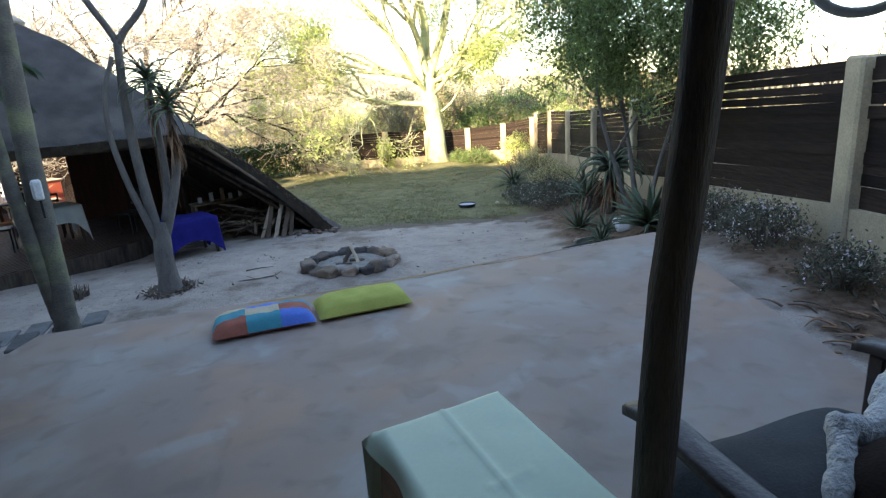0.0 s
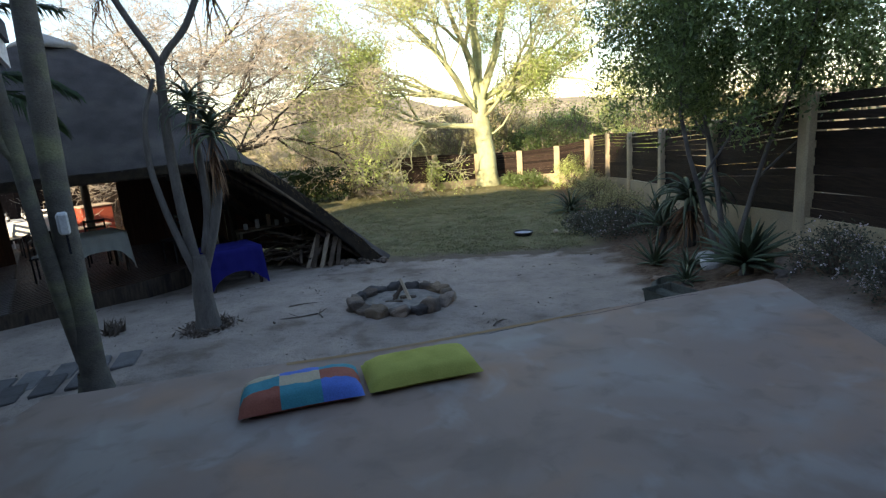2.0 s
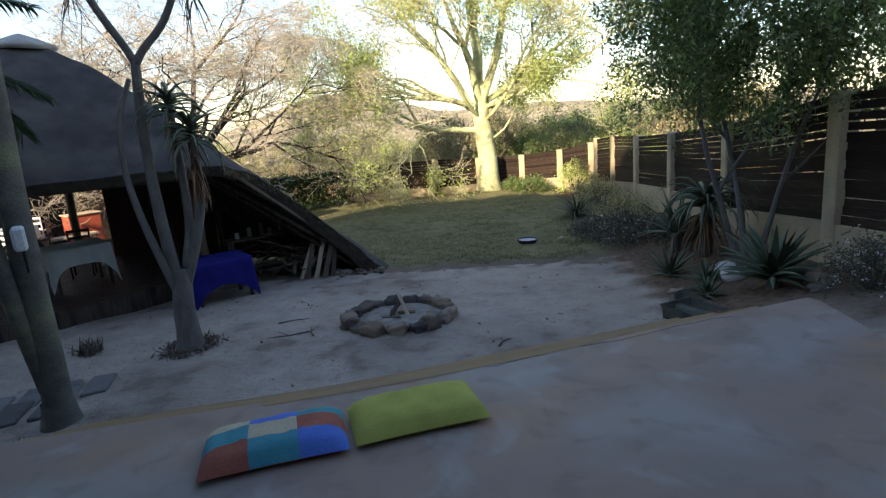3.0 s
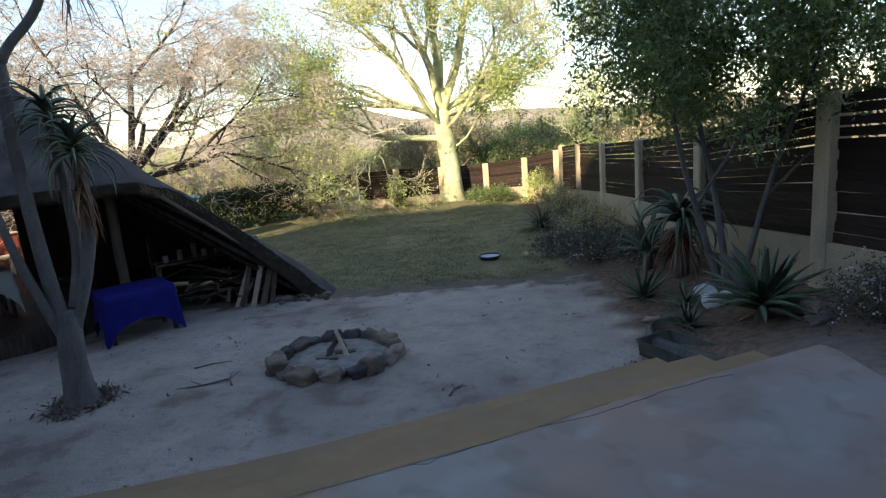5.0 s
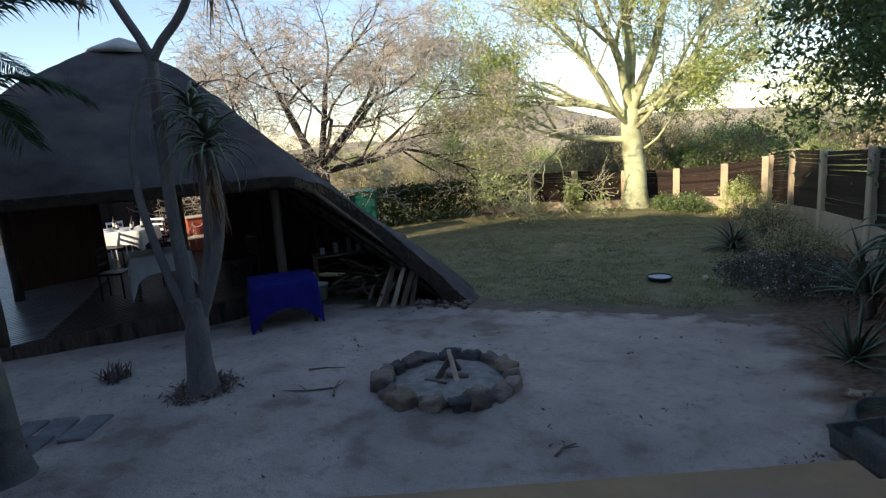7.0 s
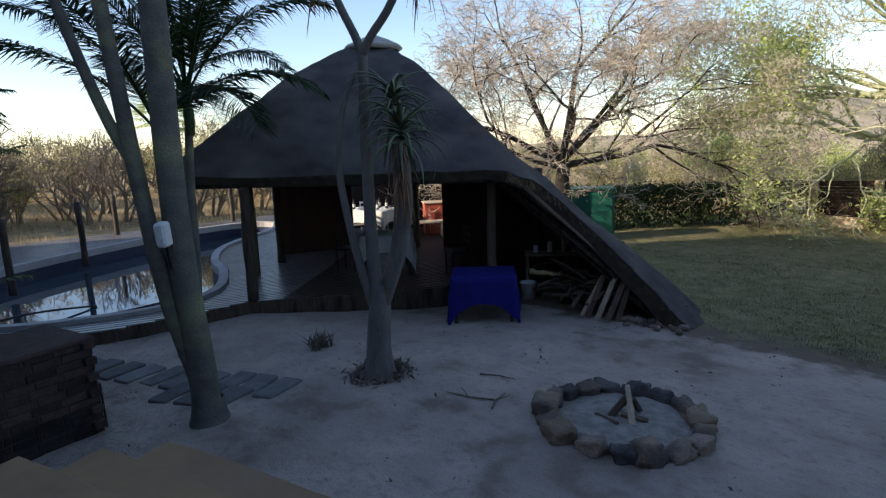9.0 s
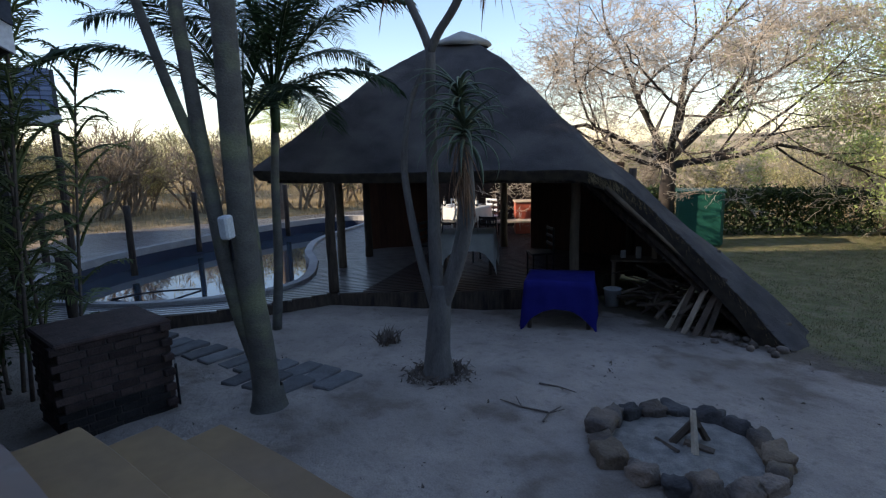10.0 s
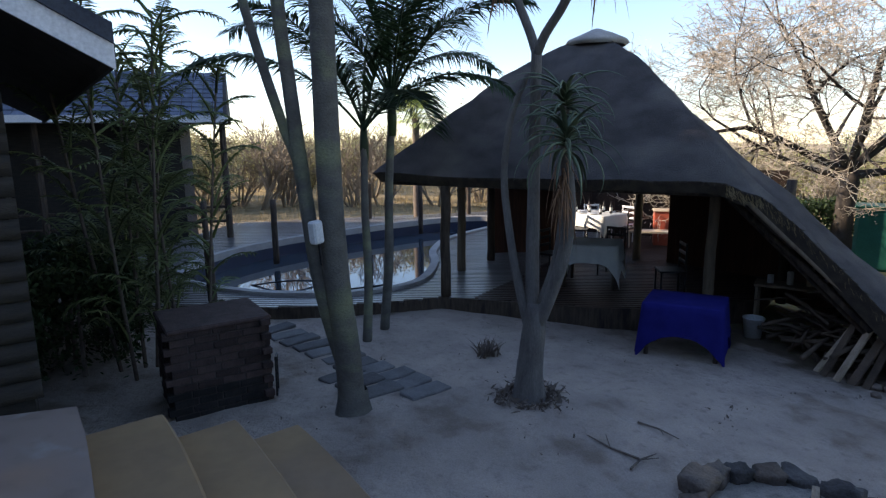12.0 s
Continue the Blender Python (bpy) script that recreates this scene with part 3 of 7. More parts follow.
def fence_run(name, posts, label, along_y=True):
    """Plastered posts on a low wall, with horizontal dark boards between; posts: (x, y, top, board bottom, ground)."""
    f = thing(name, label, "fence", (posts[0][0], posts[0][1], posts[0][4]))
    rng = np.random.default_rng(len(posts))
    for x, y, top, bot, g in posts:
        part("post", post_shape(x, y, g - 0.15, top, 0.125), M_POST, f)
    for (x0, y0, t0, b0, g0), (x1, y1, t1, b1, g1) in zip(posts, posts[1:]):
        s = Shape()
        d = Vector((x1 - x0, y1 - y0, 0)).normalized()
        n = Vector((-d.y, d.x, 0)) * 0.085
        p0, p1 = Vector((x0, y0, 0)) + d * 0.12, Vector((x1, y1, 0)) - d * 0.12
        vs = []
        for p, b, g in ((p0, b0, g0), (p1, b1, g1)):
            vs += [(p.x - n.x, p.y - n.y, g - 0.2), (p.x + n.x, p.y + n.y, g - 0.2), (p.x + n.x, p.y + n.y, b), (p.x - n.x, p.y - n.y, b)]
        s.add(vs, [(0, 1, 5, 4), (1, 2, 6, 5), (2, 3, 7, 6), (3, 0, 4, 7), (0, 3, 2, 1), (4, 5, 6, 7)])
        part("low_wall", s, M_WALL, f)
        k = max(6, int(round(((t0 - b0) + (t1 - b1)) / 2 / 0.105)))
        for i in range(k):
            a = (i + 0.5) / k
            h = ((t0 - b0) + (t1 - b1)) / 2 / k * (1.0 if a < 0.7 and rng.random() < 0.93 else rng.uniform(0.8, 0.97))
            off = n.normalized() * float(rng.normal(0, 0.008))
            z0, z1 = frac(b0, t0 - 0.03, a) + rng.normal(0, 0.006), frac(b1, t1 - 0.03, a) + rng.normal(0, 0.006)
            plank(f, (p0.x + off.x, p0.y + off.y, z0), (p1.x + off.x, p1.y + off.y, z1), round(h, 2))
    return f


right = [(FX, y, t, b, ground_z(FX, y)) for y, t, b in FPOSTS]
fence_run("boundary_fence", right, "dark wooden slat fence between ochre posts on a low plaster wall")
back = [(x, 27.2, t, b, ground_z(x, 27.2)) for x, t, b in ((-6.7, -0.15, -1.36), (-4.7, -0.14, -1.34), (-2.88, -0.12, -1.38), (-0.95, -0.18, -1.34), (0.95, -0.2, -1.3), (2.6, -0.1, -1.3), (3.95, 0.1, -1.35))]
fence_run("back_fence", back, "low dark slat fence with sunlit ochre posts behind the lawn")


# ---- pool and deck ----
pool = thing("swimming_pool", "kidney-shaped pool with pale coping and dark lining, half filled", "pool", (-12, 7, -1.2))
inner = [(x, y) for x, y in POOL_LOOP]
n = len(inner)


def ring_offset(loop, d):
    out, n = [], len(loop)
    for i in range(n):
        a, b = Vector(loop[i - 1]), Vector(loop[(i + 1) % n])
        t = (b - a).normalized()
        out.append((loop[i][0] + t.y * d, loop[i][1] - t.x * d))
    return out


area = sum(inner[i][0] * inner[(i + 1) % n][1] - inner[(i + 1) % n][0] * inner[i][1] for i in range(n))
sgn = 1 if area > 0 else -1
outer = ring_offset(inner, 0.17 * sgn)
s = Shape()
s.grid([[(x, y, DECK_Z - 0.12) for x, y in inner], [(x, y, DECK_Z + 0.05) for x, y in inner], [(x, y, DECK_Z + 0.055) for x, y in ring_offset(inner, 0.03 * sgn)],
        [(x, y, DECK_Z + 0.055) for x, y in outer], [(x, y, DECK_Z - 0.1) for x, y in ring_offset(inner, 0.18 * sgn)]], closed=True)
part("coping", s, M_COPING, pool)
s = Shape()
s.grid([[(x, y, DECK_Z - 0.03) for x, y in ring_offset(inner, 0.012 * sgn)], [(x, y, -2.0) for x, y in inner]], closed=True)
part("pool_lining", s, M_POOLWALL, pool)
s = Shape()
s.add([(x, y, WATER_Z) for x, y in inner], [tuple(range(n))])
part("water", s, M_WATER, pool, "still water mirroring the sky")
s = Shape()
for arc in (((-9.6, 5.4, WATER_Z + 0.03), (-9.9, 6.0, WATER_Z + 0.14), (-10.3, 6.8, WATER_Z + 0.05), (-10.6, 7.6, WATER_Z + 0.0)), ((-11.6, 5.0, WATER_Z), (-11.2, 5.7, WATER_Z + 0.12), (-11.3, 6.6, WATER_Z + 0.02))):
    pts = spline(arc, 8)
    s.tube(pts, [0.02] * len(pts), 6)
part("hose", s, M_CORD, pool, "black cleaner hose arching out of the water", True)

deck = thing("deck", "weathered timber pool deck of narrow boards", "deck", (-12, 9, -1.2), kind="structure")
BD = Vector((0.40, 0.9165, 0))       # along the boards
BN = Vector((0.9165, -0.40, 0))
board_cache = {}
outer_poly = ring_offset(inner, 0.15 * sgn)
us = [Vector((x, y, 0)).dot(BN) for x, y in DECK]
k0, k1 = int(min(us) / 0.115), int(max(us) / 0.115)
for k in range(k0, k1 + 1):
    c = k * 0.115
    # dry marks boards under the roof, coloured darker to carry its shade
    run, dry = None, False
    for j in range(-60, 420):
        t = j * 0.06
        p = BN * c + BD * t
        ok = in_poly(p.x, p.y, DECK) and not in_poly(p.x, p.y, outer_poly)
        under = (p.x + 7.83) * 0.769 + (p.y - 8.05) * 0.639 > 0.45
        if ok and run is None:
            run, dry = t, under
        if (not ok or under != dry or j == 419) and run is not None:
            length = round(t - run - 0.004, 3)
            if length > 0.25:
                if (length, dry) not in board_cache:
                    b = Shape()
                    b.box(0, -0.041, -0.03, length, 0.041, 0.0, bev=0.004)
                    board_cache[length, dry] = b.mesh("board", M_DECKSHADE if dry else M_DECK)
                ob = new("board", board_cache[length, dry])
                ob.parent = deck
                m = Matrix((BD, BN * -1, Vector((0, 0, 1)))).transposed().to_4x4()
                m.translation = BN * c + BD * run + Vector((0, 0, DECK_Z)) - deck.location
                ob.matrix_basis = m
            run, dry = (t, under) if ok else (None, False)
s = Shape()
edge = DECK[1:11]
for (x0, y0), (x1, y1) in zip(edge, edge[1:]):
    d = Vector((x1 - x0, y1 - y0, 0)).normalized()
    q = Vector((-d.y, d.x, 0)) * 0.03
    s.add([(x0 - q.x, y0 - q.y, -1.5), (x1 - q.x, y1 - q.y, -1.5), (x1 - q.x, y1 - q.y, DECK_Z - 0.006), (x0 - q.x, y0 - q.y, DECK_Z - 0.006),
           (x0 + q.x, y0 + q.y, -1.5), (x1 + q.x, y1 + q.y, -1.5), (x1 + q.x, y1 + q.y, DECK_Z - 0.006), (x0 + q.x, y0 + q.y, DECK_Z - 0.006)],
          [(0, 1, 2, 3), (5, 4, 7, 6), (3, 2, 6, 7), (0, 3, 7, 4), (1, 5, 6, 2)])
part("skirt_board", s, M_POLE, deck)
# dark sheet added below the boards to give their gaps shade
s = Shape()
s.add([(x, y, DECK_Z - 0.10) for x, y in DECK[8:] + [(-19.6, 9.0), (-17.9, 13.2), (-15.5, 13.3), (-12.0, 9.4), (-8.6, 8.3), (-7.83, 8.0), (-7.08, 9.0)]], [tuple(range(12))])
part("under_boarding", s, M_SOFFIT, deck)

# ---- thatched lapa ----
APEX = Vector((-7.96, 10.88, 3.3))
A0, AD, AN = Vector((-7.83, 8.05, 0)), Vector((0.769, 0.639, 0)), Vector((-0.639, 0.769, 0))


def hut(a, p, z):
    q = A0 + AD * a + AN * p
    return Vector((q.x, q.y, z))


EAVE = [hut(-1.2, -0.28, 1.2), hut(0.0, -0.12, 1.17), hut(1.5, -0.1, 1.15), hut(3.0, -0.06, 1.14), hut(4.1, -0.02, 1.14), hut(4.5, -0.06, 1.0), hut(5.2, -0.25, 0.36), hut(5.95, -0.46, -0.40), hut(6.6, -0.64, -1.08),
        hut(6.95, -0.3, -1.2), hut(7.15, 0.6, -1.2), hut(6.7, 1.8, -1.2), hut(5.9, 3.0, -0.9), hut(4.6, 4.2, 0.1), hut(3.2, 4.9, 0.95), hut(1.2, 5.1, 1.05), hut(-0.6, 4.3, 1.05), hut(-1.45, 2.7, 1.05), hut(-1.55, 1.0, 1.08)]
lapa = thing("thatched_lapa", "open thatched pavilion on poles, its roof sweeping down to the ground", "pavilion", (-7.0, 11.0, -1.2))
NS = 6
loop = []
for i, p in enumerate(EAVE):
    q = EAVE[(i + 1) % len(EAVE)]
    loop += [p.lerp(q, j / NS) for j in range(NS)]
NR = 26


def roof_rows(drop):
    rows = []
    for r in range(NR + 1):
        t = 0.06 + 0.94 * r / NR
        row = []
        for k, e in enumerate(loop):
            low = ramp(1.0 - e.z, 0.0, 2.0)
            p = APEX.lerp(e, t)
            p.z += (0.35 - 0.20 * low) * math.sin(math.pi * min(1.0, t) ** 0.62)
            nz = noise.noise(p * 1.4) * 0.035 + noise.noise(p * 5.0) * 0.012
            d = (p - APEX)
            d.z = 0
            p += d.normalized() * nz * (0.4 + t)
            p.z += nz - drop * (0.55 + 0.45 * t)
            if drop:
                p = p.lerp(Vector((APEX.x, APEX.y, p.z)), 0.035 * t)
            row.append(p)
        rows.append(row)
    return rows


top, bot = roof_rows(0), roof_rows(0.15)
s = Shape()
s.grid(top, closed=True)
part("thatch_roof", s, M_THATCH, lapa, "grey weathered thatch with sun dapples in its colour", True)
# underside of the thatch, all in the dark soffit colour
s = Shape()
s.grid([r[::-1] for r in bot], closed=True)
part("roof_lining", s, M_SOFFIT, lapa, "dark underside of the thatch")
s = Shape()
s.grid([top[-1], bot[-1]], closed=True)
rng = np.random.default_rng(5)
for k in range(0, len(loop)):
    for j in range(16):
        a, b = top[-1][k], top[-1][(k + 1) % len(loop)]
        p = a.lerp(b, float(rng.random()))
        out = Vector((p.x - APEX.x, p.y - APEX.y, 0)).normalized()
        q = p + out * float(rng.uniform(0.0, 0.05)) + Vector((rng.normal(0, 0.02), rng.normal(0, 0.02), -rng.uniform(0.0, 0.05)))
        w = (b - a).normalized() * 0.005
        s.add([p - w, p + w, q + w * 0.4, q - w * 0.4], [(0, 1, 2, 3)])
part("eave_edge", s, M_EDGE, lapa, "cut straw edge of the thatch")
s = Shape()
rng = np.random.default_rng(6)
for k in range(4 * NS, 8 * NS):
    for j in range(22 if k < 5 * NS + 3 else 7):
        a, b = top[-1][k], top[-1][k + 1]
        c0 = a.lerp(b, float(rng.random())) - Vector((0, 0, rng.uniform(0.0, 0.12)))
        out = Vector((c0.x - APEX.x, c0.y - APEX.y, 0)).normalized()
        q = c0 + out * float(rng.uniform(0.01, 0.045)) - Vector((0, 0, rng.uniform(0.02, 0.07)))
        w = (b - a).normalized() * 0.003
        s.add([c0 - w, c0 + w, q + w, q - w], [(0, 1, 2, 3)])
sr = part("straw_rim", s, M_STRAW, lapa, "pale loose straw ends along the low edge")
sr["kind"] = "stuff"
s = Shape()
cap = []
for r, z in ((0.02, 0.31), (0.09, 0.29), (0.28, 0.215), (0.50, 0.115), (0.54, 0.06), (0.48, 0.02)):
    cap.append([(APEX.x + r * math.cos(a), APEX.y + r * math.sin(a), APEX.z - 0.06 + z + 0.012 * noise.noise(Vector((r * 9, a, 0)))) for a in np.linspace(0, 2 * math.pi, 24, endpoint=False)])
s.grid(cap, closed=True)
part("ridge_cap", s, M_CAP, lapa, "pale cement cap over the peak", True)


def pole_pts(x0, y0, z0, x1, y1, z1, wob, seed, n=8):
    return [Vector((frac(x0, x1, t), frac(y0, y1, t), frac(z0, z1, t))) + Vector((noise.noise(Vector((seed, t * 3, 0))), noise.noise(Vector((seed, 5 + t * 3, 0))), 0)) * wob for t in np.linspace(0, 1, n)]


def wood_pole(parent, p, q, r0, r1, name="pole", material=M_POLE, seed=1.0, wob=0.02, label=""):
    s = Shape()
    pts = pole_pts(*p, *q, wob, seed)
    s.tube(pts, [frac(r0, r1, t) * (1 + 0.06 * noise.noise(Vector((seed * 3, t * 9, 1)))) for t in np.linspace(0, 1, len(pts))], 10)
    return part(name, s, material, parent, label, True)


for i, (x, y, z0, z1, m_) in enumerate(((-7.83, 8.07, DECK_Z, 1.0, M_POLE), (-10.35, 9.95, DECK_Z, 1.2, M_POLE), (-5.69, 11.45, -1.1, 0.95, M_PALEPOLE), (-9.3, 12.9, DECK_Z, 1.4, M_PALEPOLE),
                                        (-10.9, 11.6, DECK_Z, 1.2, M_PALEPOLE), (-8.3, 14.0, DECK_Z, 1.3, M_POLE), (-6.3, 13.6, -1.1, 1.0, M_POLE), (-9.6, 9.0, DECK_Z, 1.2, M_PALEPOLE))):
    wood_pole(lapa, (x, y, z0), (x + 0.02, y, z1), 0.085, 0.075, "roof_post", m_, i + 1.0)
wood_pole(lapa, tuple(hut(-1.2, 0.2, 1.03)), tuple(hut(4.3, 0.3, 0.98)), 0.05, 0.05, "eave_beam", M_POLE, 21.0, 0.01)
wood_pole(lapa, tuple(hut(4.35, 0.05, 0.90)), tuple(hut(6.55, -0.52, -1.08)), 0.038, 0.034, "eave_beam", M_PALEPOLE, 22.0, 0.02)
for i, k in enumerate(range(0, len(loop), 7)):
    e = bot[-2][k]
    wood_pole(lapa, tuple(APEX.lerp(e, 0.08) - Vector((0, 0, 0.35))), tuple(e - Vector((0, 0, 0.04))), 0.04, 0.04, "rafter", M_POLE, 30.0 + i, 0.01)


# ---- plants ----
def grow(rng, base, direction, length, radius, levels, spread=0.7, kids=(2, 4), shrink=0.68, wander=0.22, up=0.15, flat=0.0, twig=0.006, sides=7, seg=4, start=0.45):
    """Tapered limbs that fork again and again; gives the wood and the points along the outer twigs."""
    s, tips = Shape(), []

    def limb(p, d, ln, r, lv):
        pts, rads = [p], [r]
        r_end = max(twig, r * (0.62 if lv else 0.35))
        cur, dirn = Vector(p), Vector(d).normalized()
        for i in range(seg):
            dirn = (dirn + Vector(rng.normal(0, wander, 3)) * (0.5 + 0.15 * (levels - lv)) + Vector((0, 0, up))).normalized()
            if flat and lv < levels - 1:
                dirn.z *= 1 - flat
                dirn.normalize()
            cur = cur + dirn * float(ln / seg)
            pts.append(cur.copy())
            rads.append(frac(r, r_end, (i + 1) / seg))
        s.tube(pts, rads, max(3, sides - (levels - lv) * 2) if lv < levels else sides, caps=(lv == 0), mi=1 if lv <= 2 else 0)
        if lv <= 1:
            tips.extend(pts[1:])
        if lv == 0:
            return
        count = int(rng.integers(kids[0], kids[1] + 1))
        for c in range(count):
            t = 1.0 if c == 0 else rng.uniform(start, 1.0)
            k = min(seg - 1, int(t * seg))
            q = pts[k].lerp(pts[k + 1], t * seg - k) if t < 1 else pts[-1]
            side = Vector(rng.normal(0, 1, 3))
            side = (side - dirn * side.dot(dirn)).normalized()
            nd = dirn + side * float(spread * rng.uniform(0.6, 1.3) * (0.45 if c == 0 else 1.0))
            limb(q, nd, ln * shrink * rng.uniform(0.75, 1.2), max(twig, frac(r, r_end, t) * (0.85 if c == 0 else 0.62)), lv - 1)

    limb(Vector(base), direction, length, radius, levels)
    return s, tips


def flare(x, y, z, r, seed=1, h=0.35):
    """The widened foot of a trunk."""
    s = Shape()
    rows = []
    for zz, k in ((-0.15, 1.75), (0.0, 1.5), (0.08, 1.28), (h * 0.6, 1.1), (h, 1.0)):
        rows.append([(x + r * k * (1 + 0.12 * noise.noise(Vector((math.cos(a) * 2, math.sin(a) * 2, seed)))) * math.cos(a), y + r * k * (1 + 0.12 * noise.noise(Vector((math.cos(a) * 2, math.sin(a) * 2, seed)))) * math.sin(a), z + zz) for a in np.linspace(0, 2 * math.pi, 14, endpoint=False)])
    s.grid(rows, closed=True)
    return s


def big_tree(name, label, category, base, trunk_dir, trunk_len, r, levels, bark, leaf, seed, leaf_n, leaf_size, leaf_spread, limbs, group="", long=2.2, flat=1.0, flat_limbs=0.0, fine=None, skip=1, clump=None, **kw):
    rng = np.random.default_rng(seed)
    t = thing(name, label, category, base, group)
    b = Vector(base)
    d = Vector(trunk_dir).normalized()
    n = 7
    pts = [b + Vector((0, 0, -0.15)) + d * (trunk_len * i / n) + Vector((noise.noise(Vector((seed, i * 0.6, 0))), noise.noise(Vector((seed, i * 0.6, 7))), 0)) * r * 0.5 * (i > 0) for i in range(n + 1)]
    s = flare(*base, r, seed, h=r * 2.0)
    s.tube(pts, [r * frac(1.05, 0.8, i / n) for i in range(n + 1)], 14)
    tips = []
    for (t_at, dx, dy, dz, ln, rr) in limbs:
        k = min(n - 1, int(t_at * n))
        q = pts[k].lerp(pts[k + 1], t_at * n - k)
        w, tp = grow(rng, q, (dx, dy, dz), ln, r * rr, levels, flat=flat_limbs, **kw)
        s.join(w)
        tips += tp
    part("trunk", s, [bark, fine or bark], t, "", True)
    if leaf is not None and leaf_n:
        c = Shape()
        c.leaves([tuple(p) for p in tips[::skip] if clump is None or noise.noise(p * clump[0]) > clump[1]], leaf_spread, leaf_n, leaf_size, rng, long=long, flat=flat)
        part("crown", c, leaf, t)
    return t, tips


# fever tree on the lawn
big_tree("fever_tree", "tall sunlit fever tree with yellow-green bark and sparse foliage", "tree", (-0.5, 26.4, -1.66), (-0.04, 0.02, 1), 3.9, 0.42, 5, M_FEVER, M_LEAFFEV, 17, 8, 0.05, 0.26,
         ((0.72, -1.0, -0.1, 0.12, 3.4, 0.34), (0.86, -0.7, 0.1, 0.75, 3.8, 0.42), (1.0, 0.45, -0.2, 1.0, 3.9, 0.5), (1.0, -0.12, 0.1, 1.0, 4.0, 0.62), (0.82, 0.95, 0.1, 0.5, 3.8, 0.36), (1.0, -0.3, -0.5, 0.9, 3.6, 0.42), (0.9, -0.9, 0.3, 0.5, 3.8, 0.32), (0.8, 0.6, -0.7, 0.4, 3.0, 0.22), (0.84, -0.4, -0.9, 0.4, 3.2, 0.22), (0.6, 0.5, 0.2, 0.1, 2.0, 0.12), (0.95, 1.0, -0.3, 0.25, 3.6, 0.25), (0.97, -1.0, -0.3, 0.3, 3.8, 0.26), (1.0, 0.8, 0.5, 0.8, 3.6, 0.34)),
         spread=0.85, wander=0.26, up=0.035, kids=(3, 4), shrink=0.70, seg=4, twig=0.009, flat_limbs=0.08, skip=2, clump=(0.5, 0.0), fine=M_FEVERTWIG)
# bare acacia behind the lapa
AC = (-10.6, 20.6, ground_z(-10.6, 20.6))
big_tree("acacia_tree", "spreading bare acacia with fine greyish pink twigs", "tree", AC, (0.03, 0, 1), 2.5, 0.27, 6, M_ACACIA, M_BLOSSOM, 5, 2, 0.014, 0.13,
         ((0.95, 0.62, 0.78, 0.10, 3.28, 0.42), (1.0, 0.5, 0.55, 0.6, 3.05, 0.42), (1.0, 0.15, 0.3, 1.0, 2.94, 0.46), (1.0, -0.3, -0.35, 1.0, 2.94, 0.42), (0.97, -0.62, -0.75, 0.5, 3.05, 0.42), (0.95, 0.6, -0.5, 0.5, 2.82, 0.34), (0.95, -0.6, 0.55, 0.55, 2.82, 0.34), (0.9, -0.5, -0.8, 0.22, 2.82, 0.3), (0.92, 0.85, 0.25, 0.2, 3.05, 0.32), (1.0, 0.7, 0.1, 0.9, 2.94, 0.36)),
         spread=0.82, wander=0.27, up=0.02, kids=(3, 4), shrink=0.69, flat_limbs=0.14, twig=0.006, seg=3, fine=M_PALETWIG, skip=5, long=4.5)
# evergreen by the fence
ev = thing("evergreen_tree", "dense dark green evergreen tree with several thin pale stems", "tree", (3.05, 8.9, ground_z(3.05, 8.9)))
rng = np.random.default_rng(8)
s, tips = Shape(), []
for dx, dy, ln, r in ((-0.25, 0.05, 2.2, 0.042), (0.3, -0.05, 2.2, 0.04), (0.02, 0.3, 2.2, 0.045)):
    w, tp = grow(rng, (3.05 + dx * 0.2, 8.9 + dy * 0.2, ground_z(3.05, 8.9) - 0.05), (dx, dy, 1), ln, r, 3, spread=0.75, wander=0.1, up=0.1, kids=(2, 3), shrink=0.55)
    s.add(w.v, w.f)
    tips += tp
part("trunk", s, M_BARKALOE, ev, "", True)
c = Shape()
EC = Vector((3.5, 9.5, 3.1))
cent, core = [], []
for i in range(470):                  # leafy sprays hanging from the outer twigs
    d = Vector(rng.normal(0, 1, 3)).normalized()
    lump = 1 + 0.34 * noise.noise(d * 2.4 + Vector((4, 1, 2)))
    p = EC + Vector((d.x * 1.9, d.y * 1.85, d.z * 1.9)) * float((1 - 0.5 * rng.random() ** 1.6) * lump)
    if p.z < 1.05 + 0.45 * noise.noise(Vector((p.x * 2, p.y * 2, 0))):
        continue
    out = Vector((d.x, d.y, 0.15)).normalized()
    for k in range(5):
        cent.append(tuple(p + out * (0.085 * k) + Vector((0, 0, -0.028 * k * k + 0.05)) + Vector(rng.normal(0, 0.04, 3))))
    core.append(tuple(EC + (p - EC) * 0.62))
c.leaves([q for q in core if q[2] > 1.45], 0.28, 26, 0.034, rng, long=2.2)
c.leaves(cent + [tuple(p) for p in tips if p.z > 1.1], 0.105, 32, 0.025, rng, long=2.8, droop=0.7, flat=0.8)
part("crown", c, M_LEAFEV, ev)


# tall multi-stemmed tree beside the paving
def stem(parent, pts, r0, r1, material, name="stem", sides=12, label=""):
    s = Shape()
    q = spline(pts, 5)
    s.tube(q, [frac(r0, r1, i / (len(q) - 1)) * (1 + 0.05 * noise.noise(Vector((pts[0][0] * 5, i * 0.5, 1)))) for i in range(len(q))], sides)
    return part(name, s, material, parent, label, True)


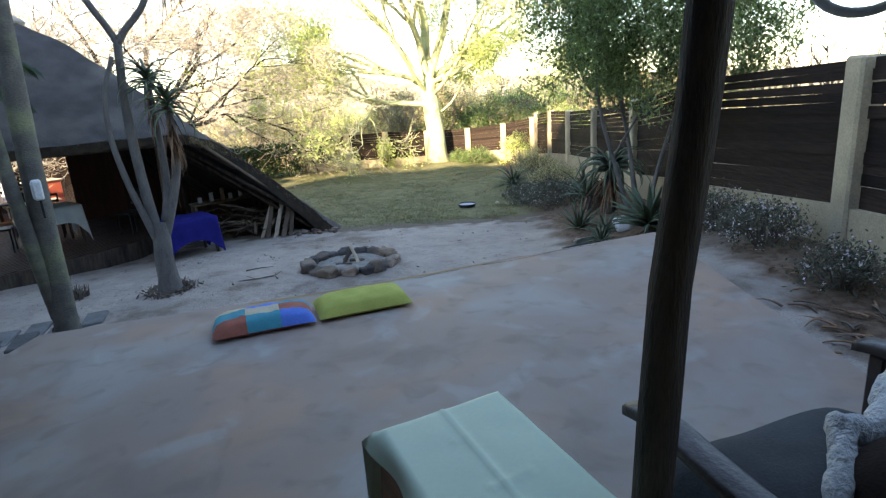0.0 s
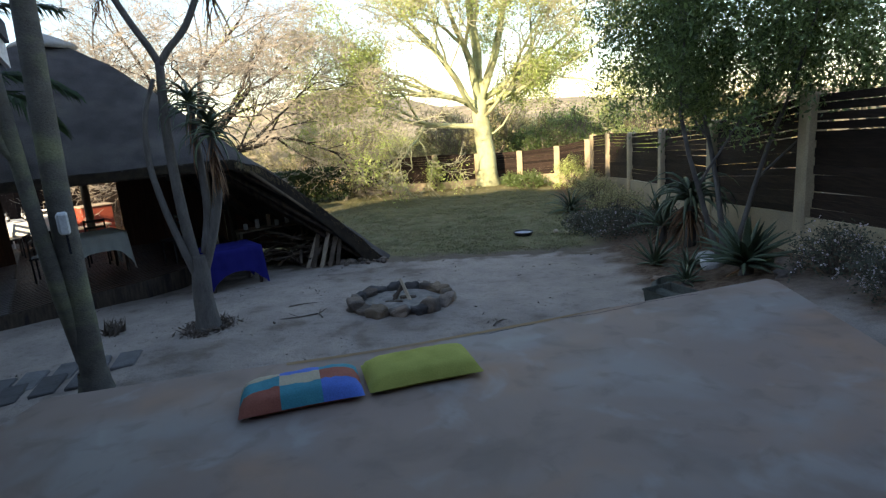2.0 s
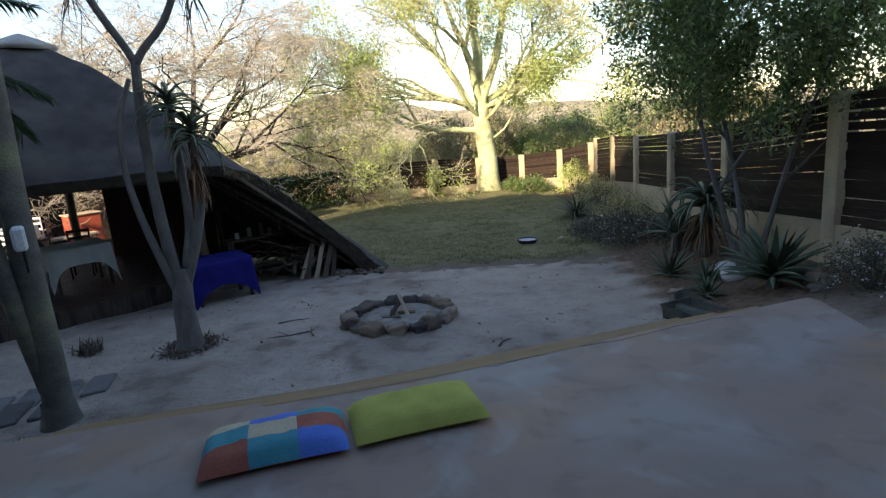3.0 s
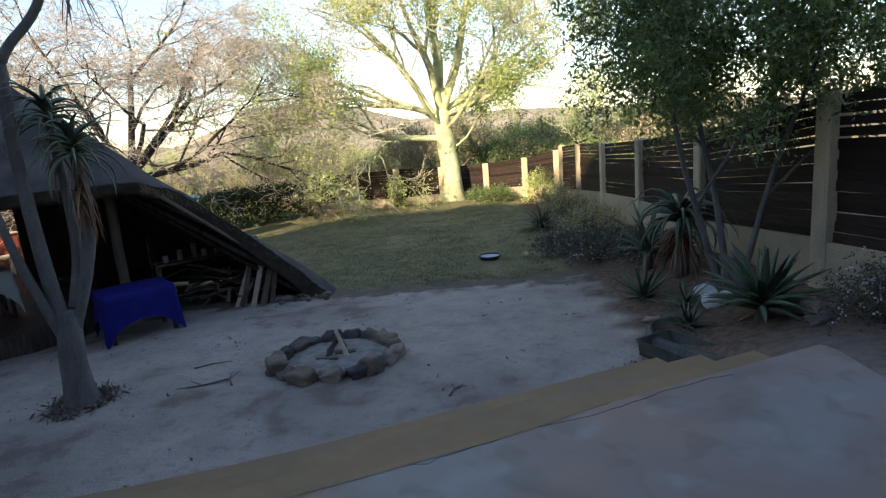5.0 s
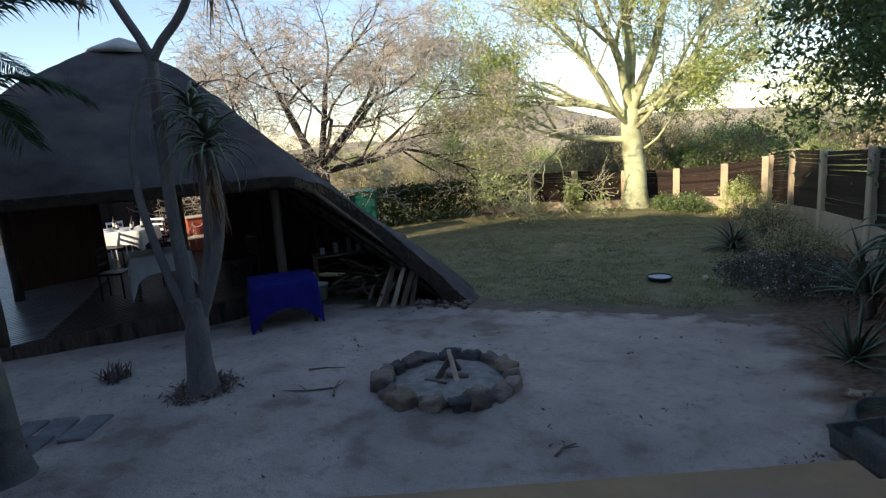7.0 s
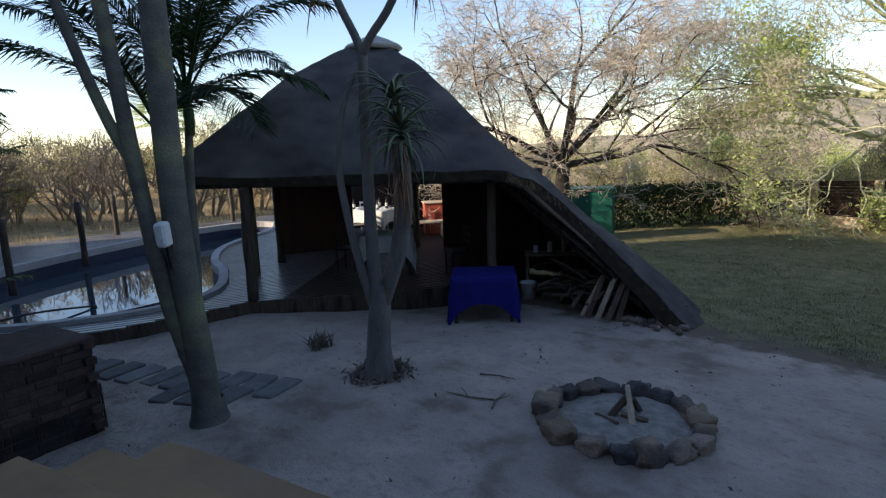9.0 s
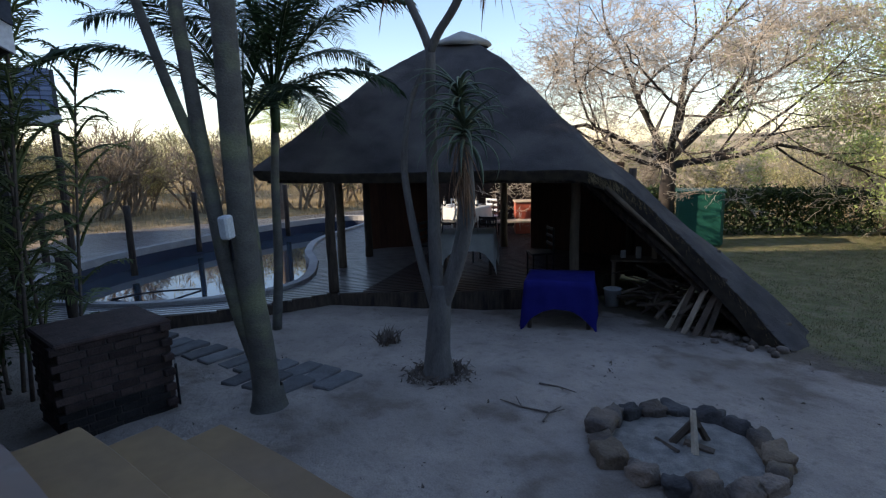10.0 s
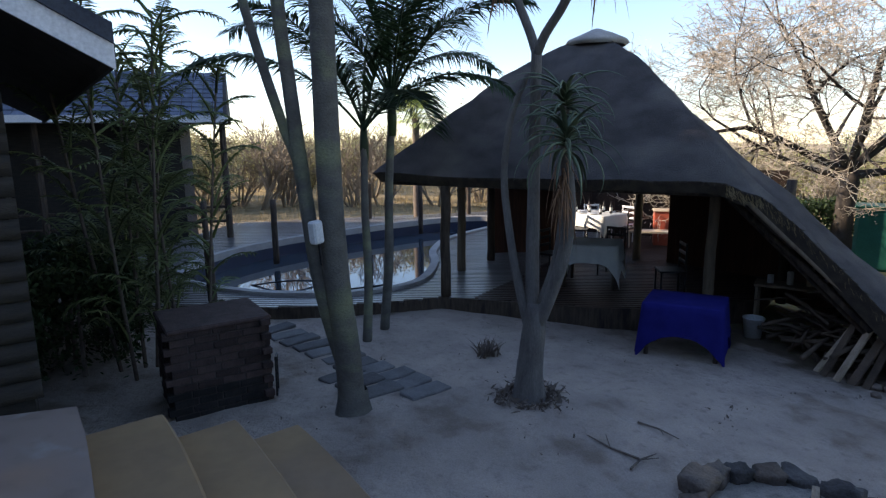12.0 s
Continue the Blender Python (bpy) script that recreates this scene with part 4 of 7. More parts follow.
TB = (-4.33, 5.92, -0.99)
mt = thing("multi_stemmed_tree", "tall grey multi-stemmed tree with smooth mottled bark", "tree", TB)
part("trunk_foot", flare(*TB, 0.14, 3, 0.3), M_BARKGREY, mt, "", True)
stem(mt, [TB, (-4.28, 5.88, -0.3), (-4.20, 5.80, 0.5), (-4.15, 5.77, 1.4), (-4.07, 5.76, 2.8), (-4.0, 5.74, 4.0), (-3.9, 5.7, 6.0)], 0.132, 0.088, M_BARKGREY)
stem(mt, [(-4.36, 5.88, -0.55), (-4.30, 5.68, 0.3), (-4.28, 5.56, 1.3), (-4.26, 5.48, 2.2), (-4.22, 5.42, 2.9), (-4.2, 5.3, 5.5)], 0.078, 0.05, M_BARKGREY)
stem(mt, [(-4.28, 5.53, 1.5), (-4.40, 5.40, 1.9), (-4.46, 5.18, 2.75), (-4.6, 4.8, 4.5)], 0.05, 0.036, M_BARKGREY)
rng = np.random.default_rng(21)
s, tips = Shape(), []
for p, d in (((-3.9, 5.7, 5.9), (0.2, -0.3, 1)), ((-4.2, 5.3, 5.4), (-0.4, -0.2, 1)), ((-4.6, 4.8, 4.4), (-0.5, -0.6, 1))):
    w, tp = grow(rng, p, d, 1.6, 0.07, 3, spread=0.8)
    s.add(w.v, w.f)
    tips += tp
part("branch_crown", s, M_BARKGREY, mt, "", True)
c = Shape()
c.leaves([tuple(p) for p in tips], 0.16, 8, 0.05, rng)
part("crown", c, M_LEAFEV, mt)
# meter box strapped to the stem
mb = thing("meter_box", "small white plastic box strapped to a grey tree stem", "box", (-3.98, 5.60, 0.9))
s = Shape()
m_ = pose(-4.01, 5.65, 0.91, 0, 6, -52)
s.box(-0.056, -0.09, -0.1, 0.056, 0.0, 0.1, m_, 0.016)
mb_case = part("casing", s, M_WHITEPL, mb)
s = Shape()
s.box(-0.04, -0.097, -0.075, 0.04, -0.088, 0.075, m_, 0.004)
part("lid", s, M_WHITEPL, mb_case)
s = Shape()
s.box(-0.02, -0.05, -0.3, -0.005, -0.03, -0.1, m_)
part("cable", s, M_CORD, mb)


# ---- aloes ----
def aloe_leaf(s, base, azim, elev, ln, w, curl, mi=0, n=6, thick=0.25):
    d = Vector((math.cos(azim), math.sin(azim), 0))
    side = Vector((-math.sin(azim), math.cos(azim), 0))
    e, p = elev, Vector(base)
    rows = []
    for i in range(n + 1):
        t = i / n
        ww = w * (1 - t) ** 0.75 * (1.0 if t > 0 else 0.9) + 0.002
        ax = d * math.cos(e) + Vector((0, 0, math.sin(e)))
        nn = ax.cross(side)
        rows.append([p - side * ww / 2 + nn * ww * -0.18, p + nn * ww * thick * 0.6, p + side * ww / 2 + nn * ww * -0.18, p - nn * ww * thick * -0.9])
        p = p + ax * float(ln / n)
        e -= curl / n
    s.grid(rows, closed=True, mi=mi)


def aloe_plant(label, x, y, z, ln, count, stemh=0.0, seed=0, droop=0.5, dead=0, w=0.075, group="garden aloes"):
    rng = np.random.default_rng(seed)
    t = thing("aloe", label, "aloe", (x, y, z), group)
    if stemh:
        s = Shape()
        s.tube([(x, y, z - 0.1), (x + 0.02, y, z + stemh * 0.5), (x, y, z + stemh)], [0.09, 0.08, 0.07], 9)
        part("stem", s, M_BARKALOE, t, "", True)
    s = Shape()
    for i in range(count):
        k = i / count
        aloe_leaf(s, (x + 0.03 * math.cos(i * 2.4), y + 0.03 * math.sin(i * 2.4), z + stemh + 0.08 * k), i * 2.39996 + rng.normal(0, 0.1), frac(0.15, 1.35, k) + rng.normal(0, 0.1), ln * rng.uniform(0.8, 1.1), w * rng.uniform(0.85, 1.1), droop + rng.normal(0, 0.2))
    part("leaf_rosette", s, M_ALOE, t, "", True)
    if dead:
        s = Shape()
        for i in range(dead):
            aloe_leaf(s, (x, y, z + stemh - 0.02 - 0.25 * rng.random()), rng.uniform(0, 6.28), -0.6 + rng.normal(0, 0.2), ln * rng.uniform(0.55, 0.85), w * 0.6, 0.9)
        part("dead_leaf_skirt", s, M_ALOEDRY, t, "brown dead leaves hanging", True)
    return t


AB = (-3.97, 7.65, -0.9)
at = thing("tree_aloe", "tree aloe with pale forked stems, spiky heads and dead skirts", "tree", AB)
part("trunk_foot", flare(*AB, 0.124, 5, 0.4), M_BARKALOE, at, "", True)
stem(at, [(-3.97, 7.65, -0.95), (-3.99, 7.67, -0.5), (-3.97, 7.7, -0.1), (-3.97, 7.72, 0.08)], 0.14, 0.10, M_BARKALOE)
for pts, r0, r1 in (([(-4.0, 7.69, -0.15), (-4.08, 7.72, 0.45), (-4.13, 7.75, 1.1), (-4.13, 7.75, 1.75), (-4.05, 7.72, 2.5)], 0.075, 0.05),
                    ([(-3.94, 7.71, -0.15), (-3.76, 7.84, 0.45), (-3.63, 7.86, 1.0), (-3.58, 7.77, 1.62)], 0.068, 0.05),
                    ([(-4.02, 7.66, -0.2), (-4.12, 7.58, 0.3), (-4.22, 7.53, 0.8), (-4.28, 7.5, 1.35), (-4.25, 7.56, 1.9), (-4.14, 7.68, 2.3)], 0.05, 0.026),
                    ([(-3.9, 7.74, 0.1), (-3.85, 7.88, 0.6), (-3.86, 7.94, 1.2), (-3.87, 7.93, 1.98)], 0.055, 0.042),
                    ([(-4.05, 7.72, 2.46), (-4.13, 7.69, 2.66), (-4.31, 7.63, 3.02), (-4.56, 7.56, 3.6)], 0.046, 0.038), ([(-4.05, 7.72, 2.46), (-3.94, 7.75, 2.62), (-3.69, 7.84, 2.92), (-3.4, 7.95, 3.55)], 0.046, 0.038)):
    stem(at, pts, r0, r1, M_BARKALOE)
rng = np.random.default_rng(4)
for (x, y, z), ln, cnt, dead in (((-3.58, 7.77, 1.56), 0.6, 42, 44), ((-3.87, 7.93, 1.9), 0.6, 42, 16), ((-4.56, 7.56, 3.55), 0.72, 34, 14), ((-3.4, 7.95, 3.5), 0.72, 34, 14)):
    s = Shape()
    for i in range(cnt):
        k = i / cnt
        aloe_leaf(s, (x, y, z + 0.2 * k), i * 2.39996 + rng.normal(0, 0.2), frac(0.0, 1.1, k) + rng.normal(0, 0.14), ln * rng.uniform(0.7, 1.1), 0.052, 1.7 + rng.normal(0, 0.35), n=10)
    part("leaf_head", s, M_ALOE, at, "", True)
    s = Shape()
    for i in range(dead):
        aloe_leaf(s, (x + rng.normal(0, 0.02), y + rng.normal(0, 0.02), z - 0.02 - 0.4 * rng.random()), rng.uniform(0, 6.28), -1.15 + rng.normal(0, 0.16), ln * rng.uniform(0.4, 0.95), 0.024, 0.45)
    part("dead_skirt", s, M_ALOEDRY, at, "rusty dead leaves hanging", True)
lt = part("litter", Shape().leaves([(AB[0] + 0.27 * math.cos(a), AB[1] + 0.27 * math.sin(a), AB[2] + 0.03) for a in np.linspace(0, 6.28, 16)], 0.06, 26, 0.022, rng, 4.5, flat=0.35), M_TWIG, at)
lt["kind"] = "stuff"


# ---- palms ----
def frond(s, base, azim, elev, ln, curl, rng, leaflet=0.62, n=130, wid=0.023):
    """One arching feather leaf: leaflets lean forward and hang, uneven in length and angle."""
    d = Vector((math.cos(azim), math.sin(azim), 0))
    side = Vector((-math.sin(azim), math.cos(azim), 0))
    e, p, pts = elev, Vector(base), []
    for i in range(n + 1):
        pts.append(p.copy())
        ax = d * math.cos(e) + Vector((0, 0, math.sin(e)))
        t = i / n
        if t > 0.16:
            u = (t - 0.16) / 0.84
            for sg in (-1, 1):
                if rng.random() < 0.06:
                    continue
                l = float(leaflet * (0.45 + 0.55 * math.sin(math.pi * min(1.0, 0.25 + 0.62 * u))) * (1 - 0.35 * u ** 3) * rng.uniform(0.75, 1.12))
                q = (side * sg * rng.uniform(0.75, 1.0) + ax * rng.uniform(0.5, 0.75) + Vector((0, 0, 0.05 + rng.normal(0, 0.08)))).normalized()
                mid = p + q * l * 0.5 + Vector((0, 0, -0.06 * l))
                tip = p + q * l * 0.88 + Vector((0, 0, -l * rng.uniform(0.12, 0.42)))
                w = (q.cross(Vector((0, 0, 1))).normalized() + Vector((0, 0, 0.5 * sg))).normalized() * wid * 0.5
                s.add([p - w * 0.5, p + w * 0.5, mid + w, tip, mid - w], [(0, 1, 2, 4), (4, 2, 3)])
        p = p + ax * float(ln / n)
        e -= curl / n * (0.35 + 1.3 * i / n)
    s.tube(pts[::4] + [pts[-1]], [frac(0.02, 0.003, i / len(pts[::4])) for i in range(len(pts[::4]) + 1)], 4)


def palm(label, base, crown, count, ln, seed, r=0.06, el=(0.5, 1.4)):
    rng = np.random.default_rng(seed)
    t = thing("palm_tree", label, "palm", base, "palms by the deck")
    b, c = Vector(base), Vector(crown)
    stem(t, [b - Vector((0, 0, 0.1)), b.lerp(c, 0.33) + Vector((0.02, 0.03, 0)), b.lerp(c, 0.66), c], r * 1.2, r * 0.85, M_BARKGREY, "trunk")
    s = Shape()
    s.tube([c - Vector((0, 0, 0.35)), c - Vector((0, 0, 0.1)), c + Vector((0, 0, 0.25))], [r * 0.9, r * 1.15, r * 0.7], 10)
    part("crownshaft", s, M_PALM, t, "smooth green leaf sheath", True)
    for i in range(count):
        k = i / count
        f = Shape()
        frond(f, c + Vector((0, 0, 0.1 + 0.12 * k)), i * 2.39996 + rng.normal(0, 0.2), frac(*el, k) + rng.normal(0, 0.08), ln * rng.uniform(0.85, 1.12), 1.6 + rng.normal(0, 0.25), rng)
        part("frond", f, M_PALM, t)
    return t


palm("slender palm with arching dark feathery fronds", (-7.1, 6.85, ground_z(-7.1, 6.85)), (-6.85, 7.0, 2.12), 11, 2.7, 31, el=(0.95, 1.5))
palm("slender palm with arching dark feathery fronds", (-6.62, 6.5, ground_z(-6.62, 6.5)), (-6.93, 6.62, 1.72), 10, 2.4, 32, 0.055, el=(0.6, 1.45))
# fan palm beyond the pool
fp = thing("fan_palm", "fan palm with a round sunlit crown and shaggy trunk", "palm", (-18.7, 10.7, -1.4))
stem(fp, [(-18.7, 10.7, -1.6), (-18.7, 10.7, 0.8), (-18.7, 10.7, 2.6)], 0.15, 0.12, M_TWIG, "trunk")
rng = np.random.default_rng(6)
s = Shape()
for i in range(26):
    az, el = i * 2.4, frac(-0.3, 1.4, i / 26)
    d = Vector((math.cos(az) * math.cos(el), math.sin(az) * math.cos(el), math.sin(el)))
    c = Vector((-18.7, 10.7, 2.6)) + d * 0.6
    s.tube([(-18.7, 10.7, 2.6), c], [0.015, 0.012], 4)
    sd = d.cross(Vector((0, 0, 1))).normalized()
    for j in range(13):
        a = (j - 6) / 6 * 1.5
        q = (d * math.cos(a) + sd * math.sin(a)) * 0.62 + Vector((0, 0, -0.12))
        w = sd * 0.03 * math.cos(a) - d * 0.03 * math.sin(a)
        s.add([c, c + q * 0.6 + w, c + q, c + q * 0.6 - w], [(0, 1, 2, 3)])
part("crown", s, M_LEAFFEV, fp)


# ---- house behind the patio ----
house = thing("house", "dark timber-clad house with a tiled roof and white fascia", "house", (-6, 1, -1.0))
HU = -3.58                            # the corner stands in line with the patio's front edge
hm = pose(0.032, 4.744, 0, 0, 0, 18.1)
s = Shape()
s.box(HU - 0.3, -8.0, -1.2, HU, 0.0, 2.5, hm)
s.box(-12.0, -0.3, -1.4, HU - 0.302, 0.0, 2.4, hm)
part("wall", s, M_HOUSE, house)
# log courses on the corner that shows
for i in range(17):
    z = 0.06 + i * 0.135
    s = Shape()
    s.tube([hm @ Vector((HU + 0.01, 0.05, z)), hm @ Vector((HU + 0.02, -2.0, z)), hm @ Vector((HU + 0.01, -4.0, z))], [0.07, 0.066, 0.07], 8)
    part("log", s, M_HOUSE, house, "", True)
VU, EV, EZ, RV, RZ = -3.17, 0.62, 2.2, -4.6, 5.05
s = Shape()
s.add([hm @ Vector(p) for p in ((-12.4, EV, EZ), (VU, EV, EZ), (VU, RV, RZ), (-12.4, RV, RZ), (-12.4, EV, EZ + 0.06), (VU, EV, EZ + 0.06), (VU, RV, RZ + 0.06), (-12.4, RV, RZ + 0.06))],
      [(0, 3, 2, 1), (4, 5, 6, 7), (0, 1, 5, 4), (2, 3, 7, 6), (1, 2, 6, 5), (3, 0, 4, 7)])
s.add([hm @ Vector(p) for p in ((-12.4, RV, RZ), (VU, RV, RZ), (VU, -9.8, EZ), (-12.4, -9.8, EZ))], [(0, 1, 2, 3)])
part("roof", s, M_SOFFIT, house)
s = Shape()
a, b = Vector((VU + 0.03, EV + 0.02, EZ - 0.08)), Vector((VU + 0.03, RV, RZ - 0.08))
up_, th_ = Vector((0, 0, 0.15)), Vector((-0.03, 0, 0))
s.add([hm @ p for p in (a, b, b + up_, a + up_, a + th_, b + th_, b + up_ + th_, a + up_ + th_)], [(0, 1, 2, 3), (5, 4, 7, 6), (3, 2, 6, 7), (0, 4, 5, 1), (0, 3, 7, 4)])
part("bargeboard", s, M_FASCIA, house, "white painted bargeboard")
n_t = 14
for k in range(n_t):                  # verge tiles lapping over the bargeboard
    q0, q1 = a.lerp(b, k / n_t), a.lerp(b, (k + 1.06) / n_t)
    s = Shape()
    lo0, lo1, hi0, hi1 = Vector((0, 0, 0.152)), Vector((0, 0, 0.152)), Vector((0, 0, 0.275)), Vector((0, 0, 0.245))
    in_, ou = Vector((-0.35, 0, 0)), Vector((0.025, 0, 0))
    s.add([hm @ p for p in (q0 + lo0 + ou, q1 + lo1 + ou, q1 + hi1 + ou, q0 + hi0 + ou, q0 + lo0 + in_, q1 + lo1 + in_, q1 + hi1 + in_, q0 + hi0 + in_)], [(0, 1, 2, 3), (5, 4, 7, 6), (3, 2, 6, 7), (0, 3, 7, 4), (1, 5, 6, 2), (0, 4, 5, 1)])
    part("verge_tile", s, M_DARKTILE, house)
s = Shape()
s.box(-12.4, EV + 0.002, EZ - 0.06, VU - 0.01, EV + 0.03, EZ + 0.08, hm)
part("eave_board", s, M_SOFFIT, house)
# unseen tall block behind, added to keep the low sun off the yard
wing = thing("main_house_wing", "unseen tall block added behind the patio to shade the yard", "house", (-3, -9, -1.0))
s = Shape()
s.box(-24.3, -12, -1.5, 16, -6.0, 7.5)
s.box(-24.2, -11.9, 7.5, 15.9, -8.0, 8.6)
part("wall", s, M_HOUSEPALE, wing)
for xa, xb, zr in ((-24.6, -22.4, 12.3), (-19.0, -14.5, 13.0), (-12.9, 16.4, 13.0)):     # gabled roofs of the added block; gaps between let sun patches through
    s = Shape()
    s.add([(xa, -5.6, 7.4), (xb, -5.6, 7.4), (xb, -9, zr), (xa, -9, zr), (xa, -12.4, 7.4), (xb, -12.4, 7.4)], [(0, 1, 2, 3), (3, 2, 5, 4), (0, 3, 4), (1, 5, 2), (0, 4, 5, 1)])
    part("roof", s, M_TILE, wing)
# bar added over one gap: sun reaches the thatch but not the lawn
s = Shape()
s.box(-14.55, -9.6, 10.9, -12.85, -8.4, 13.0)
part("ridge_bridge", s, M_TILE, wing)
# veranda roof over the seats
ver = thing("veranda", "timber veranda roof carried on a rough dark pole", "veranda", (0.6, 1.2, 0), kind="")
wood_pole(ver, (0.585, 1.2, 0.0), (0.805, 1.17, 2.6), 0.055, 0.048, "pole", M_POLE, 77.0, 0.035, "rough dark creosoted pole")
s = Shape()
s.add([(-2.6, 1.5, 2.62), (2.6, 1.5, 2.62), (2.6, -5.6, 3.6), (-2.6, -5.6, 3.6), (-2.6, 1.5, 2.7), (2.6, 1.5, 2.7), (2.6, -5.6, 3.68), (-2.6, -5.6, 3.68)],
      [(0, 3, 2, 1), (4, 5, 6, 7), (0, 1, 5, 4), (2, 3, 7, 6), (1, 2, 6, 5), (3, 0, 4, 7)])
part("roof_sheet", s, M_SOFFIT, ver)


# ---- cushions on the patio ----
def cushion_grid(cx, cy, ux, hl, hw, ht, seed, n=22, m=12):
    """A stuffed floor cushion as a grid of top and bottom points; ux: direction of its length."""
    ux = Vector(ux).normalized()
    uy = Vector((-ux.y, ux.x, 0))
    rows = []
    for side in (1, -1):
        part_rows = []
        for i in range(n + 1):
            row = []
            for j in range(m + 1):
                a, b = 2 * i / n - 1, 2 * j / m - 1
                edge = max(0.0, (1 - abs(a) ** 5)) ** 0.5 * max(0.0, (1 - abs(b) ** 3.6)) ** 0.5
                pin = 1 - 0.07 * (1 - abs(a) ** 2) * abs(b) ** 4
                w = 0.012 * noise.noise(Vector((a * 4 + seed, b * 3, 0))) + 0.007 * noise.noise(Vector((a * 11, b * 9 + seed, 2)))
                h = ht * (0.26 + (0.74 if side > 0 else -0.26) * edge)
                p = Vector((cx, cy, 0)) + ux * (a * hl) + uy * (b * hw * pin)
                p.z = 0.004 + h + (w * edge if side > 0 else 0)
                row.append(p)
            part_rows.append(row)
        rows.append(part_rows)
    return rows


CU = (0.935, 0.355, 0)
g = cushion_grid(-0.62, 4.15, CU, 0.36, 0.215, 0.125, 1.0)
lime = thing("floor_cushion", "lime green stuffed floor cushion lying on the patio", "cushion", (-0.62, 4.15, 0.0), "floor cushions")
s = Shape()
s.grid(g[0])
s.grid([r[::-1] for r in g[1]])
part("cover", s, M_LIME, lime, "", True)
g = cushion_grid(-1.32, 3.875, CU, 0.36, 0.215, 0.125, 4.0, 24, 12)
patch = thing("floor_cushion", "patchwork floor cushion in teal, rust, cream and blue", "cushion", (-1.32, 3.875, 0.0), "floor cushions")
COL = [[M_RUST, M_TEAL, M_CREAM], [M_TEAL, M_CREAM, M_SKY], [M_SKY, M_RUST, M_TEAL]]
for a in range(3):
    for b in range(3):
        s = Shape()
        rows = [[q for q in r[b * 4:b * 4 + 5]] for r in g[0][a * 8:a * 8 + 9]]
        s.grid(rows)
        part("patch", s, COL[a][b], patch, "", True)
s = Shape()
s.grid([r[::-1] for r in g[1]])
part("underside", s, M_RUST, patch, "", True)

# ---- covered side table and armchair under the veranda ----
tb = thing("side_table", "low side table under a mint green cover with fold creases", "table", (0.2, 1.4, 0))
TO, TX, TY = Vector((0.28, 1.80, 0)), Vector((-0.42, -0.22, 0)).normalized(), Vector((0.27, -0.60, 0)).normalized()
TW, TL, TH = 0.475, 0.95, 0.52


def tpt(a, b, z):
    p = TO + TX * a + TY * b
    return Vector((p.x, p.y, z))


s = Shape()
rows = []
NA, NB = 40, 56
for i in range(-4, NA + 5):
    row = []
    for j in range(-4, NB + 5):
        a, b = min(max(i, 0), NA) / NA * TW, min(max(j, 0), NB) / NB * TL
        oi, oj = (i - max(0, min(i, NA))), (j - max(0, min(j, NB)))
        drop = max(abs(oi), abs(oj)) / 4
        fl = 0.018 * math.sin((a * 17 + b * 13)) * drop
        p = tpt(a + (0.006 + 0.03 * drop + fl) * (1 if oi > 0 else -1 if oi < 0 else 0), b + (0.006 + 0.03 * drop + fl) * (1 if oj > 0 else -1 if oj < 0 else 0), 0)
        crease = 0.006 * math.exp(-((a - TW * 0.5) / 0.009) ** 2) + 0.005 * math.exp(-((b - 0.44 - 0.06 * a) / 0.012) ** 2) * (0.28 < a / TW < 0.62) + 0.003 * math.exp(-((b - 0.2) / 0.012) ** 2) * (0.45 < a / TW < 0.62)
        p.z = TH - (0.06 if oi > 0 and abs(oi) >= abs(oj) else 0.33) * drop - (0.006 if drop == 0 and (i in (0, NA) or j in (0, NB)) else 0) + (crease if drop == 0 else 0) + 0.003 * noise.noise(Vector((a * 8, b * 8, 0)))
        row.append(p)
    rows.append(row)
s.grid(rows)
part("cover", s, M_MINT, tb, "", True)
s = Shape()
m_ = Matrix((TX, TY, Vector((0, 0, 1)))).transposed().to_4x4()
m_.translation = TO
s.box(0.012, 0.012, TH - 0.04, TW - 0.012, TL - 0.012, TH - 0.012, m_)
part("tabletop", s, M_WOOD, tb)
s = Shape()
s.add([tpt(TW + 0.012, 0.03, TH - 0.03), tpt(TW + 0.012, TL - 0.03, TH - 0.03), tpt(TW + 0.032, TL - 0.01, 0.04), tpt(TW + 0.032, 0.01, 0.04), tpt(TW - 0.012, 0.03, TH - 0.03), tpt(TW - 0.012, TL - 0.03, TH - 0.03), tpt(TW + 0.01, TL - 0.01, 0.04), tpt(TW + 0.01, 0.01, 0.04)],
      [(0, 1, 2, 3), (5, 4, 7, 6), (1, 5, 6, 2), (4, 0, 3, 7), (3, 2, 6, 7)])
part("side_panel", s, mat("orange_brown_board", (0.26, 0.135, 0.06), (0.19, 0.095, 0.045), 0.6, 5, 50, 0.2, stretch=(1, 1, 4)), tb, "orange-brown varnished board")
for a, b in ((0.03, 0.03), (TW - 0.075, 0.03), (0.03, TL - 0.075), (TW - 0.075, TL - 0.075)):
    s = Shape()
    s.box(a, b, 0.0, a + 0.045, b + 0.045, TH - 0.04, m_, 0.006)
    part("leg", s, M_WOOD, tb)

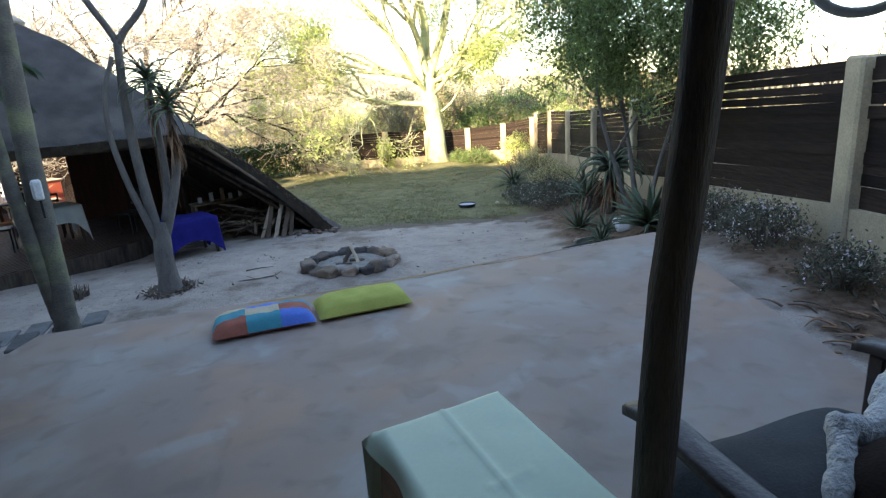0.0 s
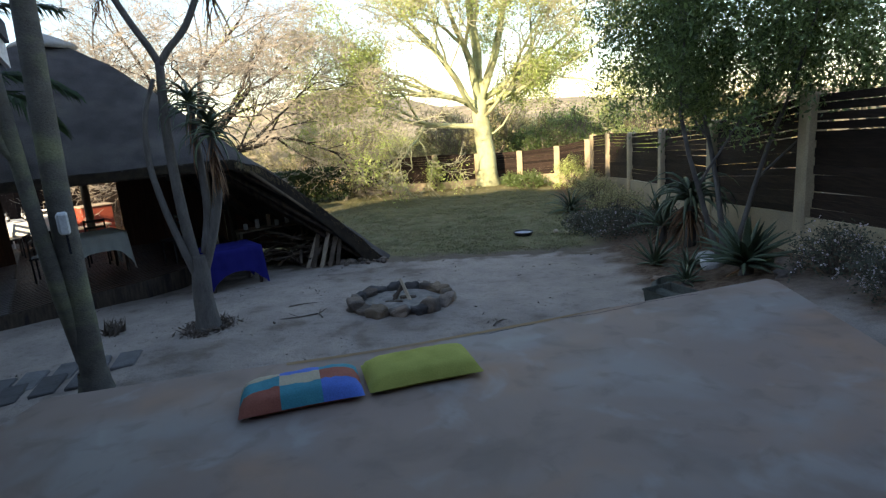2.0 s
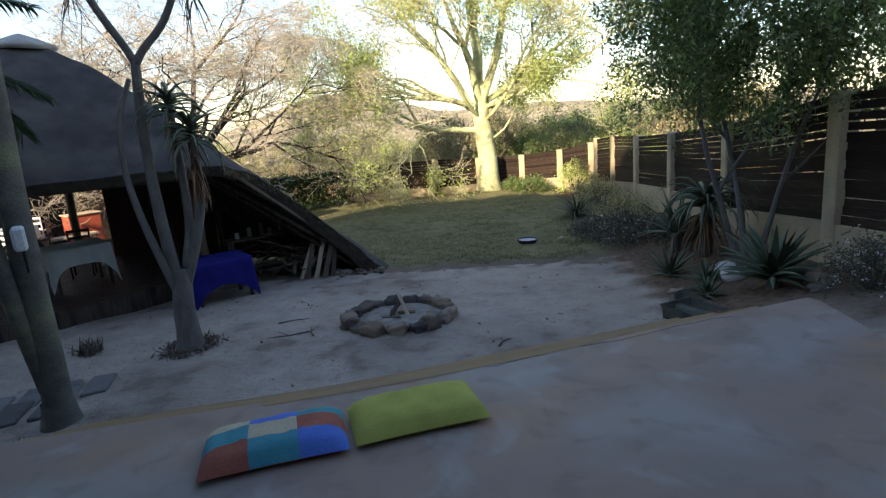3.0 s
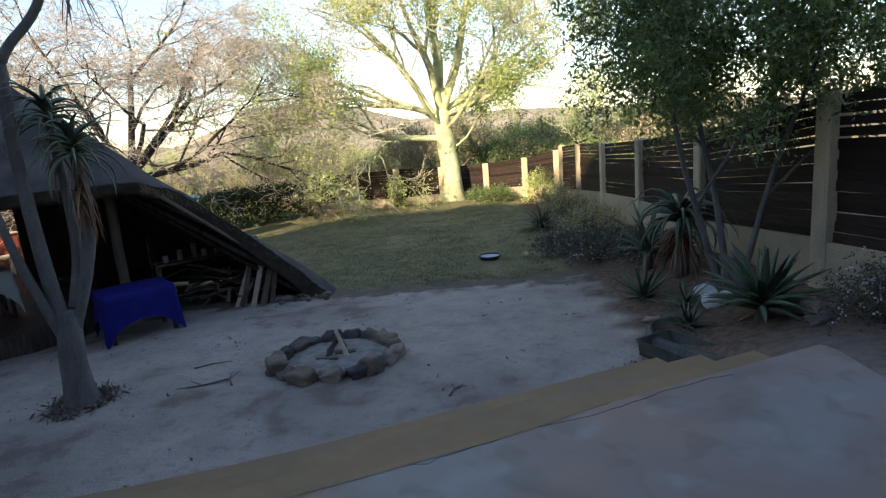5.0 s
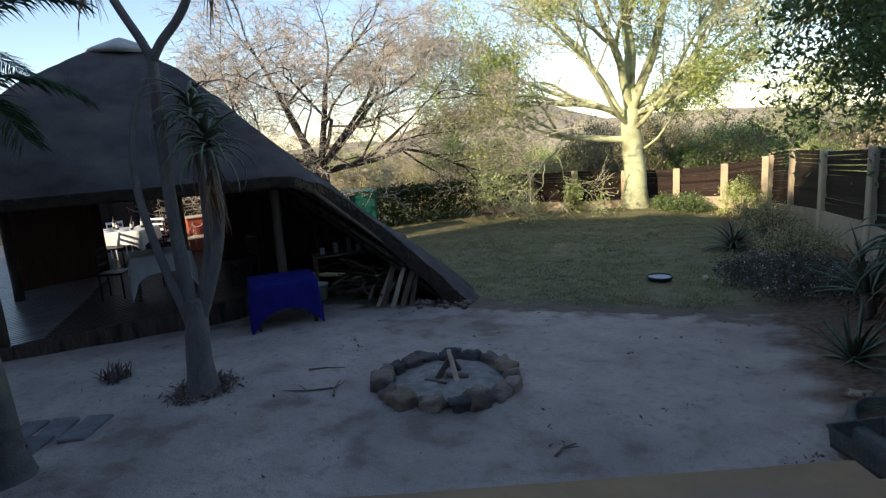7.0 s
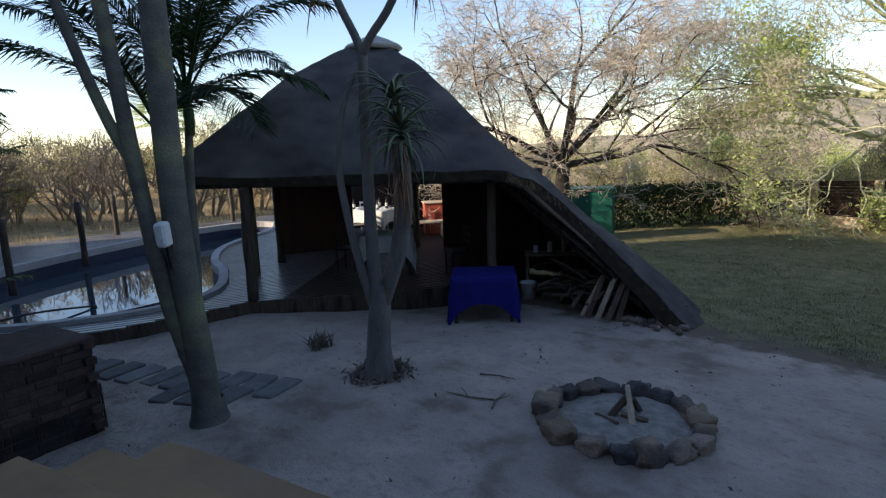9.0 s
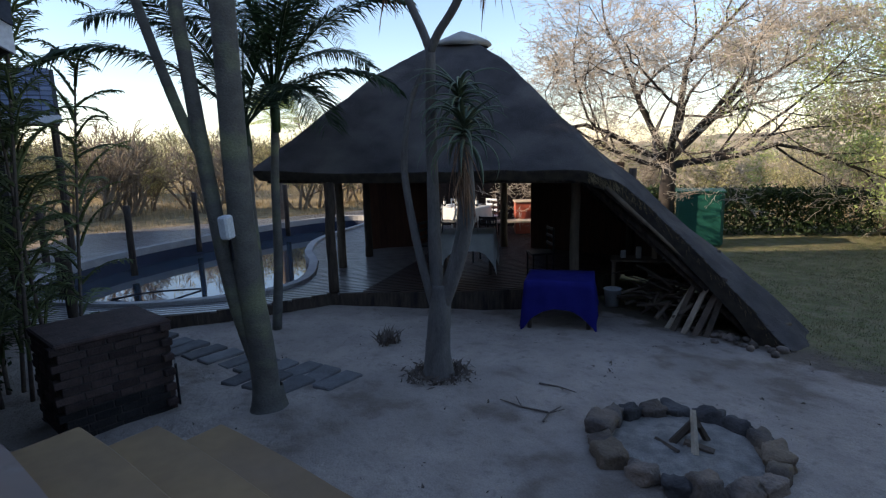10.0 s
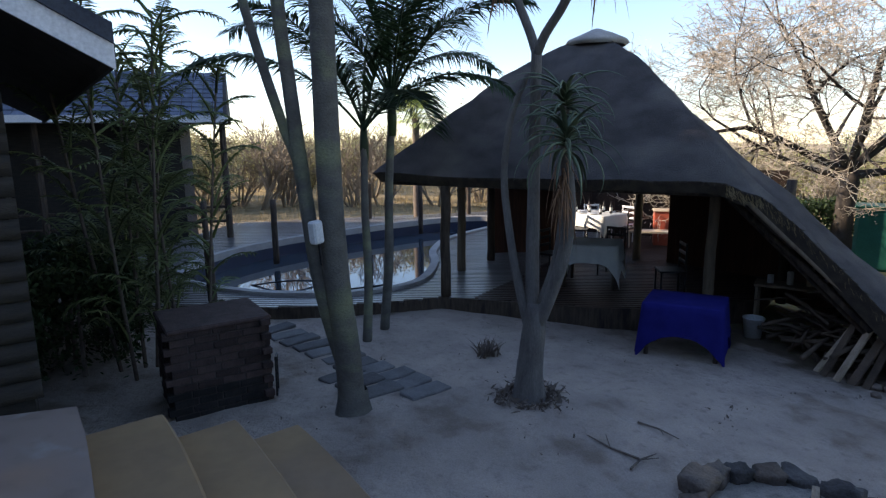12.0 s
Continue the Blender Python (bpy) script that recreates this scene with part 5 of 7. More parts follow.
ch = thing("armchair", "dark wooden armchair with a charcoal cushion and woolly throw", "chair", (1.35, 1.35, 0))
CM = pose(0.68, 1.50, 0, 0, 0, 20)          # front corner of the chair; x runs across the seat, -y to the back
for x in (0.0, 1.02):
    s = Shape()
    pts = spline([(x + 0.035, 0.02, 0.585), (x + 0.035, -0.10, 0.60), (x + 0.035, -0.35, 0.575), (x + 0.035, -0.62, 0.56), (x + 0.035, -0.8, 0.58)], 4)
    s.add([CM @ Vector((p.x + dx, p.y, p.z + dz)) for p in pts for dx, dz in ((-0.05, -0.016), (0.05, -0.016), (0.05, 0.014), (0.04, 0.02), (-0.04, 0.02), (-0.05, 0.014))],
          [(i * 6 + k, i * 6 + (k + 1) % 6, i * 6 + 6 + (k + 1) % 6, i * 6 + 6 + k) for i in range(len(pts) - 1) for k in range(6)] + [tuple(range(6))[::-1], tuple(range(6 * len(pts) - 6, 6 * len(pts)))])
    part("armrest", s, M_CHAIR, ch, "", True)
    for y in (-0.06, -0.74):
        s = Shape()
        s.box(x + 0.005, y - 0.03, 0.0, x + 0.065, y + 0.03, 0.57, CM, 0.008)
        part("leg", s, M_CHAIR, ch)
s = Shape()
s.box(0.06, -0.78, 0.26, 0.94, -0.02, 0.33, CM, 0.01)
ch_seat = part("seat_frame", s, M_CHAIR, ch)
s = Shape()
rows = []
for i in range(15):
    row = []
    for j in range(13):
        a, b = i / 14, j / 12
        e = (1 - abs(2 * a - 1) ** 4) ** 0.5 * (1 - abs(2 * b - 1) ** 4) ** 0.5
        row.append(CM @ Vector((0.07 + 0.86 * a, -0.78 + 0.79 * b, 0.335 + 0.13 * e + 0.02 * noise.noise(Vector((a * 4, b * 4, 0))) * e)))
    rows.append(row)
s.grid(rows)
part("seat_cushion", s, M_DARKCLOTH, ch_seat, "", True)
s = Shape()
s.box(0.05, -0.92, 0.33, 0.95, -0.82, 1.0, CM, 0.03)
part("backrest", s, M_CHAIR, ch)
tw = thing("throw", "crumpled white woolly throw over a dark chair cushion", "blanket", (1.2, 1.2, 0.5))
pts = spline([(1.0, 0.96, 0.50), (1.09, 1.10, 0.56), (1.17, 1.22, 0.60), (1.22, 1.31, 0.62), (1.36, 1.36, 0.56), (1.5, 1.52, 0.60), (1.62, 1.64, 0.56)], 6)
th = Shape()
rows = []
for i, p in enumerate(pts):
    d = (pts[min(i + 1, len(pts) - 1)] - pts[max(i - 1, 0)]).normalized()
    a = Vector((-d.y, d.x, 0)).normalized()
    row = []
    for k in range(12):
        t = 2 * math.pi * k / 12
        r = 0.036 * (1 + 0.5 * noise.noise(Vector((i * 0.35, math.cos(t), math.sin(t)))) + 0.25 * noise.noise(Vector((i * 0.9, math.cos(t) * 2, 5))))
        row.append(p + a * (r * math.cos(t)) + Vector((0, 0, r * 1.3 * math.sin(t))))
    rows.append(row)
th.grid(rows, closed=True)
part("fabric", th, M_FUR, tw, "", True)
kc = thing("scatter_cushion", "dark brown scatter cushion leaning in the armchair", "cushion", (1.4, 1.15, 0.48))
s = Shape()
s.blob((1.48, 1.06, 0.535), 0.36, 3, 0.06, 3, (1.1, 0.74, 0.46))
part("cover", s, mat("dark_brown_cloth", (0.022, 0.015, 0.012), (0.034, 0.024, 0.02), 0.95, 6, 90, 0.3, spec=0.05), kc, "", True)

# lamp hanging from the veranda roof
lamp = thing("hanging_lamp", "pale ring lamp hanging under the veranda roof", "lamp", (1.2, 1.4, 2.6))
s = Shape()
d_ = Vector((0.6, 0.8, 0))
ring_ = [Vector((1.2, 1.4, 1.855)) + Vector((d_.y, -d_.x, 0)) * (0.125 * math.cos(a)) + Vector((0, 0, 0.125 * math.sin(a))) for a in np.linspace(0, 2 * math.pi, 33)]
s.tube(ring_, [0.013] * 33, 8)
part("ring", s, M_WHITEPL, lamp, "", True)
s = Shape()
s.tube([(1.2, 1.4, 1.98), (1.2, 1.4, 2.66)], [0.004, 0.004], 5)
part("cord", s, M_CORD, lamp)
s = Shape()
s.tube([(1.22, 1.41, 1.86), (1.22, 1.41, 1.9), (1.21, 1.405, 1.99)], [0.03, 0.032, 0.014], 10)
part("socket", s, M_METAL, lamp)

# ---- fire pit ----
fpit = thing("fire_pit", "ring of rough stones round a bed of ash", "fire pit", (-1.48, 8.33, ground_z(-1.48, 8.33)))
rng = np.random.default_rng(12)
for i in range(17):
    a = i / 17 * 2 * math.pi + rng.normal(0, 0.04)
    r = 0.64 + rng.normal(0, 0.02)
    x, y = -1.48 + r * math.cos(a), 8.34 + r * 0.97 * math.sin(a)
    s = Shape()
    sz = rng.uniform(0.085, 0.115)
    s.blob((0, 0, 0), sz, i + 2.0, 0.24, 3, (rng.uniform(1.05, 1.5), rng.uniform(0.8, 1.1), rng.uniform(0.75, 1.05)), 0, 0.55)
    rot = pose(x, y, ground_z(x, y) + sz * 0.4, rng.normal(0, 6), rng.normal(0, 6), math.degrees(a) + 90 + rng.normal(0, 12))
    s.v = [tuple(rot @ Vector(p)) for p in s.v]
    part("stone", s, (M_STONE, M_STONE, M_STONEDARK, M_STONETAN)[int(rng.integers(0, 4))], fpit, "", True)
s = Shape()
rows = []
for k in range(8):
    r = 0.6 * k / 7
    rows.append([(-1.48 + r * math.cos(a) + 0.001, 8.34 + r * math.sin(a), ground_z(-1.48, 8.34) + 0.035 - 0.03 * (k / 7) ** 2 + 0.02 * noise.noise(Vector((r * 9, a * 2, 0)))) for a in np.linspace(0, 2 * math.pi, 24, endpoint=False)])
s.grid(rows, closed=True)
part("ash_bed", s, M_ASH, fpit, "", True)
GZ = ground_z(-1.46, 8.42)
for i, (p, q, w, m_) in enumerate((((-1.36, 8.30, 0.03), (-1.50, 8.46, 0.30), 0.03, M_PALEWOOD), ((-1.58, 8.32, 0.03), (-1.47, 8.45, 0.24), 0.035, M_WOOD), ((-1.44, 8.58, 0.03), (-1.48, 8.44, 0.26), 0.03, M_WOOD), ((-1.62, 8.5, 0.03), (-1.44, 8.45, 0.2), 0.028, M_WOOD), ((-1.3, 8.45, 0.02), (-1.5, 8.36, 0.06), 0.04, M_WOOD), ((-1.7, 8.28, 0.03), (-1.45, 8.22, 0.05), 0.02, M_WOOD))):
    s = Shape()
    s.tube([(p[0], p[1], p[2] + GZ), (q[0], q[1], q[2] + GZ)], [w, w * 0.75], 5)
    lg = thing("firewood", "split stick of firewood leaning in the fire pit", "firewood", (p[0], p[1], p[2] + GZ), "fire pit sticks")
    part("stick", s, m_, lg)


# ---- covered blue table, tables and chairs in the lapa ----
def draped_table(label, cx, cy, z, hx, hy, h, turn, material, hem, group="", cat="table", n=16, sharp=2.2):
    """A table under a cloth whose hem hangs low at the corners."""
    t = thing("covered_table", label, cat, (cx, cy, z), group)
    m_ = pose(cx, cy, z, 0, 0, turn)
    s, rows = Shape(), []
    loop_ = []
    for k in range(4 * n):
        f, sd = (k % n) / n, k // n
        x, y = [(2 * f - 1, -1), (1, 2 * f - 1), (1 - 2 * f, 1), (-1, 1 - 2 * f)][sd]
        loop_.append((x, y, f))
    for lvl in range(10):
        row = []
        for x, y, f in loop_:
            corner = abs(2 * f - 1) ** sharp
            low = frac(hem[0], hem[1], corner)
            if lvl < 3:
                k = (0.02, 0.6, 0.985)[lvl]
                row.append(m_ @ Vector((x * hx * k, y * hy * k, h + 0.004 * noise.noise(Vector((x * 3, y * 3, cx))))))
            else:
                d = (lvl - 3) / 6
                fl = 1.0 + 0.02 + 0.10 * d + 0.035 * d * math.sin(f * 25 + x * 3)
                row.append(m_ @ Vector((x * hx * fl, y * hy * fl, frac(h - 0.01, low, d))))
        rows.append(row)
    s.grid(rows, closed=True)
    part("tablecloth", s, material, t, "", True)
    for x in (-1, 1):
        for y in (-1, 1):
            s = Shape()
            p = m_ @ Vector((x * (hx - 0.06), y * (hy - 0.06), 0))
            s.tube([(p.x, p.y, p.z), (p.x, p.y, p.z + h - 0.03)], [0.03, 0.03], 8)
            part("leg", s, M_POLE, t)
    s = Shape()
    s.box(-hx + 0.01, -hy + 0.01, h - 0.035, hx - 0.01, hy - 0.01, h - 0.012, m_)
    part("tabletop", s, M_POLE, t)
    return t


GB = ground_z(-4.95, 10.25)
draped_table("square table draped to the ground in a royal blue cloth", -4.9, 10.36, GB, 0.47, 0.38, 0.72, 42, M_BLUE, (0.33, -0.01), sharp=2.4)
draped_table("dining table under a white tablecloth with hanging corners", -7.70, 10.76, DECK_Z, 0.47, 0.42, 0.76, 49, M_CLOTH, (0.46, 0.02), "lapa tables", sharp=4)
draped_table("dining table under a white tablecloth with hanging corners", -11.4, 13.2, DECK_Z, 0.6, 0.45, 0.76, 20, M_CLOTH, (0.46, 0.2), "lapa tables", sharp=6)


def lapa_chair(x, y, turn, material, label, group):
    t = thing("dining_chair", label, "chair", (x, y, DECK_Z), group)
    m_ = pose(x, y, DECK_Z, 0, 0, turn)
    s = Shape()
    s.box(-0.21, -0.21, 0.43, 0.21, 0.21, 0.465, m_, 0.01)
    part("seat", s, material, t)
    for a in (-0.18, 0.18):
        for b in (-0.18, 0.18):
            s = Shape()
            s.tube([m_ @ Vector((a, b, 0)), m_ @ Vector((a, b, 0.43 if b < 0 else 0.9))], [0.018, 0.016], 7)
            part("leg", s, material, t)
    for z in (0.6, 0.74, 0.87):
        s = Shape()
        s.box(-0.18, 0.165, z - 0.025, 0.18, 0.19, z + 0.025, m_, 0.005)
        part("back_slat", s, material, t)
    return t


for x, y, a in ((-8.45, 10.4, 120), (-8.2, 11.5, 30), (-6.45, 11.4, -25), (-10.75, 13.6, -60), (-11.0, 12.5, 140)):
    lapa_chair(x, y, a, M_METAL, "dark slatted dining chair at a covered table", "dark lapa chairs")
for x, y, a in ((-11.75, 12.55, 150), (-11.95, 13.5, 70), (-11.3, 13.95, 10)):
    lapa_chair(x, y, a, M_WHITEPL, "white slatted dining chair on the deck", "white lapa chairs")
ctr = thing("serving_counter", "red painted serving counter with a pale top", "counter", (-10.6, 14.75, DECK_Z))
s = Shape()
s.box(-0.36, -0.25, 0.0, 0.36, 0.25, 0.82, pose(-10.55, 14.75, DECK_Z, 0, 0, 55), 0.01)
ct_body = part("body", s, M_RED, ctr)
s = Shape()
s.box(-0.39, -0.28, 0.822, 0.39, 0.28, 0.855, pose(-10.55, 14.75, DECK_Z, 0, 0, 55), 0.008)
part("worktop", s, M_PALEWOOD, ct_body)
# sunlit low bench before the counter, bottles and crockery on the far table
lb = thing("low_bench", "low pale wooden bench catching the sun", "bench", (-10.35, 14.05, DECK_Z))
s = Shape()
s.box(-0.55, -0.2, 0.36, 0.55, 0.2, 0.41, pose(-10.35, 14.05, DECK_Z, 0, 0, 52), 0.008)
part("bench_top", s, M_PALEWOOD, lb)
for a in (-0.48, 0.48):
    for b in (-0.14, 0.14):
        s = Shape()
        p = pose(-10.35, 14.05, DECK_Z, 0, 0, 52) @ Vector((a, b, 0))
        s.tube([p, p + Vector((0, 0, 0.362))], [0.03, 0.027], 7)
        part("leg", s, M_PALEWOOD, lb)
tm = pose(-11.4, 13.2, DECK_Z + 0.768, 0, 0, 20)
for i, (a, b, h, r_) in enumerate(((-0.42, -0.2, 0.26, 0.036), (-0.3, 0.15, 0.3, 0.036), (-0.12, -0.05, 0.24, 0.034), (0.1, 0.22, 0.28, 0.036), (0.3, -0.18, 0.25, 0.035), (0.4, 0.1, 0.3, 0.037))):
    p = tm @ Vector((a, b, 0))
    t = thing("bottle", "dark glass bottle standing on a white tablecloth", "bottle", tuple(p), "bottles on the far table")
    s = Shape()
    s.tube([p + Vector((0, 0, z)) for z in (0, 0.01, h * 0.58, h * 0.72, h * 0.97, h)], [r_ * 0.9, r_, r_, r_ * 0.42, r_ * 0.38, r_ * 0.42], 12)
    bd = part("glass_body", s, M_METAL, t, "", True)
    s = Shape()
    s.tube([p + Vector((0, 0, h * 0.2)), p + Vector((0, 0, h * 0.5))], [r_ * 1.03, r_ * 1.03], 12, caps=False)
    part("paper_label", s, M_CLOTH, bd, "plain pale paper label", True)
for i, (a, b) in enumerate(((-0.2, -0.3), (0.15, -0.28), (-0.45, 0.05), (0.25, 0.32))):
    p = tm @ Vector((a, b, 0))
    t = thing("plate", "white plate laid on the tablecloth", "plate", tuple(p), "plates on the far table")
    s = Shape()
    s.grid([[(p.x + r_ * math.cos(q), p.y + r_ * math.sin(q), p.z + z) for q in np.linspace(0, 6.283, 18, endpoint=False)] for r_, z in ((0.002, 0.004), (0.07, 0.004), (0.115, 0.018), (0.112, 0.012), (0.06, 0.0))], closed=True)
    part("dish_body", s, M_WHITEPL, t, "", True)
# timber screen closing the back of the lapa; the far run is added
scr = thing("timber_screen", "dark reddish timber screen along the back of the lapa", "screen", tuple(hut(3.5, 4.3, DECK_Z)))
M_SCREEN = mat("reddish_stained_timber", (0.085, 0.035, 0.022), (0.12, 0.05, 0.03), 0.55, 4, 40, 0.3, stretch=(6, 6, 0.6), vary=0.25)
for (a0, p0, t0), (a1, p1, t1) in (((2.6, 4.6, 0.9), (3.3, 4.4, 0.85)), ((3.3, 4.4, 0.85), (4.7, 3.85, -0.05)), ((4.7, 3.85, -0.05), (5.9, 2.7, -0.9)), ((0.45, 4.7, 0.9), (-0.7, 4.15, 0.9)), ((-0.7, 4.15, 0.9), (-1.05, 3.9, 0.9)), ((-2.2, 8.0, 0.95), (4.6, 8.0, 0.95))):
    pa, pb = hut(a0, p0, 0), hut(a1, p1, 0)
    k = int((pb - pa).length / 0.16)
    d = (pb - pa).normalized()
    ang = math.degrees(math.atan2(d.y, d.x))
    for i in range(k):
        p = pa.lerp(pb, (i + 0.5) / k)
        s = Shape()
        hw = (pb - pa).length / k / 2 + (0.004 if i % 4 else -0.006)
        s.box(-hw, -0.014 + 0.006 * (i % 2), 0, hw, 0.014 + 0.006 * (i % 2), frac(t0, t1, (i + 0.5) / k) + 1.2, pose(p.x, p.y, -1.2, 0, 0, ang))
        # darker boards of the added far run keep the bright veld out
        part("board", s, M_SCREEN if p0 < 7 else M_PLANK, scr)

# ---- firewood under the wing of the roof ----
rng = np.random.default_rng(44)
pile = thing("firewood_pile", "tangled pile of cut branches under the thatch", "firewood", (-4.1, 12.2, -1.1))
for i in range(110):
    x, y = rng.normal(-4.15, 0.42), rng.normal(12.2, 0.26)
    z = -1.08 + abs(rng.normal(0, 0.24)) + 0.02
    d = Vector((rng.normal(0, 1), rng.normal(0, 1), rng.normal(0, 0.25))).normalized() * float(rng.uniform(0.2, 0.5))
    s = Shape()
    r = rng.uniform(0.01, 0.032)
    c = Vector((x, y, z))
    s.tube([c - d, c + Vector((0, 0, 0.03)), c + d], [r, r * 0.95, r * 0.7], 6)
    part("branch", s, M_WOOD, pile, "", True)
for i, (x, y, w_, dx, dy, h) in enumerate(((-3.72, 11.35, 0.05, 0.10, 0.42, 0.80), (-3.56, 11.36, 0.045, 0.16, 0.40, 0.84), (-3.40, 11.38, 0.05, 0.16, 0.36, 0.78), (-3.86, 11.42, 0.035, 0.20, 0.42, 0.74), (-3.26, 11.42, 0.04, 0.06, 0.30, 0.66))):
    g = ground_z(x, y)
    t = thing("plank", "rough grey plank leaning on the firewood pile", "plank", (x, y, g), "leaning planks")
    zd = Vector((dx, dy, h)).normalized()
    xd = Vector((0.9, -0.35 + 0.1 * i, 0.0))
    xd = (xd - zd * xd.dot(zd)).normalized()
    m_ = Matrix((xd, zd.cross(xd), zd)).transposed().to_4x4()
    m_.translation = (x, y, g - 0.01)
    s = Shape()
    s.box(-w_, -0.013, 0.0, w_, 0.013, Vector((dx, dy, h)).length, m_, 0.003)
    part("board", s, M_PALEWOOD if i % 2 else M_WOOD, t)
ben = thing("workbench", "low rough bench with tins and jars under the thatch", "bench", (-5.0, 12.7, -1.1))
s = Shape()
s.box(-0.75, -0.2, 0.62, 0.75, 0.2, 0.66, pose(-5.0, 12.7, -1.1, 0, 0, 38), 0.006)
part("bench_top", s, M_PALEPOLE, ben)
for a in (-0.7, 0.7):
    for b in (-0.15, 0.15):
        s = Shape()
        p = pose(-5.0, 12.7, -1.1, 0, 0, 38) @ Vector((a, b, 0))
        s.tube([(p.x, p.y, p.z), (p.x, p.y, p.z + 0.62)], [0.03, 0.03], 7)
        part("leg", s, M_PALEPOLE, ben)
for i, a in enumerate((-0.55, -0.3, -0.05, 0.12, 0.35, 0.6)):
    p = pose(-5.0, 12.7, -1.1, 0, 0, 38) @ Vector((a, 0.0, 0.66))
    t = thing("tin", "small pale tin standing on the rough bench", "tin", tuple(p), "tins on the bench")
    s = Shape()
    h = 0.11 + 0.07 * (i % 3)
    s.tube([p, p + Vector((0, 0, h)), p + Vector((0, 0, h + 0.01))], [0.045, 0.045, 0.04], 10)
    part("can", s, (M_WHITEPL, M_CLOTH, M_PALEWOOD)[i % 3], t)
bk = thing("bucket", "white plastic bucket on the ground under the thatch", "bucket", (-5.25, 11.9, ground_z(-5.25, 11.9)))
s = Shape()
b0 = bk.location
s.grid([[(b0.x + r * math.cos(a), b0.y + r * math.sin(a), b0.z + z) for a in np.linspace(0, 6.283, 16, endpoint=False)] for r, z in ((0.01, 0.0), (0.11, 0.0), (0.14, 0.28), (0.15, 0.285), (0.15, 0.3), (0.135, 0.3), (0.105, 0.03), (0.01, 0.03))], closed=True)
part("tub", s, M_WHITEPL, bk, "", True)
rub = thing("rubble_heap", "low heap of stones at the foot of the thatch", "rubble", (-2.75, 11.5, -1.1))
for i in range(34):
    s = Shape()
    x, y = rng.normal(-2.85, 0.38), rng.normal(11.55, 0.16)
    sz = rng.uniform(0.03, 0.085)
    s.blob((x, y, ground_z(x, y) + sz * 0.4), sz, i + 40.0, 0.2, 1, (1, 1, 0.7))
    part("stone", s, M_STONE, rub, "", True)

# ---- brick braai, pavers, pot ----
br = thing("brick_braai", "dark red brick braai block with a worn top", "braai", (-5.3, 4.7, -1.0))
F0, F1 = Vector((-4.74, 4.28, 0)), Vector((-4.98, 5.2, 0))
bx = (F1 - F0).normalized()
by = Vector((-bx.y, bx.x, 0))
if by.x > 0:
    by = -by
BW, BDp, BZ0, BZ1 = (F1 - F0).length, 0.85, -1.05, -0.06
bmx = Matrix((bx, by, Vector((0, 0, 1)))).transposed().to_4x4()
bmx.translation = F0
s = Shape()
s.box(0.012, 0.012, BZ0, BW - 0.012, BDp - 0.012, BZ1 - 0.02, bmx)
br_core = part("core", s, M_MORTAR, br)
bl_mesh = Shape()
bl_mesh.box(-0.108, 0, 0, 0.108, 0.1, 0.066, None, 0.006)
brick_me = bl_mesh.mesh("brick", M_BRICK)
# black brick paints the braai's dark recess onto the lower front courses
M_RECESSBRICK = mat("black_recess_brick", (0.018, 0.016, 0.016), (0.03, 0.026, 0.025), 0.9, 8, 60, 0.5, vary=0.3)
recess_me = bl_mesh.mesh("brick", M_RECESSBRICK)
rows_n = int((BZ1 - BZ0) / 0.076)
for r in range(rows_n):
    z = BZ0 + r * 0.076
    for side in range(3):
        wlen = BW if side == 0 else BDp
        k = int(wlen / 0.226) + 1
        for i in range(k):
            c = (i + (0.5 if r % 2 else 0.25)) * 0.226
            if c + 0.11 > wlen + 0.03:
                continue
            ob = new("brick", recess_me if side == 0 and r < 5 else brick_me)
            ob.parent = br
            jit = random.uniform(-0.004, 0.004)
            loc = {0: bmx @ pose(c, jit, z), 1: bmx @ pose(jit, BDp - c, z, 0, 0, -90), 2: bmx @ pose(BW + jit, c, z, 0, 0, 90)}[side]
            ob.matrix_basis = Matrix.Translation(-br.location) @ loc
s = Shape()
s.box(-0.02, -0.02, BZ1 - 0.03, BW + 0.02, BDp, BZ1 + 0.02, bmx, 0.015)
part("capping", s, M_BRICK, br_core)
gt = thing("grid_stand", "thin black metal fire grid leaning on the braai", "grid", (-5.0, 5.3, -1.0))
s = Shape()
for a, b in (((0, 0, 0), (0, 0, 0.42)), ((0.24, 0, 0), (0.24, 0, 0.42)), ((0, 0, 0.42), (0.24, 0, 0.42)), ((0, 0, 0.02), (0.24, 0, 0.02))):
    m_ = bmx @ pose(BW + 0.05, 0.06, -0.97, 0, 8, 70)
    s.tube([m_ @ Vector(a), m_ @ Vector(b)], [0.011, 0.011], 6)
part("frame", s, M_METAL, gt)

pv_s = Shape()
pv_s.box(-0.26, -0.125, -0.02, 0.26, 0.125, 0.045, None, 0.012)
pav_me = pv_s.mesh("slab", M_PAVER)
pav = thing("stepping_path", "worn rectangular stepping slabs set in the sand", "path", (-6, 6, -0.98))
rng = np.random.default_rng(2)
for i in range(11):
    t = i / 10
    x, y = frac(-7.6, -4.55, t) + rng.normal(0, 0.02), frac(5.35, 6.75, t) + rng.normal(0, 0.02)
    ob = new("slab", pav_me)
    ob.parent = pav
    ob.matrix_basis = Matrix.Translation(-pav.location) @ pose(x, y, ground_z(x, y) - 0.012, rng.normal(0, 1.5), rng.normal(0, 1.5), 112 + rng.normal(0, 4))
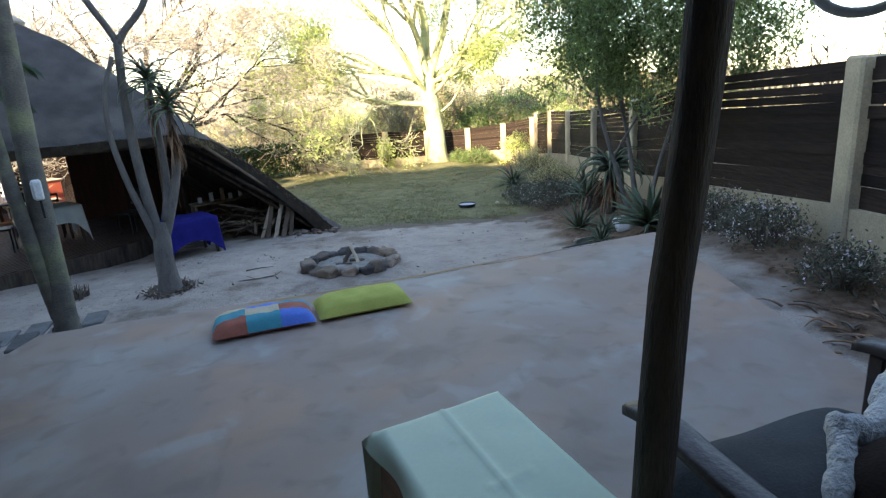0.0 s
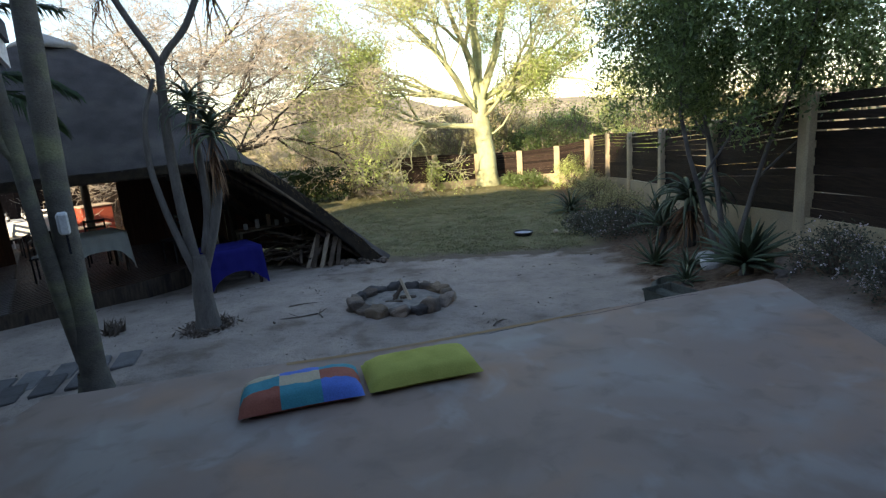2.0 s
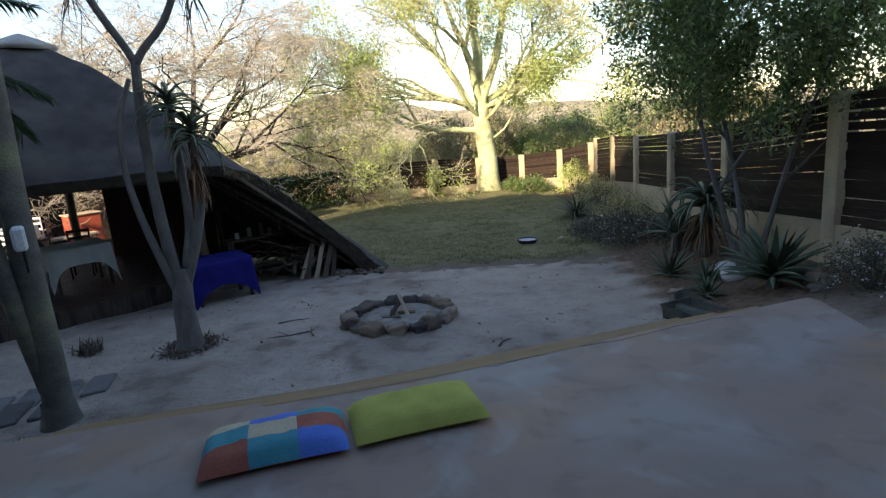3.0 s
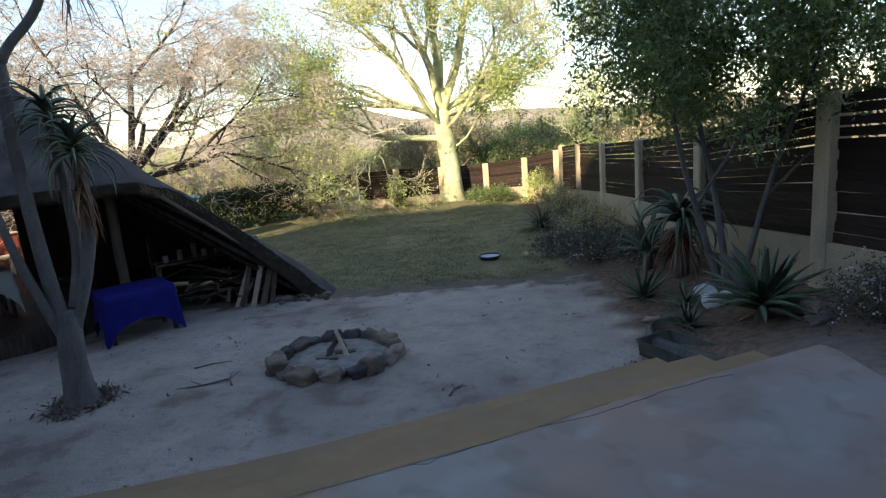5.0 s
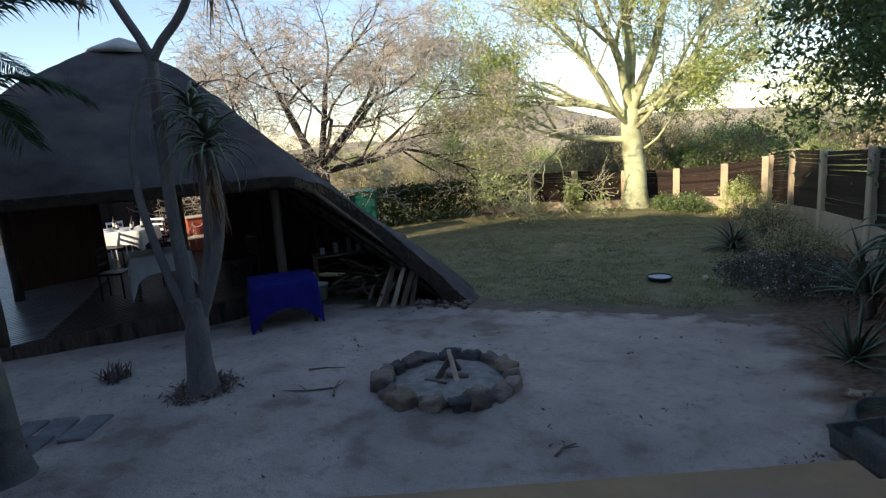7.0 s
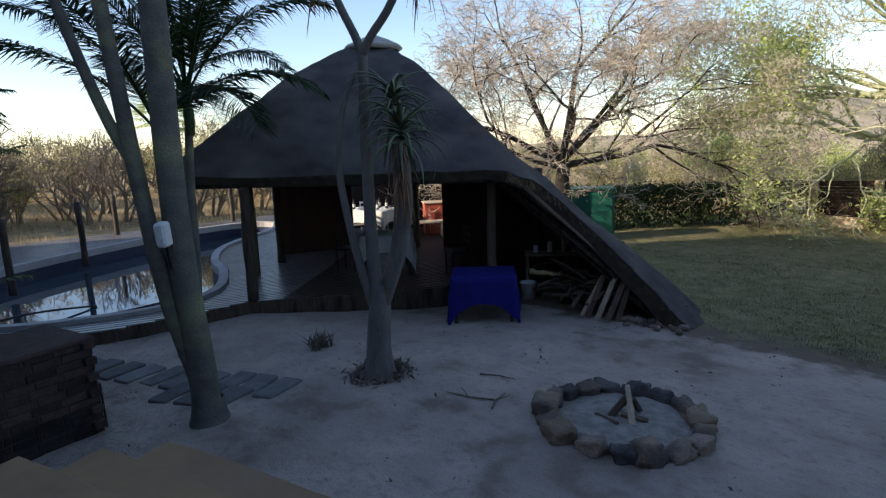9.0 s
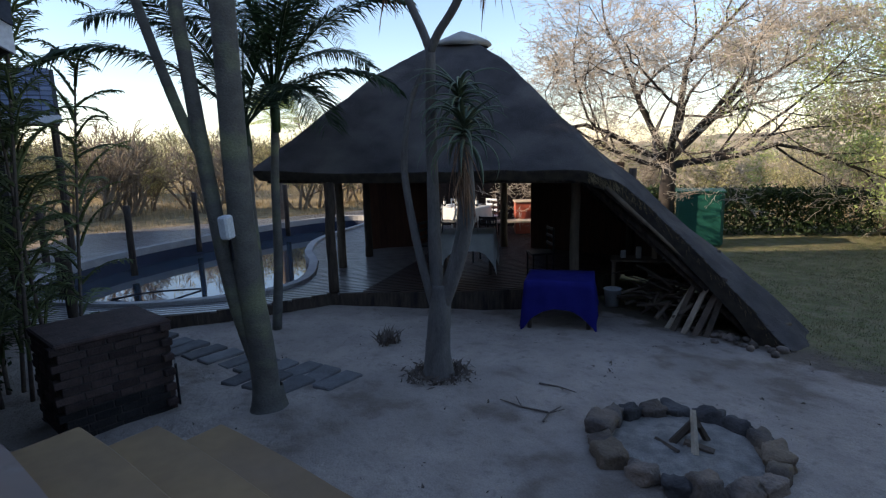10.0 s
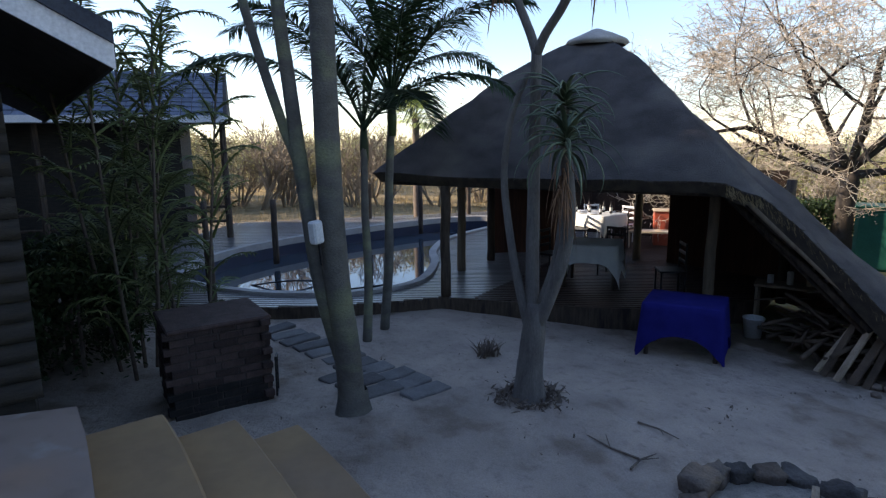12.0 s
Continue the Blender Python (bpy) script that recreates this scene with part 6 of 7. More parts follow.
for i, (x, y) in enumerate(((-4.72, 6.25), (-5.05, 6.12), (-5.4, 5.98))):
    ob = new("slab", pav_me)
    ob.parent = pav
    ob.matrix_basis = Matrix.Translation(-pav.location) @ pose(x, y, ground_z(x, y) - 0.014, 0, 0, 110 + 3 * i)
stump = thing("plant_stump", "small dark trimmed plant stump in the sand", "plant", (-5.45, 7.8, ground_z(-5.45, 7.8)))
s = Shape()
for i in range(60):
    aloe_leaf(s, (stump.location.x + rng.normal(0, 0.07), stump.location.y + rng.normal(0, 0.07), stump.location.z), rng.uniform(0, 6.28), rng.uniform(0.7, 1.5), rng.uniform(0.14, 0.26), 0.035, 0.5, n=3)
part("stub_tuft", s, M_TWIG, stump)

# ---- planting bed along the fence ----
aloe_plant("large green rosette aloe with toothed leaves", 2.85, 7.75, ground_z(2.85, 7.75), 0.62, 52, 0.12, 1, 0.5, 16, 0.125)
aloe_plant("tall aloe with drooping leaves on a short trunk", 2.98, 10.2, ground_z(2.98, 10.2), 0.9, 40, 0.75, 2, 2.5, 40, 0.1)
aloe_plant("aloe clump of upright narrow leaves", 2.28, 9.6, ground_z(2.28, 9.6), 0.55, 26, 0.0, 3, 0.25, 6, 0.06)
aloe_plant("spiky upright aloe beside the fence", 2.75, 11.0, ground_z(2.75, 11.0), 0.75, 30, 0.3, 4, 0.5, 12, 0.07)
aloe_plant("small pale aloe at the edge of the bed", 2.28, 8.1, ground_z(2.28, 8.1), 0.32, 22, 0.02, 5, 0.5, 6, 0.05)
aloe_plant("grey-green strappy aloe clump near the lawn", 2.0, 17.6, ground_z(2.0, 17.6), 1.0, 60, 0.0, 6, 1.4, 0, 0.06)
aloe_plant("small aloe clump behind the white rocks", 2.55, 8.9, ground_z(2.55, 8.9), 0.35, 22, 0.0, 7, 0.6, 6, 0.05)


def shrub(label, x, y, r, h, leaf, seed, n=260, size=0.022, flowers=0, group="garden shrubs", twig_mat=M_TWIG, per=6):
    rng = np.random.default_rng(seed)
    z = ground_z(x, y)
    t = thing("shrub", label, "shrub", (x, y, z), group)
    s, pts = Shape(), []
    for i in range(34):
        a, k = rng.uniform(0, 6.28), rng.uniform(0.2, 1)
        tip = Vector((x + r * k * math.cos(a), y + r * k * math.sin(a), z + h * rng.uniform(0.6, 1.0) * (1.1 - 0.5 * k * k)))
        b = Vector((x + 0.12 * r * math.cos(a), y + 0.12 * r * math.sin(a), z - 0.02))
        mid = b.lerp(tip, 0.5) + Vector((0, 0, 0.12 * h))
        s.tube([b, mid, tip], [0.012, 0.008, 0.003], 4)
        pts += [mid.lerp(tip, q) for q in (0.2, 0.5, 0.8, 1.0)]
    sp = part("stalk_mass", s, twig_mat, t)
    sp["kind"] = "stuff"
    c = Shape()
    more = []
    for i in range(n):
        d = Vector(rng.normal(0, 1, 3)).normalized()
        rr = (1 - 0.4 * rng.random()) * (1 + 0.25 * noise.noise(d * 2 + Vector((seed, 0, 0))))
        p = Vector((x + d.x * r * rr, y + d.y * r * rr, z + abs(d.z) * h * rr + 0.04))
        more.append(tuple(p))
    c.leaves([tuple(p) for p in pts] + more, 0.05, per, size, rng, long=2.4)
    part("foliage", c, leaf, t)
    if flowers:
        f = Shape()
        idx = rng.integers(0, len(more), flowers)
        f.leaves([tuple(Vector(more[i]) + Vector((0, 0, 0.03))) for i in idx], 0.02, 3, 0.02, rng, long=1.2)
        fl = part("blossom", f, M_FLOWER, t, "small pale mauve flowers")
        fl["kind"] = "stuff"
    return t


shrub("low grey shrub speckled with pale mauve flowers", 2.35, 12.7, 0.75, 0.6, M_BUSHGREY, 1, 420, flowers=170, group="flowering shrubs")
shrub("low grey shrub speckled with pale mauve flowers", 1.95, 14.0, 0.6, 0.5, M_BUSHGREY, 2, 320, flowers=120, group="flowering shrubs")
shrub("low grey shrub speckled with pale mauve flowers", 2.95, 11.8, 0.5, 0.5, M_BUSHGREY, 3, 260, flowers=90, group="flowering shrubs")
shrub("straggly flowering shrub against the low wall", 3.35, 5.7, 0.5, 0.45, M_BUSHGREY, 4, 260, 0.016, 130, "flowering shrubs")
shrub("straggly flowering shrub against the low wall", 3.4, 6.9, 0.45, 0.5, M_BUSHGREY, 5, 240, 0.016, 90, "flowering shrubs")
shrub("straggly flowering shrub against the low wall", 3.3, 4.4, 0.4, 0.35, M_BUSHGREY, 6, 160, 0.016, 60, "flowering shrubs")
shrub("dry brown shrub in the bed", 2.9, 15.5, 0.8, 0.7, M_LEAFDRY, 7, 380)
shrub("dry brown shrub in the bed", 2.9, 18.3, 0.8, 0.9, M_LEAFDRY, 8, 380)
shrub("dry brown shrub in the bed", 3.0, 20.8, 0.8, 0.9, M_LEAFDRY, 9, 340)
shrub("yellow sunlit shrub in the fence corner", 2.9, 24.6, 0.85, 1.3, M_LEAFFEV, 10, 420, 0.03)
shrub("green strappy clump at the foot of the fever tree", 1.2, 25.6, 0.95, 0.62, M_LEAFEV, 11, 420, 0.035)
shrub("green strappy clump at the foot of the fever tree", 0.5, 25.9, 0.5, 0.5, M_LEAFEV, 12, 200, 0.035)
shrub("dry climbing bush on the back fence", -4.9, 26.5, 0.8, 1.5, M_LEAFDRY, 13, 380, 0.03)
shrub("yellow-green climber on a back fence post", -2.9, 26.7, 0.45, 1.4, M_LEAFFEV, 14, 180, 0.03)
shrub("dry bush beside the hedge", -6.6, 26.3, 0.7, 1.2, M_LEAFDRY, 15, 300, 0.03)
for i, (x, y, r_) in enumerate(((2.86, 9.05, 0.15), (2.78, 8.62, 0.14), (3.0, 8.75, 0.10))):
    s = Shape()
    s.blob((x, y, ground_z(x, y) + r_ * 0.35), r_, i + 70.0, 0.15, 2, (1.2, 1.0, 0.7))
    single("garden_rock", s, M_ROCKWHITE, "pale quartz rock lying in the bed", "rock", True, "white rocks")
for i, (x, y, r_) in enumerate(((3.2, 7.45, 0.12), (3.05, 7.2, 0.08), (3.3, 7.9, 0.10), (2.1, 8.7, 0.07))):
    s = Shape()
    s.blob((x, y, ground_z(x, y) + r_ * 0.3), r_, i + 90.0, 0.38, 3, (1.25, 0.9, 0.6), 0, 0.7)
    single("garden_rock", s, M_STONE, "brown rock edging the aloe bed", "rock", True, "brown rocks")
s = Shape()
pts = spline([(2.35, 7.1, -0.75), (2.05, 7.45, -0.76), (1.85, 7.9, -0.78), (2.0, 8.35, -0.8), (2.4, 8.5, -0.78)], 6)
rows = [[p + Vector((-0.05, -0.03, -0.2)), p + Vector((-0.04, -0.03, 0.08)), p + Vector((0.04, 0.03, 0.09)), p + Vector((0.05, 0.03, -0.2))] for p in pts]
s.grid(rows)
single("bed_kerb", s, M_PITGREEN, "mossy curved concrete kerb round the bed", "kerb", True)
def ribbed_trough(cx, cy, z0, hl, hw, h, turn):
    """An open trough in place of a pit: ribbed walls, rolled rim, shade-dark floor."""
    t = thing("garden_trough", "weathered green ribbed trough in place of a dark pit beside the steps", "trough", (cx, cy, z0))
    m_ = pose(cx, cy, z0, 0, 0, turn)
    ring_ = []
    for x0, y0, x1, y1, k in ((-hl, -hw, hl, -hw, 36), (hl, -hw, hl, hw, 20), (hl, hw, -hl, hw, 36), (-hl, hw, -hl, -hw, 20)):
        ring_ += [(frac(x0, x1, i / k), frac(y0, y1, i / k), 0.008 * (i % 2)) for i in range(k)]
    s = Shape()
    s.grid([[m_ @ Vector((x * (1 - r) * f, y * (1 - r) * f, z)) for x, y, r in ring_] for f, z in ((0.94, 0.0), (1.0, h), (1.03, h + 0.004), (1.02, h - 0.02))], closed=True)
    wl = part("ribbed_wall", s, M_PITGREEN, t)
    # dark plate puts the shaded depth of a pit into the shallow trough
    s = Shape()
    s.box(-hl * 0.95, -hw * 0.95, 0.0, hl * 0.95, hw * 0.95, 0.03, m_)
    part("trough_floor", s, M_SOFFIT, t)
    return t


ribbed_trough(2.02, 7.5, -0.81, 0.38, 0.22, 0.16, 118)
dish = thing("water_dish", "shallow white enamel dish with a dark rim on the lawn", "dish", (0.47, 14.25, ground_z(0.47, 14.25)))
d0 = dish.location
s = Shape()
s.grid([[(d0.x + r * math.cos(a), d0.y + r * math.sin(a), d0.z + z) for a in np.linspace(0, 6.283, 28, endpoint=False)] for r, z in ((0.01, 0.02), (0.16, 0.02), (0.215, 0.075))], closed=True)
bowl = part("bowl", s, M_WHITEPL, dish, "", True)
s = Shape()
ring = [(d0.x + 0.22 * math.cos(a), d0.y + 0.22 * math.sin(a), d0.z + 0.075) for a in np.linspace(0, 6.283, 29)]
s.tube(ring, [0.018] * 29, 6)
s.grid([[(d0.x + r * math.cos(a), d0.y + r * math.sin(a), d0.z + z) for a in np.linspace(0, 6.283, 28, endpoint=False)] for r, z in ((0.222, 0.07), (0.19, -0.02))], closed=True)
part("rim", s, M_METAL, bowl, "", True)
s = Shape()
s.blob((1.25, 14.4, ground_z(1.25, 14.4) + 0.03), 0.06, 5.0, 0.15, 2)
single("lawn_stone", s, M_PALEWOOD, "small pale stone on the lawn", "rock", True)

# ---- tank, hedge and screens at the side of the lawn ----
tk = thing("water_tank", "green plastic water tank beside the lawn", "tank", (-8.75, 19.6, ground_z(-8.75, 19.6)))
s = Shape()
s.box(-0.62, -0.5, 0, 0.62, 0.5, 1.5, pose(-8.75, 19.6, ground_z(-8.75, 19.6), 0, 0, 35), 0.08)
tk_shell = part("shell", s, M_GREENTANK, tk)
s = Shape()
s.box(-0.65, -0.53, 1.502, 0.65, 0.53, 1.57, pose(-8.75, 19.6, ground_z(-8.75, 19.6), 0, 0, 35), 0.03)
part("lid", s, M_GREENTANK, tk_shell)


def hedge(label, p, q, w, h, leaf, seed, count, size=0.045, cat="hedge"):
    rng = np.random.default_rng(seed)
    p, q = Vector(p), Vector(q)
    t = thing("hedge", label, cat, tuple(p.lerp(q, 0.5)))
    d = (q - p)
    nn = Vector((-d.y, d.x, 0)).normalized()
    c, pts = Shape(), []
    for i in range(count):
        a, b, e = rng.random(), rng.uniform(-1, 1), rng.random()
        if rng.random() < 0.75:
            if rng.random() < 0.5:
                e = 1 - 0.12 * rng.random()
            else:
                b = math.copysign(1 - 0.2 * rng.random(), b)
        hh = h * (1 + 0.16 * noise.noise(Vector((a * d.length * 0.9, seed, 0))))
        pts.append(tuple(p + d * float(a) + nn * float(b * w) + Vector((0, 0, 0.1 + (hh - 0.1) * e))))
    c.leaves(pts, 0.09, 8, size, rng)
    part("foliage", c, leaf, t)
    s = Shape()
    for i in range(int(d.length / 0.5)):
        b = p + d * ((i + 0.5) / int(d.length / 0.5))
        s.tube([b - Vector((0, 0, 0.1)), b + Vector((0.05, 0.03, h * 0.8))], [0.035, 0.015], 5)
    sp = part("stalk_mass", s, M_TWIG, t)
    sp["kind"] = "stuff"
    return t


hedge("clipped dark green hedge along the lawn", (-7.1, 25.9, ground_z(-7, 26)), (-12.5, 19.5, ground_z(-12, 20)), 0.8, 1.35, M_HEDGE, 51, 3000, 0.055)
hedge("dense dark hedge behind the braai", (-6.3, 3.2, -1.0), (-9.4, 1.9, -1.0), 0.55, 1.25, M_HEDGE, 52, 2200, 0.04)


# feathery tall shrubs between house and pool
def cane_palm(x, y, h, seed, canes, leaf, label="clump of slender cane palms with feathery dark leaves"):
    rng = np.random.default_rng(seed)
    z = ground_z(x, y)
    t = thing("cane_palm", label, "palm", (x, y, z), "cane palms by the pool")
    for i in range(canes):
        a, k = i * 2.4 + rng.normal(0, 0.3), 0.12 + 0.22 * rng.random()
        b = Vector((x + k * math.cos(a), y + k * math.sin(a), z - 0.05))
        hh = h * rng.uniform(0.6, 1.0)
        top_ = b + Vector((0.30 * hh * 0.4 * math.cos(a), 0.30 * hh * 0.4 * math.sin(a), hh))
        stem(t, [b, b.lerp(top_, 0.5) + Vector((0.03, -0.02, 0)), top_], 0.024, 0.011, M_TWIG, "cane", 7)
        f = Shape()
        for j in range(24):
            u = 0.12 + 0.88 * (j / 23) ** 0.8
            frond(f, b.lerp(top_, u), j * 2.4 + rng.normal(0, 0.4), rng.uniform(0.5, 1.25), rng.uniform(0.55, 0.95), 1.2 + rng.normal(0, 0.3), rng, leaflet=0.22, n=20, wid=0.022)
        part("leaf_plume", f, leaf, t)
    return t


M_DARKSHRUB = mat("dark_feathery_leaf", (0.15, 0.185, 0.07), (0.10, 0.125, 0.055), 0.7, 3, 20, 0.0, vary=0.45, thin=0.2)
cane_palm(-6.5, 3.75, 5.2, 61, 5, M_DARKSHRUB)
cane_palm(-6.95, 4.25, 3.8, 62, 3, M_DARKSHRUB)
cane_palm(-7.6, 3.2, 2.4, 63, 3, M_DARKSHRUB)
cane_palm(-8.7, 3.4, 2.2, 64, 2, M_DARKSHRUB)

# poles round the pool
for i, (x, y, h, lean) in enumerate(((-9.0, 4.4, 1.0, 0.06), (-10.6, 4.3, 0.75, 0.0), (-13.3, 5.6, 1.25, 0.0), (-16.6, 10.2, 1.3, 0.0), (-15.6, 7.4, 1.3, 0.0), (-18.6, 12.6, 1.3, 0.0), (-14.2, 4.0, 1.2, 0.0), (-18.8, 9.0, 1.2, 0.0))):
    t = thing("pool_post", "short dark creosoted post beside the pool", "post", (x, y, DECK_Z - 0.05), "pool posts")
    wood_pole(t, (x, y, DECK_Z - 0.3), (x + lean, y, DECK_Z + h), 0.075, 0.07, "pole", M_POLE, 50.0 + i, 0.01)

# ---- second building past the pool ----
b2 = thing("pool_house", "low building with slate blue tiles and a white gutter", "house", (-19, 1.5, -1.2))
def b2p(a, b, z):
    """a: metres towards the house, b: metres away from the pool."""
    return Vector((-16.2 - b + a * 0.05, 4.55 - a, z))


EZ2, RZ2 = 2.45, 3.85
s = Shape()
L2 = 9.0
nr, nc = 10, 34
for r in range(nr):
    for side in (0,):
        t0, t1 = r / nr, (r + 1) / nr + 0.02
        for k in range(nc):
            a0, a1 = L2 * k / nc, L2 * (k + 1) / nc - 0.02
            lift = 0.05
            p = [b2p(a0, 2.4 * t0 - 0.3, frac(EZ2, RZ2, t0) + lift), b2p(a1, 2.4 * t0 - 0.3, frac(EZ2, RZ2, t0) + lift), b2p(a1, 2.4 * t1 - 0.3, frac(EZ2, RZ2, t1) + 0.01), b2p(a0, 2.4 * t1 - 0.3, frac(EZ2, RZ2, t1) + 0.01)]
            q = [v - Vector((0, 0, 0.04)) for v in p]
            s.add(p + q, [(0, 1, 2, 3), (0, 4, 5, 1), (1, 5, 6, 2), (3, 7, 4, 0)])
tl = part("roof_tiles", s, M_TILE, b2)
tl["kind"] = "stuff"
s = Shape()
s.add([b2p(-0.1, -0.3, EZ2), b2p(L2, -0.3, EZ2), b2p(L2, 2.1, RZ2), b2p(-0.1, 2.1, RZ2), b2p(-0.1, 4.5, EZ2), b2p(L2, 4.5, EZ2)], [(0, 1, 2, 3), (3, 2, 5, 4), (0, 3, 4), (1, 5, 2)])
part("roof_deck", s, M_SOFFIT, b2)
s = Shape()
a, b = b2p(-0.12, -0.36, EZ2 - 0.14), b2p(L2, -0.36, EZ2 - 0.14)
s.box(min(a.x, b.x) - 0.02, min(a.y, b.y), EZ2 - 0.14, max(a.x, b.x) + 0.06, max(a.y, b.y), EZ2 + 0.03)
part("gutter", s, M_FASCIA, b2, "white gutter board")
s = Shape()
s.add([b2p(1.2, 0.8, -1.2), b2p(L2, 0.8, -1.2), b2p(L2, 0.8, EZ2), b2p(1.2, 0.8, EZ2), b2p(1.2, 4.0, -1.2), b2p(L2, 4.0, -1.2), b2p(L2, 4.0, EZ2), b2p(1.2, 4.0, EZ2)], [(0, 1, 2, 3), (5, 4, 7, 6), (4, 0, 3, 7), (1, 5, 6, 2)])
part("wall", s, M_HOUSE, b2)
for a in (0.05, 2.2, 4.4, 6.6):
    s = Shape()
    p = b2p(a, 0.0, -1.2)
    s.tube([p, p + Vector((0, 0, 3.7))], [0.09, 0.085], 8)
    part("veranda_post", s, M_POLE, b2)
for z in (-0.35, 0.05):
    s = Shape()
    s.tube([b2p(0.05, 0.0, z), b2p(6.6, 0.0, z)], [0.04, 0.04], 6)
    part("rail", s, M_POLE, b2)


# ---- grass, litter and the bush beyond the fences ----
def blades(name, label, spots, height, width, per, spread, material, seed, lean=0.5):
    rng = np.random.default_rng(seed)
    c = np.repeat(np.asarray(spots, float), per, 0)
    n = len(c)
    c[:, :2] += rng.normal(0, spread, (n, 2))
    a = rng.uniform(0, 2 * np.pi, n)
    h = height * rng.uniform(0.5, 1.3, n)
    l = lean * h * rng.uniform(0.2, 1, n)
    w = np.stack([-np.sin(a), np.cos(a), 0 * a], 1) * (width / 2)
    top = c + np.stack([np.cos(a) * l, np.sin(a) * l, h], 1)
    v = np.stack([c - w, c + w, top], 1).reshape(-1, 3)
    s = Shape()
    s.v = list(map(tuple, v.tolist()))
    s.f = [(3 * i, 3 * i + 1, 3 * i + 2) for i in range(n)]
    s.mi = [0] * n
    return single(name, s, material, label, "grass", kind="stuff")


rng = np.random.default_rng(71)
spots = []
while len(spots) < 9000:
    x, y = rng.uniform(-7.0, 3.0), 11.7 + 15.3 * rng.random() ** 1.3
    if y < 11.9 + 0.3 * noise.noise(Vector((x * 1.5, 0, 0))) or x > 1.5 + 0.05 * (y - 12) + 0.3 * noise.noise(Vector((0, y, 0))):
        continue
    if noise.noise(Vector((x * 0.8, y * 0.8, 5))) + rng.random() < 0.35 or x < -2.6 - (y - 11.5) * 0.9:
        continue
    spots.append((x, y, ground_z(x, y) - 0.01))
blades("lawn_grass", "short patchy winter lawn, green and straw coloured", spots, 0.045, 0.009, 9, 0.06, M_GRASS, 72)
spots = []
for i in range(5000):
    x, y = rng.uniform(-75, -21), rng.uniform(-2, 45)
    spots.append((x, y, ground_z(x, y) - 0.02))
for i in range(3500):
    x, y = rng.uniform(-22, 14), rng.uniform(28.2, 44)
    spots.append((x, y, ground_z(x, y) - 0.02))
blades("veld_grass", "tall dry straw-coloured veld grass beyond the garden", spots, 0.32, 0.025, 7, 0.25, M_DRYGRASS, 73)

# twigs and dead leaves on the sand
s = Shape()
for i in range(900):
    x, y = rng.uniform(-7.0, 2.0), rng.uniform(5.0, 12.0)
    if Vector((x, y - 4.95, 0)).dot(V) < 1.6 or noise.noise(Vector((x * 1.1, y * 1.1, 9))) < 0.12 + 0.06 * rng.normal():
        continue
    s.leaves([(x, y, ground_z(x, y) + 0.008)], 0.03, 2, rng.uniform(0.006, 0.02), rng, long=2.5, flat=0.1)
single("leaf_litter", s, M_TWIG, "scattered dead leaves and crumbs on the sand", "litter", kind="stuff")
for i, (x, y, a, ln) in enumerate(((-2.55, 7.9, 200, 0.5), (-2.45, 7.75, 110, 0.35), (-3.1, 8.3, 20, 0.4), (-0.2, 7.2, 60, 0.25))):
    t = thing("fallen_twig", "thin forked dead twig lying on the sand", "twig", (x, y, ground_z(x, y)), "fallen twigs")
    s = Shape()
    p = Vector((x, y, ground_z(x, y) + 0.018))
    d = Vector((math.cos(radians(a)), math.sin(radians(a)), 0))
    e = Vector((-d.y, d.x, 0))
    s.tube([p, p + d * ln * 0.5 + e * 0.03, p + d * ln], [0.011, 0.009, 0.004], 5)
    s.tube([p + d * ln * 0.5 + e * 0.03, p + d * ln * 0.75 - e * 0.08 + Vector((0, 0, 0.03))], [0.007, 0.003], 5)
    part("wood", s, M_TWIG, t)


# bush trees: a few shapes, set out as trees of their own
def bush_tree(seed, h, leafy, leaf):
    rng = np.random.default_rng(seed)
    t = thing("bush_tree", "scrubby grey bushveld tree beyond the garden", "tree", (0, 0, -60), "bushveld trees")
    s, tips = Shape(), []
    for i in range(4):
        a = rng.uniform(0, 6.28)
        w, tp = grow(rng, (0.1 * math.cos(a), 0.1 * math.sin(a), -60.2), (0.5 * math.cos(a), 0.5 * math.sin(a), 1), h * 0.4, 0.07, 4, spread=0.75, kids=(2, 4), shrink=0.66, wander=0.2, up=0.08, sides=6, twig=0.012, seg=3)
        s.add(w.v, w.f)
        tips += tp
    part("trunk", s, M_BUSHTWIG, t)
    if leafy:
        c = Shape()
        c.leaves([tuple(p) for p in tips], 0.2, leafy * 2 + 1, 0.045, rng)
        part("crown", c, leaf, t)
    return t


